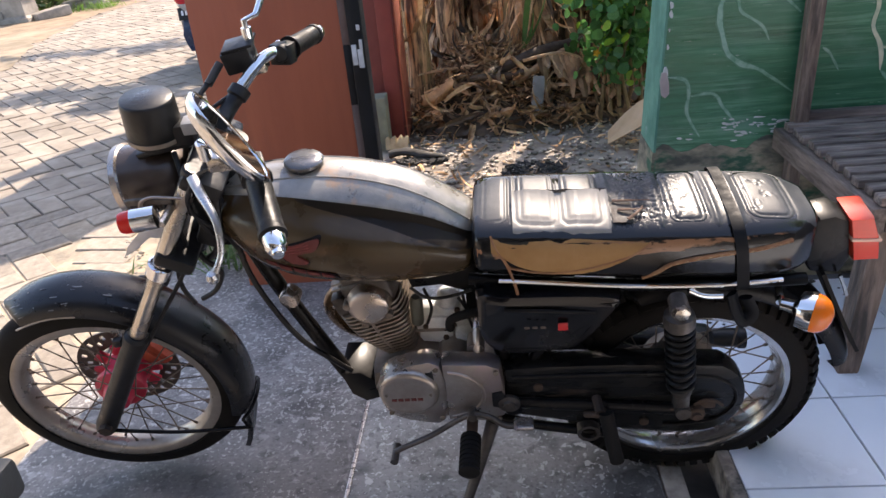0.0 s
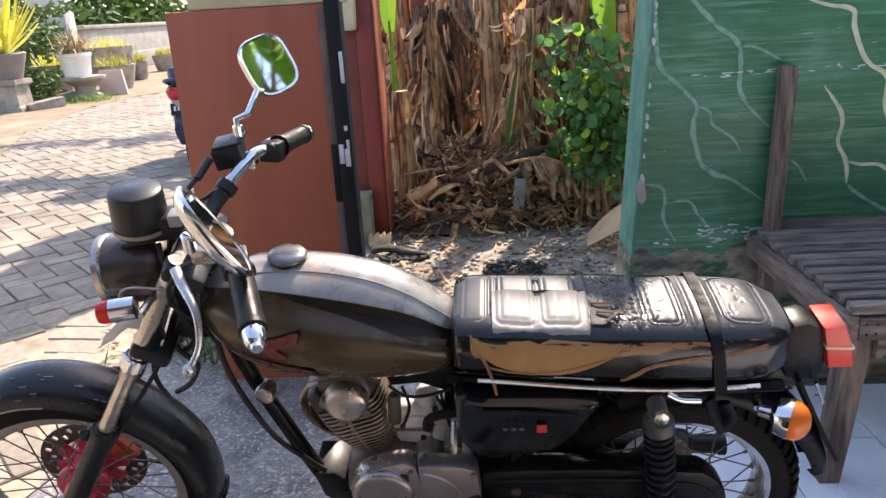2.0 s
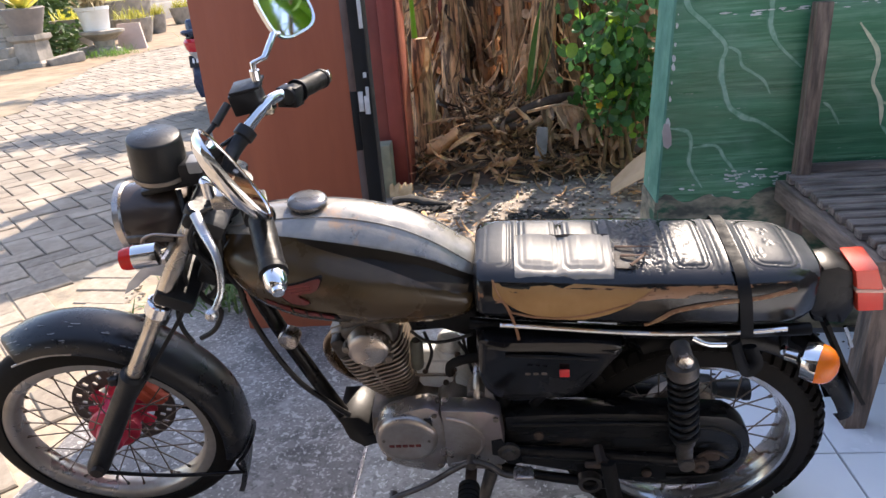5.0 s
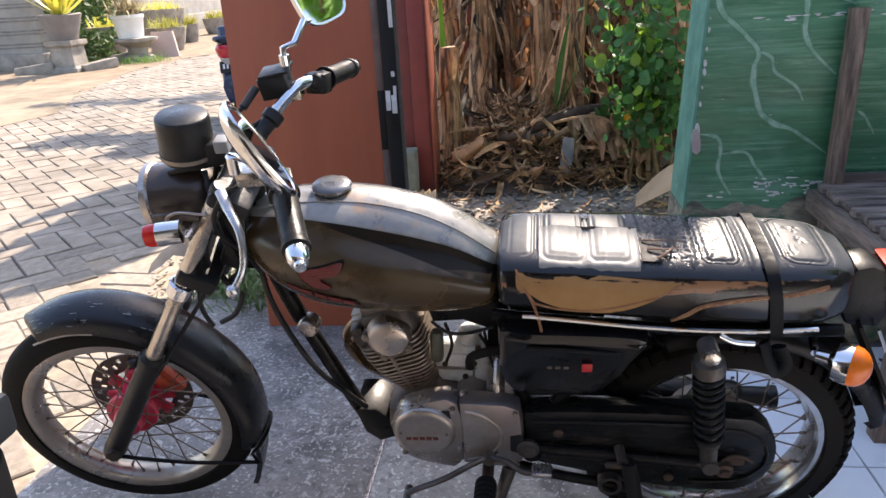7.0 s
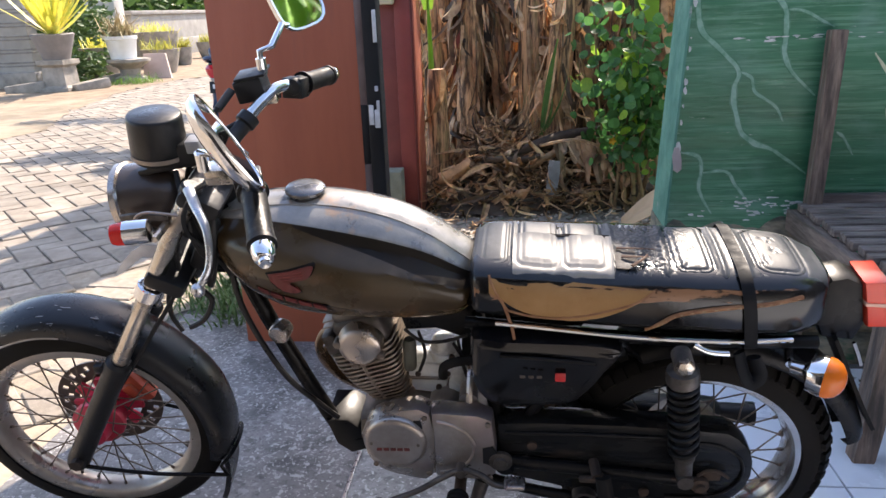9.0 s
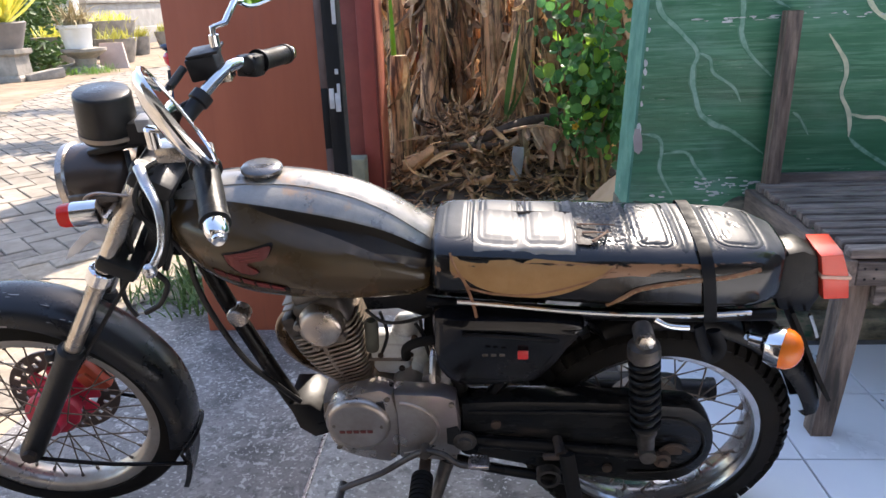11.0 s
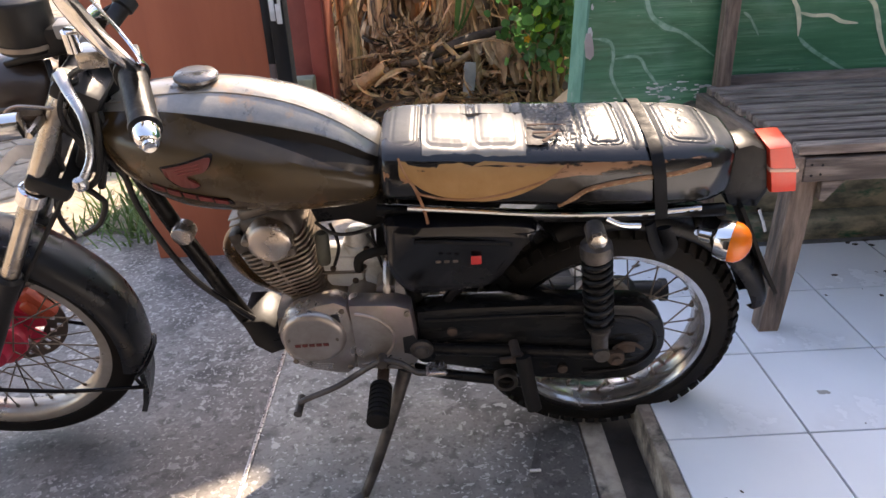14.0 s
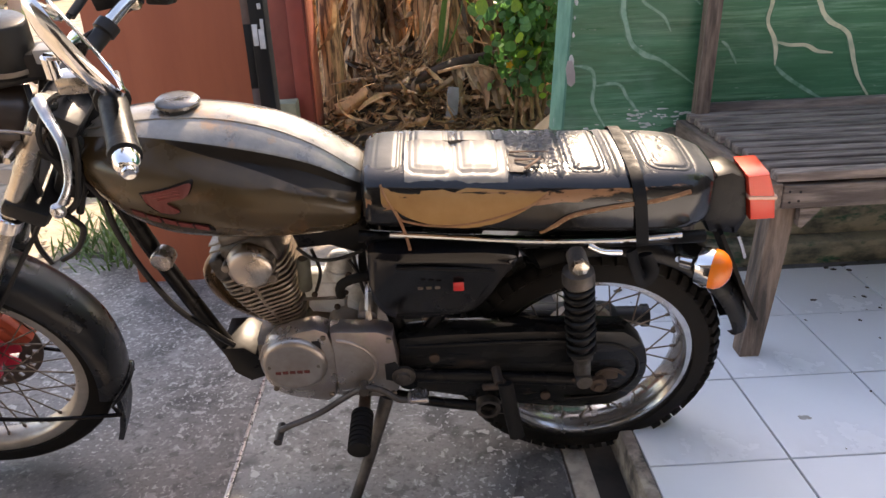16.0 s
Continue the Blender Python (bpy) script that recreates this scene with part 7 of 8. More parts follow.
for k in range(290):
    p = r.choice(tips) + Vector((r.gauss(0, 0.045), r.gauss(-0.03, 0.06), r.gauss(0, 0.05)))
    if k % 4 == 0:
        p = Vector((r.uniform(-0.36, 0.26), r.uniform(-0.16, 0.14), r.uniform(0.42, 1.22)))
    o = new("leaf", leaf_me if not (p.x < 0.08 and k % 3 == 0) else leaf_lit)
    o.parent = bush
    s = r.uniform(0.042, 0.085)
    o.matrix_basis = Matrix.LocRotScale(p, Euler((r.gauss(0.9, 0.45), r.gauss(0.25, 0.5), r.gauss(0.0, 0.9) + math.pi / 2 * r.choice((-1, 1, 0)))), (s, s, s))
# Inner leaves in a darker green, painted as if in shade.
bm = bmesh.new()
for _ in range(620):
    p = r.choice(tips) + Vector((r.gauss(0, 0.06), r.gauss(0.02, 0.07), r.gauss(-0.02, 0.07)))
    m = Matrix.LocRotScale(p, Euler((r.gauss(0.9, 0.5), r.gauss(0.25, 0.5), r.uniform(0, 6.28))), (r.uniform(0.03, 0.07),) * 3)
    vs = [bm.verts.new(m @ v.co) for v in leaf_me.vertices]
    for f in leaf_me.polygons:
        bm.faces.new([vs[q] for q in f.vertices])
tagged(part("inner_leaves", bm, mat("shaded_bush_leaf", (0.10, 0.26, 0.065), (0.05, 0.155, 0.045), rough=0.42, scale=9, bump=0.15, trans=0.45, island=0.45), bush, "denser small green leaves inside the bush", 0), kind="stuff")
# yellow flower on the bush
bm = bmesh.new()
for k in range(5):
    a = k * 1.257
    strip(bm, Vector((-0.22, 2.70, 0.34)), (math.cos(a), -0.4, math.sin(a)), (-math.sin(a), 0, math.cos(a)), 0.022, 0.017, 0.5, 3, 0.5)
tagged(finish("flower", bm, mat("yellow_petal", (0.75, 0.38, 0.02), rough=0.6, trans=0.3), None, "small yellow-orange flower low on the bush", 0), category="flower")

# banana plants beyond the added east wall, which the mirror shows
for kind_of, x, y, turn in (("banana_plant.016", 3.95, 0.15, 70), ("banana_plant.017", 4.2, 0.75, 200), ("banana_plant.019", 4.05, -0.5, 310), ("banana_plant.015", 4.7, 0.2, 140), ("banana_plant.016", 4.9, -0.7, 20), ("banana_plant.021", 5.0, 0.9, 250)):
    copy_thing(bpy.data.objects[kind_of], Matrix.Translation((x, y, GZ - 0.05)) @ Matrix.Rotation(math.radians(turn), 4, 'Z'))

for tx, ty, sd in ((4.3, -0.35, 71), (4.9, 0.75, 72)):
    tree = thing("tree", Matrix.Translation((tx, ty, GZ - 0.05)), "tall leafy green tree beyond the east wall", "tree")
    rt = random.Random(sd)
    bm = bmesh.new()
    tube(bm, [(0, 0, 0), (0.05, 0.03, 2.0), (-0.04, 0.0, 4.2), (0.0, 0.05, 6.0)], [0.12, 0.08, 0.03], 12, soft=4)
    part("trunk", bm, M_twig, tree, "grey-brown trunk")
    for k in range(7):
        a = k * 2.4
        bm = bmesh.new()
        tube(bm, [(0, 0, 3.2 + 0.35 * k), (0.5 * math.cos(a), 0.5 * math.sin(a), 3.7 + 0.35 * k), (1.0 * math.cos(a), 1.0 * math.sin(a), 3.9 + 0.4 * k)], [0.03, 0.008], 7, soft=3)
        part("limb", bm, M_twig, tree)
    bm = bmesh.new()
    for _ in range(900):
        a, q = rt.uniform(0, 6.28), rt.random() ** 0.6 * 1.3
        p = Vector((math.cos(a) * q, math.sin(a) * q, rt.uniform(2.9, 6.6)))
        if noise.noise(p * 1.5) < -0.12:
            continue
        strip(bm, p, (math.cos(a), math.sin(a), rt.uniform(-1.4, 0.2)), (-math.sin(a), math.cos(a), 0.2), rt.uniform(0.25, 0.55), rt.uniform(0.03, 0.07), rt.uniform(-0.7, 0.7), 4, 0.2)
    tagged(part("crown", bm, mat("long_green_leaf", (0.30, 0.48, 0.15), (0.17, 0.34, 0.09), rough=0.42, scale=4, trans=0.45, island=0.4), tree, "long narrow green leaves", 0), kind="stuff")

# dark foliage and fence that close the yard
bm = bmesh.new()
r = random.Random(21)
for _ in range(4200):
    x, y, z = r.uniform(-3.2, 3.6), r.uniform(6.2, 7.6), r.uniform(0, 2.3)
    a = r.uniform(0, 6.28)
    strip(bm, Vector((x, y, z)), (math.cos(a), r.uniform(-0.6, 0.2), r.uniform(-0.7, 0.5)), (r.uniform(-1, 1), r.uniform(-1, 1), 1), r.uniform(0.2, 0.6), r.uniform(0.05, 0.16), r.uniform(-0.8, 0.8), 3, 0.3)
tagged(finish("far_foliage", bm, M_dkleaf, None, "dark mixed foliage behind the banana plants", 0), category="foliage", kind="stuff")
structure("wall_yard", slab(-3.4, 4.2, 7.8, 7.95, GZ - 0.1, 1.9), M_bare, "dim old garden wall behind the plants")
# second maroon post and the strip on the maroon wall
structure("post", slab(-1.27, -1.15, 4.45, 4.57, GZ - 0.1, 2.4, bevel=0.006), M_maroon, "maroon painted post among the stems")
bm = slab(-1.452, -1.362, 2.775, 2.80, GZ - 0.1, 2.3, bevel=0.003)
part("board", bm, mat("redder_maroon_paint", (0.24, 0.042, 0.036), (0.19, 0.035, 0.03), rough=0.55, scale=4, bump=0.15), bpy.data.objects["wall_maroon"], "redder maroon board along the wall end")
# Thin brighter strip that paints sunlight onto the wall's end face.
bm = slab(-1.352, -1.344, 2.802, 3.098, GZ - 0.1, 2.3, bevel=0.002)
part("edge_face", bm, mat("sunlit_edge_colour", (0.56, 0.17, 0.10), (0.42, 0.11, 0.07), rough=0.55, scale=5), bpy.data.objects["wall_maroon"], "lighter strip with sunlight painted on the maroon wall's edge")
# white scraped patches on the black post
for z0, z1, x0, x1 in ((0.735, 0.80, -1.249, -1.233), (0.725, 0.785, -1.230, -1.213), (0.785, 0.815, -1.222, -1.212), (0.845, 0.862, -1.225, -1.214), (1.0, 1.10, -1.220, -1.208)):
    bm = slab(x0, x1, 0.8805, 0.8865, z0, z1, bevel=0.0008)
    part("scraped_patch", bm, mat("scraped_white_paint", (0.62, 0.62, 0.63), (0.45, 0.45, 0.46), rough=0.8, scale=30), post, "scraped white patch")
# grey lower stretches at the orange wall's edge
for z0, z1, col in ((-0.15, 0.60, (0.13, 0.085, 0.075)), (0.80, 1.24, (0.15, 0.10, 0.09))):
    bm = slab(-1.279, -1.254, 0.8955, 0.901, z0, z1, bevel=0.001)
    part("edge_strip", bm, mat("brownish_edge_paint%d" % (z0 > 0), col, rough=0.6, scale=9), wall_o, "dull brown strip along the wall's edge")
bm = slab(-1.279, -1.254, 0.8955, 0.901, 0.60, 0.80, bevel=0.001)
part("edge_strip", bm, M_black_post, wall_o, "black strip along the wall's edge")
# cream stone lying on a ledge of the maroon wall's near side
bm = slab(-1.56, -1.442, 2.70, 2.80, 1.125, 1.34, bevel=0.012)
for v in bm.verts:
    v.co.x += 0.05 * (v.co.z - 1.22)
part("corbel", bm, mat("cream_corbel", (0.62, 0.52, 0.36), (0.48, 0.38, 0.27), rough=0.85, scale=6, bump=0.3), bpy.data.objects["wall_maroon"], "cream stone corbel on the wall's face")
# block beside the maroon wall
bm = slab(-1.55, -1.435, 2.60, 2.74, GZ - 0.06, 0.20, bevel=0.006)
wobble(bm, 0.006, 7)
tagged(finish("concrete_block", bm, mat("mossy_block", (0.26, 0.26, 0.19), (0.17, 0.17, 0.13), rough=0.9, scale=9, bump=0.4, third=(0.55, 0.47, 0.22), tscale=5), None, "pale mossy concrete block leaning by the maroon wall"), category="block")
# curled cardboard
bm = bmesh.new()
rows = []
for i in range(10):
    t = i / 9
    rows.append([Vector((-0.20 + 0.27 * t + 0.03 * j / 6, 2.36 + 0.20 * j / 6 - 0.12 * t, GZ - 0.02 + 0.20 * t * (1 - 0.25 * (j / 6 - 0.5) ** 2) + 0.07 * math.sin(t * 2.4) * (j / 6) + 0.012 * math.sin(j * 1.3))) for j in range(7)])
loft(bm, rows, closed=False)
bm.normal_update() or bmesh.ops.solidify(bm, geom=list(bm.faces), thickness=0.004)
tagged(finish("cardboard_sheet", bm, mat("cardboard", (0.64, 0.43, 0.25), (0.52, 0.34, 0.19), rough=0.8, scale=6, bump=0.2), None, "curled brown sheet of dry palm bark by the wall"), category="sheet")
bm = bmesh.new()
tube(bm, [(-1.42, 2.42, GZ - 0.010), (-1.32, 2.43, GZ - 0.004), (-1.20, 2.37, GZ - 0.012), (-1.10, 2.36, GZ - 0.02)], [0.030, 0.036, 0.026, 0.014], 10, flat=0.7, soft=4)
wobble(bm, 0.008, 18, 2)
tagged(finish("charred_log", bm, M_char, None, "short charred black log lying on the earth"), category="log")
bm = bmesh.new()
g_ = [[Vector((-1.45 + 0.13 * i / 10, 2.54 + 0.09 * j / 8, GZ - 0.02 + 0.055 * math.sin(math.pi * j / 8) + 0.012 * math.sin(i * 2.1) * math.sin(math.pi * j / 8))) for j in range(9)] for i in range(11)]
A_ = [[bm.verts.new(p) for p in row] for row in g_]
for i in range(10):
    for j in range(8):
        bm.faces.new((A_[i][j], A_[i][j + 1], A_[i + 1][j + 1], A_[i + 1][j]))
bm.normal_update() or bmesh.ops.solidify(bm, geom=list(bm.faces), thickness=0.004)
wobble(bm, 0.006, 25, 5)
tagged(finish("dry_husk", bm, mat("pale_husk", (0.60, 0.42, 0.24), (0.40, 0.26, 0.14), rough=0.8, scale=14, bump=0.4), None, "pale crumpled husk beside a charred log"), category="husk")
# burnt patches, stones and scraps on the dirt
for x, y, sx, sy, seed in ((-0.62, 2.07, 0.16, 0.13, 1), (-1.22, 2.34, 0.13, 0.05, 2), (-1.0, 2.86, 0.10, 0.05, 3)):
    bm = bmesh.new()
    rr_ = random.Random(seed)
    for _ in range(160):
        a, q = rr_.uniform(0, 6.28), rr_.random() ** 0.6
        p = Vector((x + math.cos(a) * sx * q, y + math.sin(a) * sy * q, GZ - 0.030))
        s = rr_.uniform(0.008, 0.028)
        box(bm, p, (s * rr_.uniform(0.7, 2), s, s * 0.6), 0, Euler((rr_.uniform(-0.5, 0.5), rr_.uniform(-0.5, 0.5), rr_.uniform(0, 3))).to_matrix().to_4x4())
    tagged(finish("ash_patch", bm, M_char, None, "patch of black burnt litter on the earth", 0), category="ash", kind="stuff")
for name_, material, n_, lab, seed in (("gravel", M_stone, 1500, "pale gravel and rubble strewn over the earth", 31), ("leaf_scraps", M_dry, 330, "dry leaf scraps strewn over the earth", 32)):
    bm = bmesh.new()
    rr_ = random.Random(seed)
    for _ in range(n_):
        x, y = rr_.uniform(-1.42, 0.1), rr_.uniform(1.5, 2.95)
        if seed == 31:
            s = rr_.uniform(0.003, 0.018) * rr_.random() ** 0.5 + 0.002
            pebble(bm, (x, y, GZ - 0.036), s * rr_.uniform(0.8, 1.7), s, s * rr_.uniform(0.4, 0.8), rr_.uniform(0, 3))
        else:
            a = rr_.uniform(0, 6.28)
            strip(bm, Vector((x, y, GZ - 0.028)), (math.cos(a), math.sin(a), 0.1), (-math.sin(a), math.cos(a), 0), 0.02 + 0.12 * rr_.random() ** 2.5, rr_.uniform(0.004, 0.028), rr_.uniform(-1.6, 1.6), 4, 0.3, rr_.uniform(-1, 1))
    tagged(finish(name_, bm, material, None, lab, 0), category="litter", kind="stuff")

# ---- tall black box beside the camera's place ----
bm = slab(-1.44, -1.058, -1.62, -1.238, GZ, 0.93, bevel=0.006)
bin_ = tagged(finish("plastic_bin", bm, mat("matt_black_bin", (0.005, 0.005, 0.006), (0.009, 0.009, 0.010), spec=0.1, rough=0.6, scale=9, bump=0.1), None, "tall black plastic bin on the concrete"), category="bin")
bm = slab(-1.446, -1.052, -1.626, -1.232, 0.932, 0.956, bevel=0.004)
part("lid", bm, mat("dark_blue_lid", (0.008, 0.010, 0.013), (0.012, 0.015, 0.019), spec=0.25, rough=0.5, scale=9), bin_, "dark blue-black lid")

# ---- the lane: earth verge, planters, walls ----
M_grass = mat("grass", (0.16, 0.30, 0.05), (0.10, 0.21, 0.035), rough=0.6, scale=8, trans=0.35)
M_yellow = mat("yellow_agave_leaf", (0.80, 0.68, 0.10), (0.45, 0.50, 0.08), rough=0.45, scale=7, trans=0.35)
M_moss = mat("yellow_green_succulent", (0.52, 0.46, 0.09), (0.33, 0.34, 0.07), rough=0.7, scale=9, trans=0.3)
M_pot = mat("weathered_concrete_pot", (0.36, 0.315, 0.265), (0.20, 0.18, 0.155), rough=0.9, scale=4, bump=0.4, bscale=15, third=(0.18, 0.17, 0.15), tscale=2)
M_wallg = mat("grey_garden_wall", (0.36, 0.335, 0.30), (0.27, 0.25, 0.225), rough=0.9, scale=2, bump=0.3, bscale=12)
def ragged(pts, z, amp, seed):
    """A flat patch of ground with an uneven outline."""
    bm = bmesh.new()
    P = smooth_path([(x, y, 0) for x, y in pts] + [(*pts[0], 0)], 14)[:-1]
    bm.faces.new([bm.verts.new((p.x + amp * noise.noise(Vector((p.x * 2.1, p.y * 2.1, seed))) + amp * 0.4 * noise.noise(Vector((p.x * 9, p.y * 9, seed))), p.y + amp * noise.noise(Vector((p.x * 2.3, p.y * 2.3, seed + 7))), z)) for p in P])
    bmesh.ops.triangulate(bm, faces=bm.faces)
    return bm


bm = ragged(((-5.85, 14.0), (-7.35, 13.0), (-7.45, 10.6), (-7.05, 8.9), (-7.4, 7.9), (-12, 6.5), (-16, 12), (-14, 24), (-6.5, 24)), GZ + 0.0025, 0.14, 3)
structure("verge", bm, M_earth, "dusty brown earth verge of the lane")
bm = ragged(((-6.1, 6.3), (-6.9, 8.1), (-7.2, 8.7), (-8.0, 9.0), (-11.5, 8.6), (-11.5, 4.5), (-7.1, 4.5)), GZ + 0.005, 0.10, 5)
structure("apron", bm, mat("pale_concrete", (0.31, 0.245, 0.165), (0.25, 0.195, 0.13), rough=0.9, scale=4, third=(0.18, 0.14, 0.09), tscale=0.9, tlo=0.5, thi=0.62), "pale concrete apron beside the lane")


def tuft(bm, x, y, z, n, h, w, rr_, spread=0.6, curl=0.8):
    for _ in range(n):
        a = rr_.uniform(0, 6.28)
        q = rr_.uniform(0, spread)
        strip(bm, Vector((x + rr_.gauss(0, w), y + rr_.gauss(0, w), z)), (math.cos(a) * q, math.sin(a) * q, 1), (-math.sin(a), math.cos(a), 0), h * rr_.uniform(0.4, 1.1), h * 0.055, rr_.uniform(0, curl), 4, 0.2)


# banded gate pillar
pillar = tagged(finish("gate_pillar", slab(-11.4, -9.85, 11.9, 13.2, GZ - 0.05, 2.6, bevel=0.02), M_wallg, None, "pale banded masonry gate pillar beside the lane"), category="pillar")
# Dark bands paint the shade in the pillar's horizontal grooves.
for k in range(9):
    z = 0.32 + k * 0.24
    for dz in (0, 0.06):
        bm = slab(-11.42, -9.835, 11.885, 13.215, z + dz, z + dz + 0.03, bevel=0.004)
        part("band", bm, mat("groove_shade", (0.24, 0.22, 0.20), rough=0.9, scale=6), pillar, "dark band for the shade of a groove")
bm = slab(-11.5, -9.76, 11.78, 13.3, GZ - 0.05, 0.22, bevel=0.03)
part("plinth", bm, M_pot, pillar, "plain plinth")


def pot(x, y, z, prof, material, label, name="flower_pot", n=20, square=False):
    bm = bmesh.new()
    lathe(bm, prof, (x, y, z), (0, 0, 1), 4 if square else n)
    wobble(bm, 0.012, 3, x)
    return tagged(finish(name, bm, material, None, label), category="pot", group="lane planters")


pot(-8.85, 11.1, GZ, [(0, 0.38), (0.06, 0.38), (0.10, 0.30), (0.42, 0.28), (0.46, 0.36), (0.54, 0.36)], M_pot, "square weathered concrete pedestal", "pedestal", square=True)
pot(-8.85, 11.1, 0.475, [(0, 0.22), (0.36, 0.34), (0.42, 0.36), (0.44, 0.33), (0.40, 0.30)], mat("grey_black_pot", (0.17, 0.15, 0.14), (0.24, 0.21, 0.19), rough=0.8, scale=5), "dark grey pot on a pedestal")
agave = thing("agave", Matrix.Translation((-8.85, 11.1, 0.85)), "yellow striped agave in a grey pot", "agave")
rr_ = random.Random(3)
for k in range(46):
    a = 6.28 * k / 46 * 5.3
    bm = bmesh.new()
    el = rr_.uniform(0.35, 2.6)
    strip(bm, Vector((0, 0, 0)), (math.cos(a), math.sin(a), el), (-math.sin(a), math.cos(a), 0), rr_.uniform(0.85, 1.25), 0.10, rr_.uniform(-0.35, 0.05), 6, 0.35)
    part("leaf", bm, M_yellow, agave)
pot(-8.40, 12.72, GZ, [(0, 0.30), (0.08, 0.30), (0.12, 0.18), (0.24, 0.20), (0.38, 0.41), (0.43, 0.41), (0.44, 0.3)], M_pot, "stone bowl on a foot", "stone_bowl")
pot(-8.50, 12.74, 0.36, [(0, 0.24), (0.36, 0.29), (0.38, 0.31), (0.44, 0.31), (0.44, 0.27), (0.40, 0.26)], mat("white_plastic_pot", (0.80, 0.79, 0.76), (0.70, 0.69, 0.66), rough=0.5, scale=4), "white plastic pot in a stone bowl")
bm = bmesh.new()
rr_ = random.Random(4)
tuft(bm, -8.52, 12.75, 0.72, 130, 0.62, 0.12, rr_, 1.1, 2.0)
tagged(finish("dry_shrub", bm, mat("dry_straw", (0.46, 0.38, 0.22), (0.34, 0.27, 0.15), rough=0.8), None, "dry straw-coloured shrub in a white pot", 0), category="shrub")
bm = slab(-8.42, -7.95, 13.16, 13.22, GZ - 0.3, 0.42)
for v in bm.verts:
    v.co.y += (v.co.z + 0.07) * 0.45
    v.co.x += (0.42 - v.co.z) * 0.35 * (1 if v.co.x > -8.2 else 0.3)
tagged(finish("stone_slab", bm, mat("pinkish_slab", (0.56, 0.42, 0.36), (0.48, 0.36, 0.31), rough=0.9, scale=4), None, "pinkish stone slab leaning on a planter"), category="slab")
for x, y, r0, h in ((-8.71, 14.7, 0.42, 0.52), (-9.7, 14.0, 0.40, 0.62), (-10.0, 17.0, 0.66, 0.86), (-9.35, 17.3, 0.24, 0.45), (-9.98, 20.5, 0.34, 0.46)):
    pot(x, y, GZ, [(0, r0 * 0.72), (h * 0.3, r0 * 0.85), (h * 0.82, r0), (h, r0 * 1.04), (h, r0 * 0.9), (h * 0.94, r0 * 0.85)], M_pot, "large weathered stone planter with succulents", "stone_planter")
    bm = bmesh.new()
    rr_ = random.Random(int(x * 10) % 97)
    tuft(bm, x, y, GZ + h - 0.06, 150, 0.34, r0 * 0.42, rr_, 1.2, 0.6)
    tagged(finish("succulent", bm, M_moss if int(y * 10) % 2 else M_yellow, None, "yellow-green succulents filling a stone planter", 0), category="plant", group="lane planters", kind="stuff")
for x, y, s in ((-9.4, 11.05, 0.5), (-8.45, 11.3, 0.42), (-8.75, 12.75, 0.3)):
    bm = bmesh.new()
    box(bm, (x, y, GZ + 0.06), (s * 1.5, s * 0.9, 0.17), 0.03, Euler((0.05, 0.1, x)).to_matrix().to_4x4())
    wobble(bm, 0.03, 4, x)
    tagged(finish("edging_stone", bm, M_pot, None, "rough pale edging stone beside the lane"), category="stone")
bm = bmesh.new()
rr_ = random.Random(6)
for _ in range(14):
    tuft(bm, rr_.uniform(-8.5, -7.7), rr_.uniform(11.7, 12.4), GZ, 16, 0.2, 0.12, rr_, 1.2, 1.2)
tuft(bm, -7.2, 14.9, GZ, 60, 0.28, 0.25, rr_, 1.0, 1.2)
tagged(finish("grass", bm, M_grass, None, "green grass tufts along the verge", 0), category="grass", kind="stuff")
# hedge and shrubs behind the planters
for name_, x0, x1, y0, y1, z1, n_, material, sd, lab in (("shrub", -10.2, -9.0, 12.2, 13.6, 1.4, 1500, M_dkleaf, 5, "dark green shrub between the planters"), ("shrub", -12.2, -10.2, 15.2, 18.0, 1.9, 2400, M_dkleaf, 6, "dark green shrubs behind the planters"), ("hedge", -19, -12.9, 19.0, 34.0, 5.0, 15000, mat("sunlit_hedge_leaf", (0.11, 0.20, 0.045), (0.06, 0.12, 0.03), rough=0.6, scale=1, trans=0.3), 7, "tall green trees and hedge beyond the wall")):
    bm = bmesh.new()
    rr_ = random.Random(sd)
    for _ in range(n_):
        x, y, z = rr_.uniform(x0, x1), rr_.uniform(y0, y1), rr_.uniform(0, 1) ** 0.8 * z1
        if noise.noise(Vector((x * 0.9, y * 0.9, z * 1.1))) < -0.15 and z > 0.4 * z1:
            continue
        a = rr_.uniform(0, 6.28)
        s = 0.16 if z1 < 3 else 0.34
        strip(bm, Vector((x, y, z + GZ)), (math.cos(a), math.sin(a), rr_.uniform(-0.5, 0.8)), (rr_.uniform(-1, 1), rr_.uniform(-1, 1), 0.5), s * rr_.uniform(0.6, 1.3), s * rr_.uniform(0.35, 0.6), rr_.uniform(-0.6, 0.6), 3, 0.3)
    tagged(finish(name_, bm, material, None, lab, 0), category="shrub", kind="stuff")
# far garden wall with a ledge, and a pale pier
bm = slab(-12.35, -12.1, 19.5, 36.0, GZ - 0.1, 1.22, bevel=0.02)
fwall = structure("wall_lane", bm, M_wallg, "grey rendered garden wall along the lane")
fwall.matrix_world = Matrix.Translation((-12.1, 24.0, 0)) @ Matrix.Rotation(radians(4.4), 4, 'Z') @ Matrix.Translation((12.1, -24.0, 0))
bm = slab(-12.42, -12.02, 19.4, 36.1, 1.22, 1.34, bevel=0.02)
part("coping", bm, M_wallg, fwall)
bm = slab(-12.1, -11.85, 19.5, 36.0, GZ - 0.1, 0.46, bevel=0.03)
part("footing", bm, M_wallg, fwall)
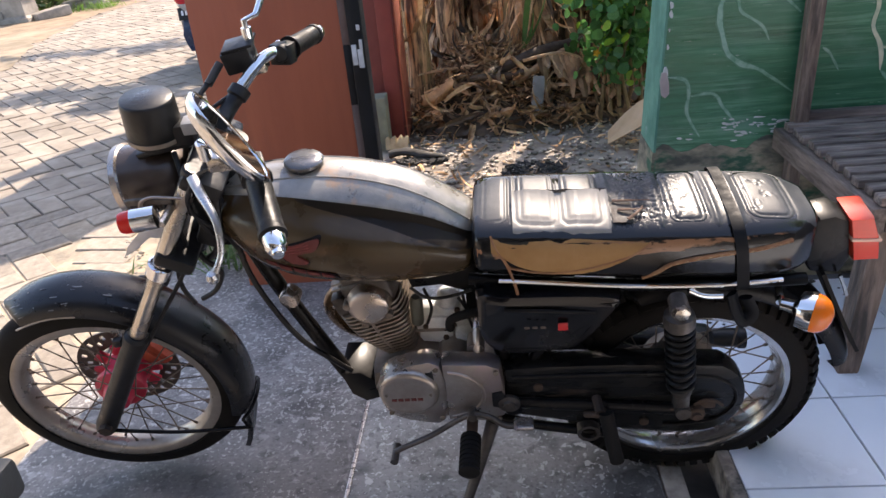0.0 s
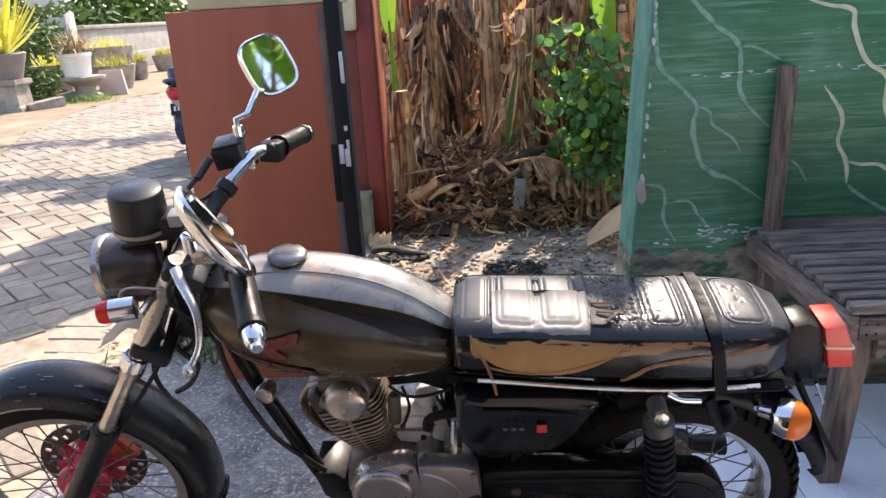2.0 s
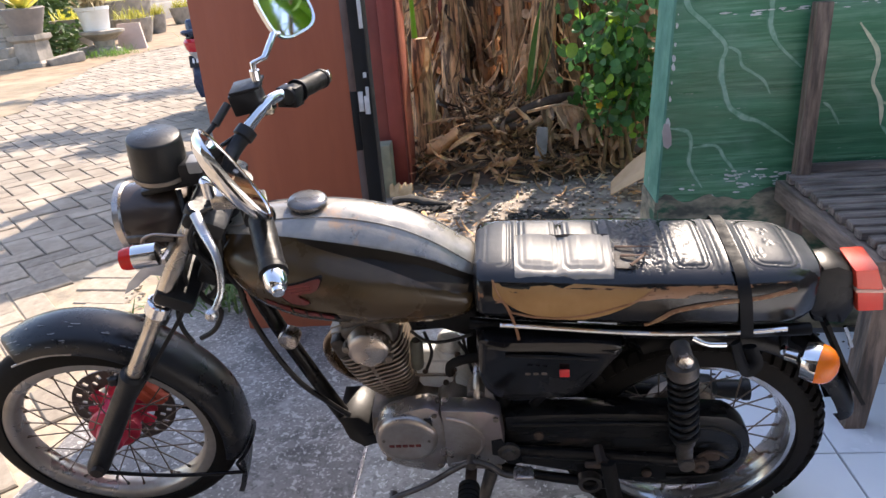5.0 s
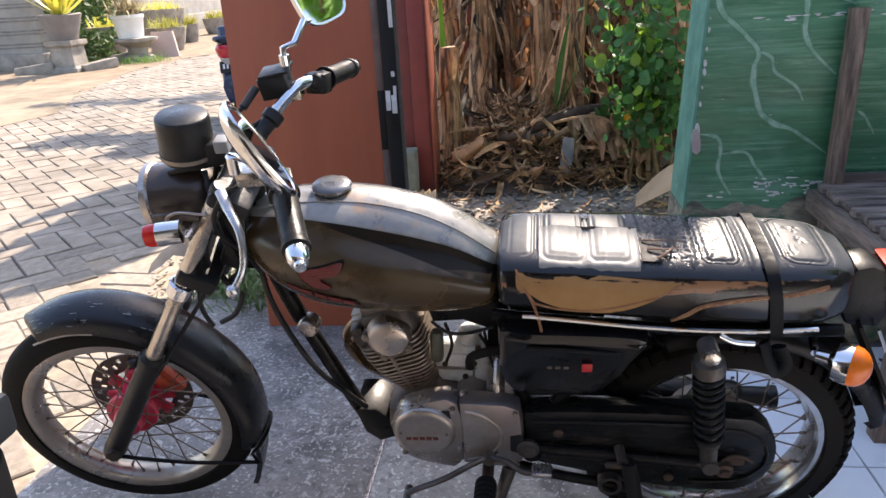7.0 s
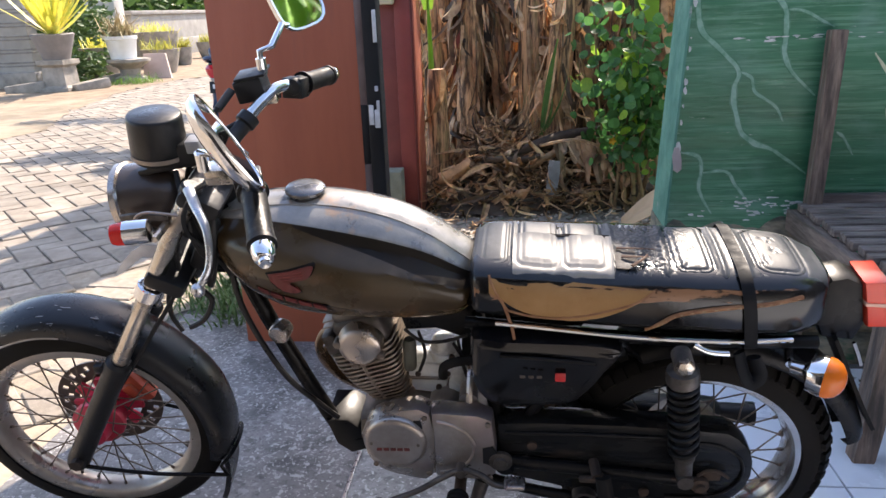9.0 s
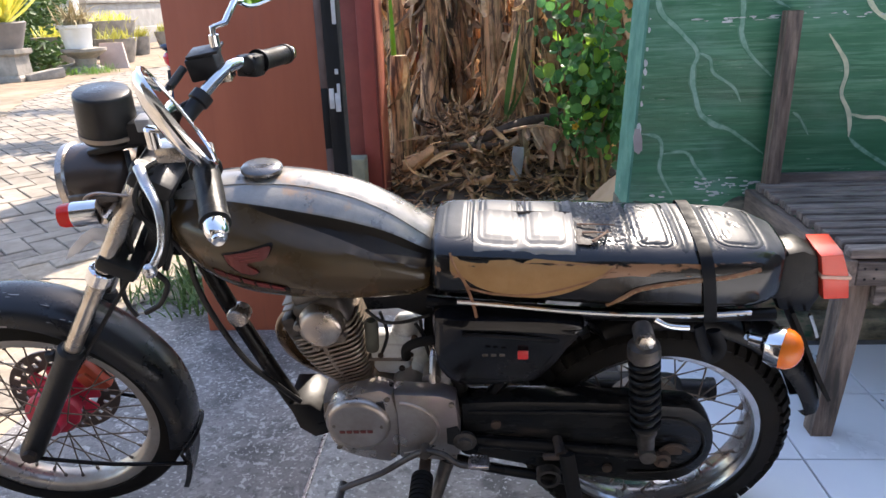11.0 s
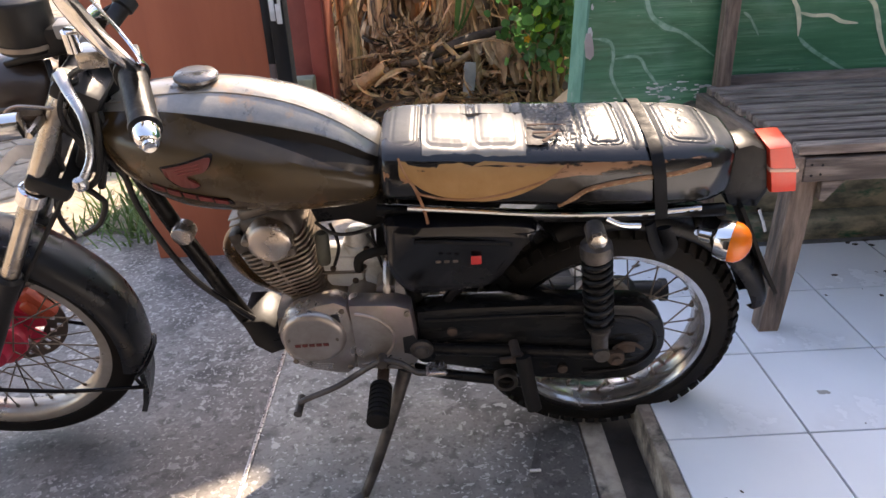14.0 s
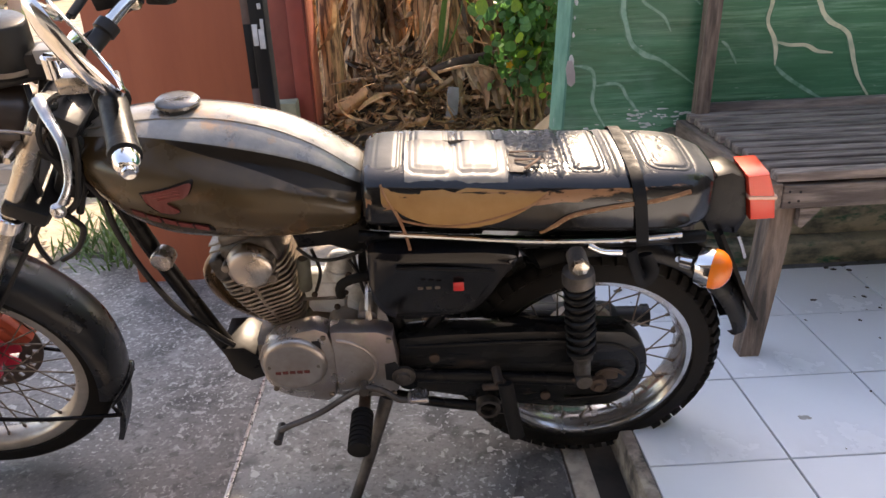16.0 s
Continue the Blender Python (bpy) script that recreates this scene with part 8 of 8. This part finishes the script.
bm = slab(-12.6, -11.6, 18.4, 18.9, GZ, 4.0, bevel=0.02)
tagged(finish("house_pier", bm, mat("pale_brick_pier", (0.60, 0.57, 0.53), (0.5, 0.47, 0.44), rough=0.9, scale=3), None, "pale house pier with dark brick panel"), category="pier")
# grass at the foot of the orange wall
bm = bmesh.new()
rr_ = random.Random(9)
tuft(bm, -2.05, 1.30, GZ - 0.03, 50, 0.15, 0.14, rr_, 1.1, 1.6)
tuft(bm, -2.30, 1.95, GZ - 0.03, 40, 0.22, 0.10, rr_, 1.0, 1.4)
tuft(bm, -2.0, 1.75, GZ - 0.03, 36, 0.16, 0.12, rr_, 0.9, 1.2)
tuft(bm, -1.62, 1.25, GZ - 0.03, 26, 0.12, 0.10, rr_, 1.0, 1.4)
for wx, wy, wh in ((-1.90, 1.10, 0.40), (-1.98, 1.20, 0.46), (-1.83, 1.15, 0.44), (-1.93, 1.32, 0.55), (-2.05, 1.42, 0.50), (-1.86, 1.38, 0.60), (-2.12, 1.28, 0.36)):
    tuft(bm, wx, wy, GZ - 0.03, 34, wh * 0.42, 0.06, rr_, 0.8, 1.5)
tagged(finish("weeds", bm, mat("weed_leaf", (0.12, 0.20, 0.06), (0.07, 0.13, 0.04), rough=0.6, scale=8, trans=0.25), None, "green weeds at the foot of the orange wall", 0), category="weeds", kind="stuff")

# ---- two unseen trees added behind the orange wall, to cast shade on the lane ----
for tx, ty, boughs, sd in ((-3.15, 6.75, ((-3.9, 6.85, 2.5, 0.60, 0.12), (-3.15, 6.8, 2.9, 0.2, 0.12)), 61), (-3.9, 9.95, ((-4.7, 9.75, 3.15, 1.25, 0.07), (-3.9, 9.9, 3.4, 0.2, 0.12)), 62)):
    tree = thing("tree", Matrix.Translation((tx, ty, GZ - 0.05)), "slim leafy tree added out of view to shade the lane", "tree")
    rr_ = random.Random(sd)
    bm = bmesh.new()
    tube(bm, [(0, 0, 0), (0.04, 0.02, 1.2), (-0.03, 0.05, 2.4), (0.02, 0.1, boughs[1][2])], [0.07, 0.05, 0.03], 10, soft=4)
    part("trunk", bm, M_twig, tree, "slim grey-brown trunk")
    for bx, by, bz, ra, rb in boughs:
        e = Vector((bx - tx, by - ty, bz))
        bm = bmesh.new()
        tube(bm, [(0, 0.03, bz - 0.55), e * 0.5 + Vector((0, 0, bz * 0.5 - 0.2)), e + Vector((-ra * 0.6, 0, 0))], [0.028, 0.008], 8, soft=4)
        part("limb", bm, M_twig, tree)
        bm = bmesh.new()
        for _ in range(760):
            p = e + Vector((rr_.uniform(-ra, ra), rr_.gauss(0, rb), rr_.gauss(0, 0.12)))
            if noise.noise(p * 3.1) < -0.34:
                continue
            a = rr_.uniform(0, 6.28)
            strip(bm, p, (math.cos(a), math.sin(a), rr_.uniform(-0.6, 0.3)), (-math.sin(a), math.cos(a), 0.2), rr_.uniform(0.07, 0.15), rr_.uniform(0.03, 0.06), rr_.uniform(-0.6, 0.6), 3, 0.25)
        tagged(part("crown", bm, M_dkleaf, tree, "sparse green leaves on a spreading bough", 0), kind="stuff")

# an unseen shrub added behind the orange wall, to block a sliver of sun
bush = thing("shrub", Matrix.Translation((-1.63, 1.86, GZ - 0.05)), "leafy green shrub added out of view to shade the concrete", "shrub")
rr_ = random.Random(63)
for k in range(5):
    bm = bmesh.new()
    a = 1.26 * k
    tube(bm, [(0.03 * math.cos(a), 0.03 * math.sin(a), 0), (0.07 * math.cos(a), 0.06 * math.sin(a), 0.6), (0.14 * math.cos(a), 0.12 * math.sin(a), 1.25)], [0.012, 0.008, 0.004], 6, soft=3)
    part("stem", bm, M_twig, bush)
bm = bmesh.new()
for _ in range(620):
    p = Vector((rr_.uniform(-0.17, 0.08), rr_.gauss(0, 0.10), rr_.uniform(0.55, 1.45)))
    a = rr_.uniform(0, 6.28)
    strip(bm, p, (math.cos(a), math.sin(a), rr_.uniform(-0.5, 0.3)), (-math.sin(a), math.cos(a), 0.2), rr_.uniform(0.07, 0.13), rr_.uniform(0.04, 0.07), rr_.uniform(-0.6, 0.6), 3, 0.25)
tagged(part("crown", bm, M_dkleaf, bush, "", 0), kind="stuff")

# ---- parked scooter, seen from behind ----
sc = thing("scooter", pose(-3.44, 5.05, GZ, 0, 0, 18) @ Matrix.Scale(0.83, 4), "parked dark blue scooter with red tail light", "scooter")
M_blue = mat("dark_blue_plastic", (0.025, 0.04, 0.085), (0.03, 0.05, 0.10), rough=0.3, scale=6, bump=0.05)
bm = bmesh.new()
prof = []
for j in range(13):
    a = math.pi * j / 12
    prof.append((-math.cos(a) * 0.045, 0.19 + 0.055 * math.sin(a)))
prof += [(0.02, 0.185), (-0.02, 0.185)]
ring(bm, prof, (0, 0.30, 0.245), (1, 0, 0), 40)
wh = part("rear_wheel", bm, M_rubber, sc, "black scooter tyre")
bm = bmesh.new()
lathe(bm, [(-0.03, 0.18), (0.03, 0.18)], (0, 0.30, 0.245), (1, 0, 0), 28)
part("rim", bm, M_plastic, wh)
bm = bmesh.new()
rows = []
for w, y, z in ((0.11, 0.05, 0.36), (0.125, 0.03, 0.45), (0.10, 0.06, 0.55), (0.085, 0.09, 0.66)):
    rows.append([(-w, y, z), (w, y, z), (w * 0.9, y + 0.03, z), (-w * 0.9, y + 0.03, z)])
rows.insert(0, [(-0.08, 0.07, 0.27), (0.08, 0.07, 0.27), (0.075, 0.09, 0.27), (-0.075, 0.09, 0.27)])
loft(bm, rows)
part("mudguard", bm, M_blue, sc, "dark blue rear mudguard")
bm = bmesh.new()
box(bm, (0, 0.045, 0.665), (0.26, 0.008, 0.13), 0.003, Matrix.Rotation(-0.35, 4, 'X'))
pl = part("number_plate", bm, M_plastic, sc, "black number plate with pale bars")
for k in range(5):
    bm = bmesh.new()
    box(bm, (-0.085 + 0.04 * k, 0.037, 0.675), (0.022, 0.003, 0.05), 0, Matrix.Rotation(-0.35, 4, 'X'))
    part("plate_bar", bm, mat("plate_white", (0.75, 0.75, 0.75), rough=0.6), pl)
bm = bmesh.new()
rows = []
for w, y, z, d in ((0.08, 0.06, 0.72, 0.1), (0.14, 0.03, 0.78, 0.4), (0.17, 0.02, 0.86, 0.8), (0.16, 0.05, 0.92, 1.0), (0.12, 0.10, 0.95, 0.9)):
    rows.append([(w * math.cos(a), y + d * 0.35 - d * 0.35 * math.sin(-a) * -1 * 0 + d * 0.3 * (1 - abs(math.sin(a)) * (1 if a > math.pi else -1)), z) for a in [2 * math.pi * j / 20 for j in range(20)]])
loft(bm, rows)
body = part("body", bm, M_plastic, sc, "black scooter tail body")
bm = bmesh.new()
rows = []
for w, y, z in ((0.09, 0.045, 0.735), (0.135, 0.015, 0.80), (0.15, 0.01, 0.86), (0.13, 0.04, 0.895)):
    rows.append([(w * math.cos(a), y + 0.10 - 0.10 * math.sin(a), z) for a in [math.pi * j / 12 for j in range(13)]])
loft(bm, rows, closed=False)
bm.normal_update() or bmesh.ops.solidify(bm, geom=list(bm.faces), thickness=0.01)
part("tail_light", bm, mat("scooter_red_lens", (0.55, 0.02, 0.03), (0.45, 0.02, 0.03), rough=0.15, scale=9, coat=0.5), sc, "glossy red tail light")
bm = bmesh.new()
rows = []
for w, y, z in ((0.08, 0.05, 0.70), (0.10, 0.035, 0.735), (0.12, 0.025, 0.765)):
    rows.append([(w * math.cos(a), y + 0.08 - 0.10 * math.sin(a), z) for a in [math.pi * j / 12 for j in range(13)]])
loft(bm, rows, closed=False)
bm.normal_update() or bmesh.ops.solidify(bm, geom=list(bm.faces), thickness=0.01)
part("clear_lens", bm, mat("grey_clear_lens", (0.5, 0.47, 0.45), rough=0.2, scale=9), sc, "greyish clear lens")
bm = bmesh.new()
tube(bm, [(-0.12, 0.30, 0.93), (-0.15, 0.08, 0.965), (-0.10, -0.02, 0.98), (0.10, -0.02, 0.98), (0.15, 0.08, 0.965), (0.12, 0.30, 0.93)], 0.022, 10, soft=6)
part("grab_rail", bm, M_blue, sc, "dark blue grab rail")
bm = bmesh.new()
box(bm, (0, 0.55, 0.90), (0.26, 0.75, 0.12), 0.05, None, 3)
part("saddle", bm, M_vinyl, sc, "black saddle")
bm = bmesh.new()
box(bm, (0, 0.95, 0.45), (0.36, 0.5, 0.5), 0.12, None, 3)
box(bm, (0, 1.25, 0.75), (0.40, 0.12, 0.6), 0.05, None, 3)
part("front_body", bm, M_blue, sc)
bm = bmesh.new()
prof = [(-math.cos(math.pi * j / 12) * 0.04, 0.19 + 0.05 * math.sin(math.pi * j / 12)) for j in range(13)] + [(0.02, 0.185), (-0.02, 0.185)]
ring(bm, prof, (0, 1.50, 0.24), (1, 0, 0), 40)
part("front_wheel", bm, M_rubber, sc)

# ---- painted veins and chipped lines on the green wall ----
def vein(w, material, pts, seed):
    """A brushed vein: a thin wash with a brighter, uneven line along it."""
    P = smooth_path([(x, 0.0, z) for x, z in pts], 8)
    for width, y, mt, lab in ((w * 1.45, 0.7186, M_vein_edge, "thin wash beside a painted vein"), (w * 0.95, 0.7174, material, "pale painted vein")):
        bm = bmesh.new()
        prev = None
        for i, p in enumerate(P):
            d = (P[min(i + 1, len(P) - 1)] - P[max(i - 1, 0)]).normalized()
            e = min(1, 0.30 + 4 * min(i, len(P) - 1 - i) / len(P))
            s = Vector((d.z, 0, -d.x)) * (width * 0.5 * e)
            k0, k1 = (1 + 0.55 * noise.noise(Vector((p.x * 28, p.z * 28, seed + q))) for q in (0, 9))
            c = Vector((p.x, y, p.z))
            a, b = bm.verts.new(c - s * k0), bm.verts.new(c + s * k1)
            if prev:
                bm.faces.new((prev[0], a, b, prev[1]))
            prev = (a, b)
        part("painted_vein", bm, mt, wall_n, lab, 0)


vein(0.014, M_vein, [(-0.262, 1.30), (-0.252, 1.152), (-0.237, 1.019), (-0.175, 0.952), (-0.122, 0.892), (-0.131, 0.829), (-0.102, 0.722), (-0.060, 0.682), (0.0, 0.657), (0.10, 0.586)], 1)
vein(0.009, M_vein, [(-0.122, 0.892), (-0.084, 0.873), (-0.068, 0.830), (-0.009, 0.789), (0.017, 0.744)], 2)
vein(0.014, M_vein, [(-0.22, 1.27), (-0.140, 1.188), (-0.074, 1.119), (-0.018, 1.077), (-0.001, 1.023), (0.002, 0.946), (0.021, 0.895), (0.10, 0.816)], 3)
vein(0.008, M_vein, [(0.001, 1.058), (0.046, 1.051), (0.13, 1.007)], 4)
vein(0.015, M_vein_y, [(0.10, 1.22), (0.213, 1.167), (0.307, 1.144), (0.317, 1.092), (0.363, 0.998), (0.427, 0.949), (0.432, 0.872), (0.455, 0.806), (0.492, 0.755), (0.557, 0.713), (0.587, 0.632), (0.620, 0.568), (0.672, 0.500)], 5)
vein(0.013, M_vein_y, [(0.249, 0.932), (0.309, 0.842), (0.307, 0.756), (0.337, 0.701), (0.345, 0.631)], 6)
vein(0.011, M_vein, [(0.345, 0.631), (0.375, 0.603), (0.410, 0.578), (0.518, 0.515)], 7)
vein(0.011, M_vein_y, [(0.337, 0.701), (0.380, 0.690), (0.426, 0.688), (0.470, 0.668), (0.519, 0.660)], 8)
vein(0.010, M_vein, [(-0.273, 0.657), (-0.220, 0.644), (-0.205, 0.608), (-0.207, 0.538), (-0.165, 0.463)], 9)
vein(0.009, M_vein, [(-0.199, 0.593), (-0.132, 0.595), (-0.101, 0.553), (-0.054, 0.494)], 10)
vein(0.007, M_vein, [(0.173, 0.71), (0.198, 0.688), (0.226, 0.64)], 11)
vein(0.010, M_vein, [(0.55, 1.28), (0.62, 1.18), (0.75, 1.10), (0.83, 0.98), (0.90, 0.93), (1.0, 0.80)], 12)
M_chip = mat("chipped_white_plaster", (0.66, 0.68, 0.66), (0.5, 0.53, 0.5), rough=0.9, scale=30)
rr_ = random.Random(14)
for x0, x1, z, n_ in ((-0.13, 0.75, 0.984, 46), (-0.10, 0.10, 0.494, 34), (-0.26, 1.2, 0.46, 26)):
    for k in range(n_):
        x = rr_.uniform(x0, x1)
        sx_, zz_, hz_ = 0.003 + 0.022 * rr_.random() ** 2, z + rr_.gauss(0, 0.004) * (1 if n_ > 40 else 2.6), 0.0012 + 0.0035 * rr_.random()
        bm = bmesh.new()
        plate(bm, [(x + math.cos(q) * sx_ * rr_.uniform(0.6, 1.1), zz_ + math.sin(q) * hz_ * rr_.uniform(0.5, 1.2)) for q in [2 * math.pi * j / 8 for j in range(8)]], 0.7168, 0.7210)
        part("paint_chip", bm, M_chip, wall_n)
M_peel = mat("bare_pinkish_plaster", (0.46, 0.40, 0.38), (0.38, 0.32, 0.30), rough=0.9, scale=12)
for k in range(15):
    z = 0.635 if k == 0 else rr_.uniform(0.42, 1.25)
    s = 0.05 if k == 0 else 0.004 + 0.022 * rr_.random() ** 2
    bm = bmesh.new()
    ang = [rr_.uniform(0.6, 1.1) for _ in range(9)]
    plate(bm, [(-0.270 + 0.053 * (z - 0.82) + math.cos(a) * s * 0.35 * q, z + math.sin(a) * s * 0.8 * q) for a, q in zip([2 * math.pi * j / 9 for j in range(9)], ang)], 0.7115 + 0.0003 * k, 0.7210 + 0.0003 * k)
    part("peeled_patch", bm, M_peel if k == 0 else M_chip, wall_n, "peeled patch of bare plaster" if k == 0 else "", 0)

# ---- paving blocks of the lane, laid in herringbone ----
bm = bmesh.new()
vs = [bm.verts.new((x, y, GZ - 0.014)) for x, y in ((-2.13, -3.2), (-2.13, 1.165), (-1.80, 1.165), (-1.80, 1.5), (-2.6, 4.0), (-5.4, 14.2), (-7.0, 14.4), (-7.8, 12.8), (-7.9, 10.4), (-7.5, 8.8), (-7.3, 6.2), (-12, 4.4), (-12, -3.2))]
bm.faces.new(vs)
road = structure("road", bm, M_joint, "lane of worn beige paving blocks")
PA = 0.131
ca, sa = math.cos(radians(-46)), math.sin(radians(-46))


def paver_mesh(lx, ly):
    g, c, h = 0.0035, 0.005, 0.05
    x0, x1, y0, y1 = g, lx - g, g, ly - g
    V = [(x0, y0, -h), (x1, y0, -h), (x1, y1, -h), (x0, y1, -h), (x0, y0, -c), (x1, y0, -c), (x1, y1, -c), (x0, y1, -c), (x0 + c, y0 + c, 0), (x1 - c, y0 + c, 0), (x1 - c, y1 - c, 0), (x0 + c, y1 - c, 0)]
    Fc = [(8, 9, 10, 11)] + [(a + k, a + (k + 1) % 4, b + (k + 1) % 4, b + k) for a, b in ((0, 4), (4, 8)) for k in range(4)]
    return V, Fc


def lane_edge(y):
    """Where the paving stops beside the concrete yard and the orange wall."""
    if y < 1.4:
        return -2.13 - 0.42 * max(0, y - 0.55)
    return -2.487 - max(0, y - 1.4) * 0.2


pm = []
for lx, ly in ((2 * PA, PA), (PA, 2 * PA)):
    V, Fc = paver_mesh(lx, ly)
    me = bpy.data.meshes.new("paving_block")
    me.from_pydata(V, [], Fc)
    me.materials.append(M_paver)
    pm.append((me, V, Fc))
rr_ = random.Random(17)
near, allV, allF = 0, [], []
cand = []
for i in range(-75, 76):
    for j in range(-75, 76):
        c4 = (i - j) % 4
        if c4 not in (0, 3):
            continue
        k = 0 if c4 == 0 else 1
        lx, ly = i * PA, j * PA
        X = -4.2 + lx * ca - ly * sa
        Y = 4.6 + lx * sa + ly * ca
        mx, my = (PA, PA / 2) if k == 0 else (PA / 2, PA)
        cx_, cy_ = X + mx * ca - my * sa, Y + mx * sa + my * ca
        if cy_ < -3.0 or cx_ > lane_edge(cy_) - (0.30 if 0.62 < cy_ < 1.62 else 0.115) or X < -11.8 or Y > 14.2:
            continue
        if X < -7.35 and Y > 6.2 - (X + 7.35) * 0.0 and Y < 9.0:
            continue
        if X < -7.7:
            if Y > 4.6 or Y > 9.0:
                continue
        if Y > 9 and X < -7.75 + max(0, Y - 12.5) * 0.6:
            continue
        cand.append((math.hypot(X + 0.8, Y + 1.5), X, Y, k))
cand.sort()
RZ = Matrix.Rotation(radians(-46), 4, 'Z')
for dist_, X, Y, k in cand:
    zz = GZ - 0.001 + rr_.uniform(-0.004, 0.003)
    tilt = Euler((rr_.gauss(0, 0.006), rr_.gauss(0, 0.006), rr_.gauss(0, 0.008))).to_matrix().to_4x4()
    m = Matrix.Translation((X, Y, zz)) @ RZ @ tilt
    if near < 300:
        o = new("paving_block", pm[k][0])
        o.parent = road
        o.matrix_basis = m
        near += 1
    else:
        base = len(allV)
        allV += [tuple(m @ Vector(v)) for v in pm[k][1]]
        allF += [tuple(base + q for q in f) for f in pm[k][2]]
# end course, laid square to the lane's edge
for k in range(7):
    y = 0.66 + 0.135 * k
    o = new("paving_block", pm[0][0])
    o.parent = road
    o.matrix_basis = Matrix.Translation((lane_edge(y) - 2 * PA, y, GZ - 0.001 + rr_.uniform(-0.004, 0.002))) @ Matrix.Rotation(radians(-7 + rr_.gauss(0, 0.7)), 4, 'Z')
# cement and grit spread between the paving and the wall
rg = random.Random(41)
bm = ragged(((-2.115, 0.2), (-2.20, 1.15), (-1.80, 1.30), (-2.0, 2.2), (-2.5, 2.4), (-3.0, 1.9), (-3.0, 1.2), (-2.7, 0.6), (-2.45, 0.0), (-2.45, -1.2), (-2.115, -1.2), (-2.115, -0.6)), GZ - 0.0085, 0.03, 8)
structure("trim", bm, mat("crumbled_cement", (0.40, 0.33, 0.24), (0.29, 0.235, 0.17), rough=0.95, scale=14, bump=0.8, bscale=50, third=(0.20, 0.17, 0.13), tscale=5, tlo=0.5, thi=0.65), "crumbled beige cement along the end of the paving")
bm = bmesh.new()
for _ in range(150):
    y = rg.uniform(0.55, 1.9)
    x = lane_edge(y) + abs(rg.gauss(0, 0.13)) - 0.02
    if x > -1.8 and y > 0.85:
        continue
    r = 0.003 + 0.013 * rg.random() ** 3
    i0 = len(bm.verts)
    bmesh.ops.create_icosphere(bm, subdivisions=1, radius=r, matrix=Matrix.Translation((x, y, GZ - 0.002 + r * 0.3)) @ Matrix.Diagonal((rg.uniform(0.8, 1.5), rg.uniform(0.7, 1.2), 0.6, 1)))
    bm.verts.ensure_lookup_table()
    for v in bm.verts[i0:]:
        v.co += Vector((rg.gauss(0, r * 0.14), rg.gauss(0, r * 0.14), 0))
tagged(finish("gravel", bm, mat("beige_grit", (0.44, 0.38, 0.29), (0.27, 0.235, 0.19), rough=0.95, scale=20), None, "loose beige grit and cement crumbs by the paving", 0), category="gravel", kind="stuff")
me = bpy.data.meshes.new("far_paving")
me.from_pydata(allV, [], allF)
me.materials.append(mat("far_paver", (0.30, 0.255, 0.20), (0.215, 0.18, 0.142), rough=0.9, scale=6, bump=0.4, bscale=40, third=(0.19, 0.165, 0.13), tscale=1.0, tlo=0.52, thi=0.75, island=0.16))
o = tagged(new("far_paving", me), "beige paving blocks further up the lane", kind="stuff")
o.parent = road
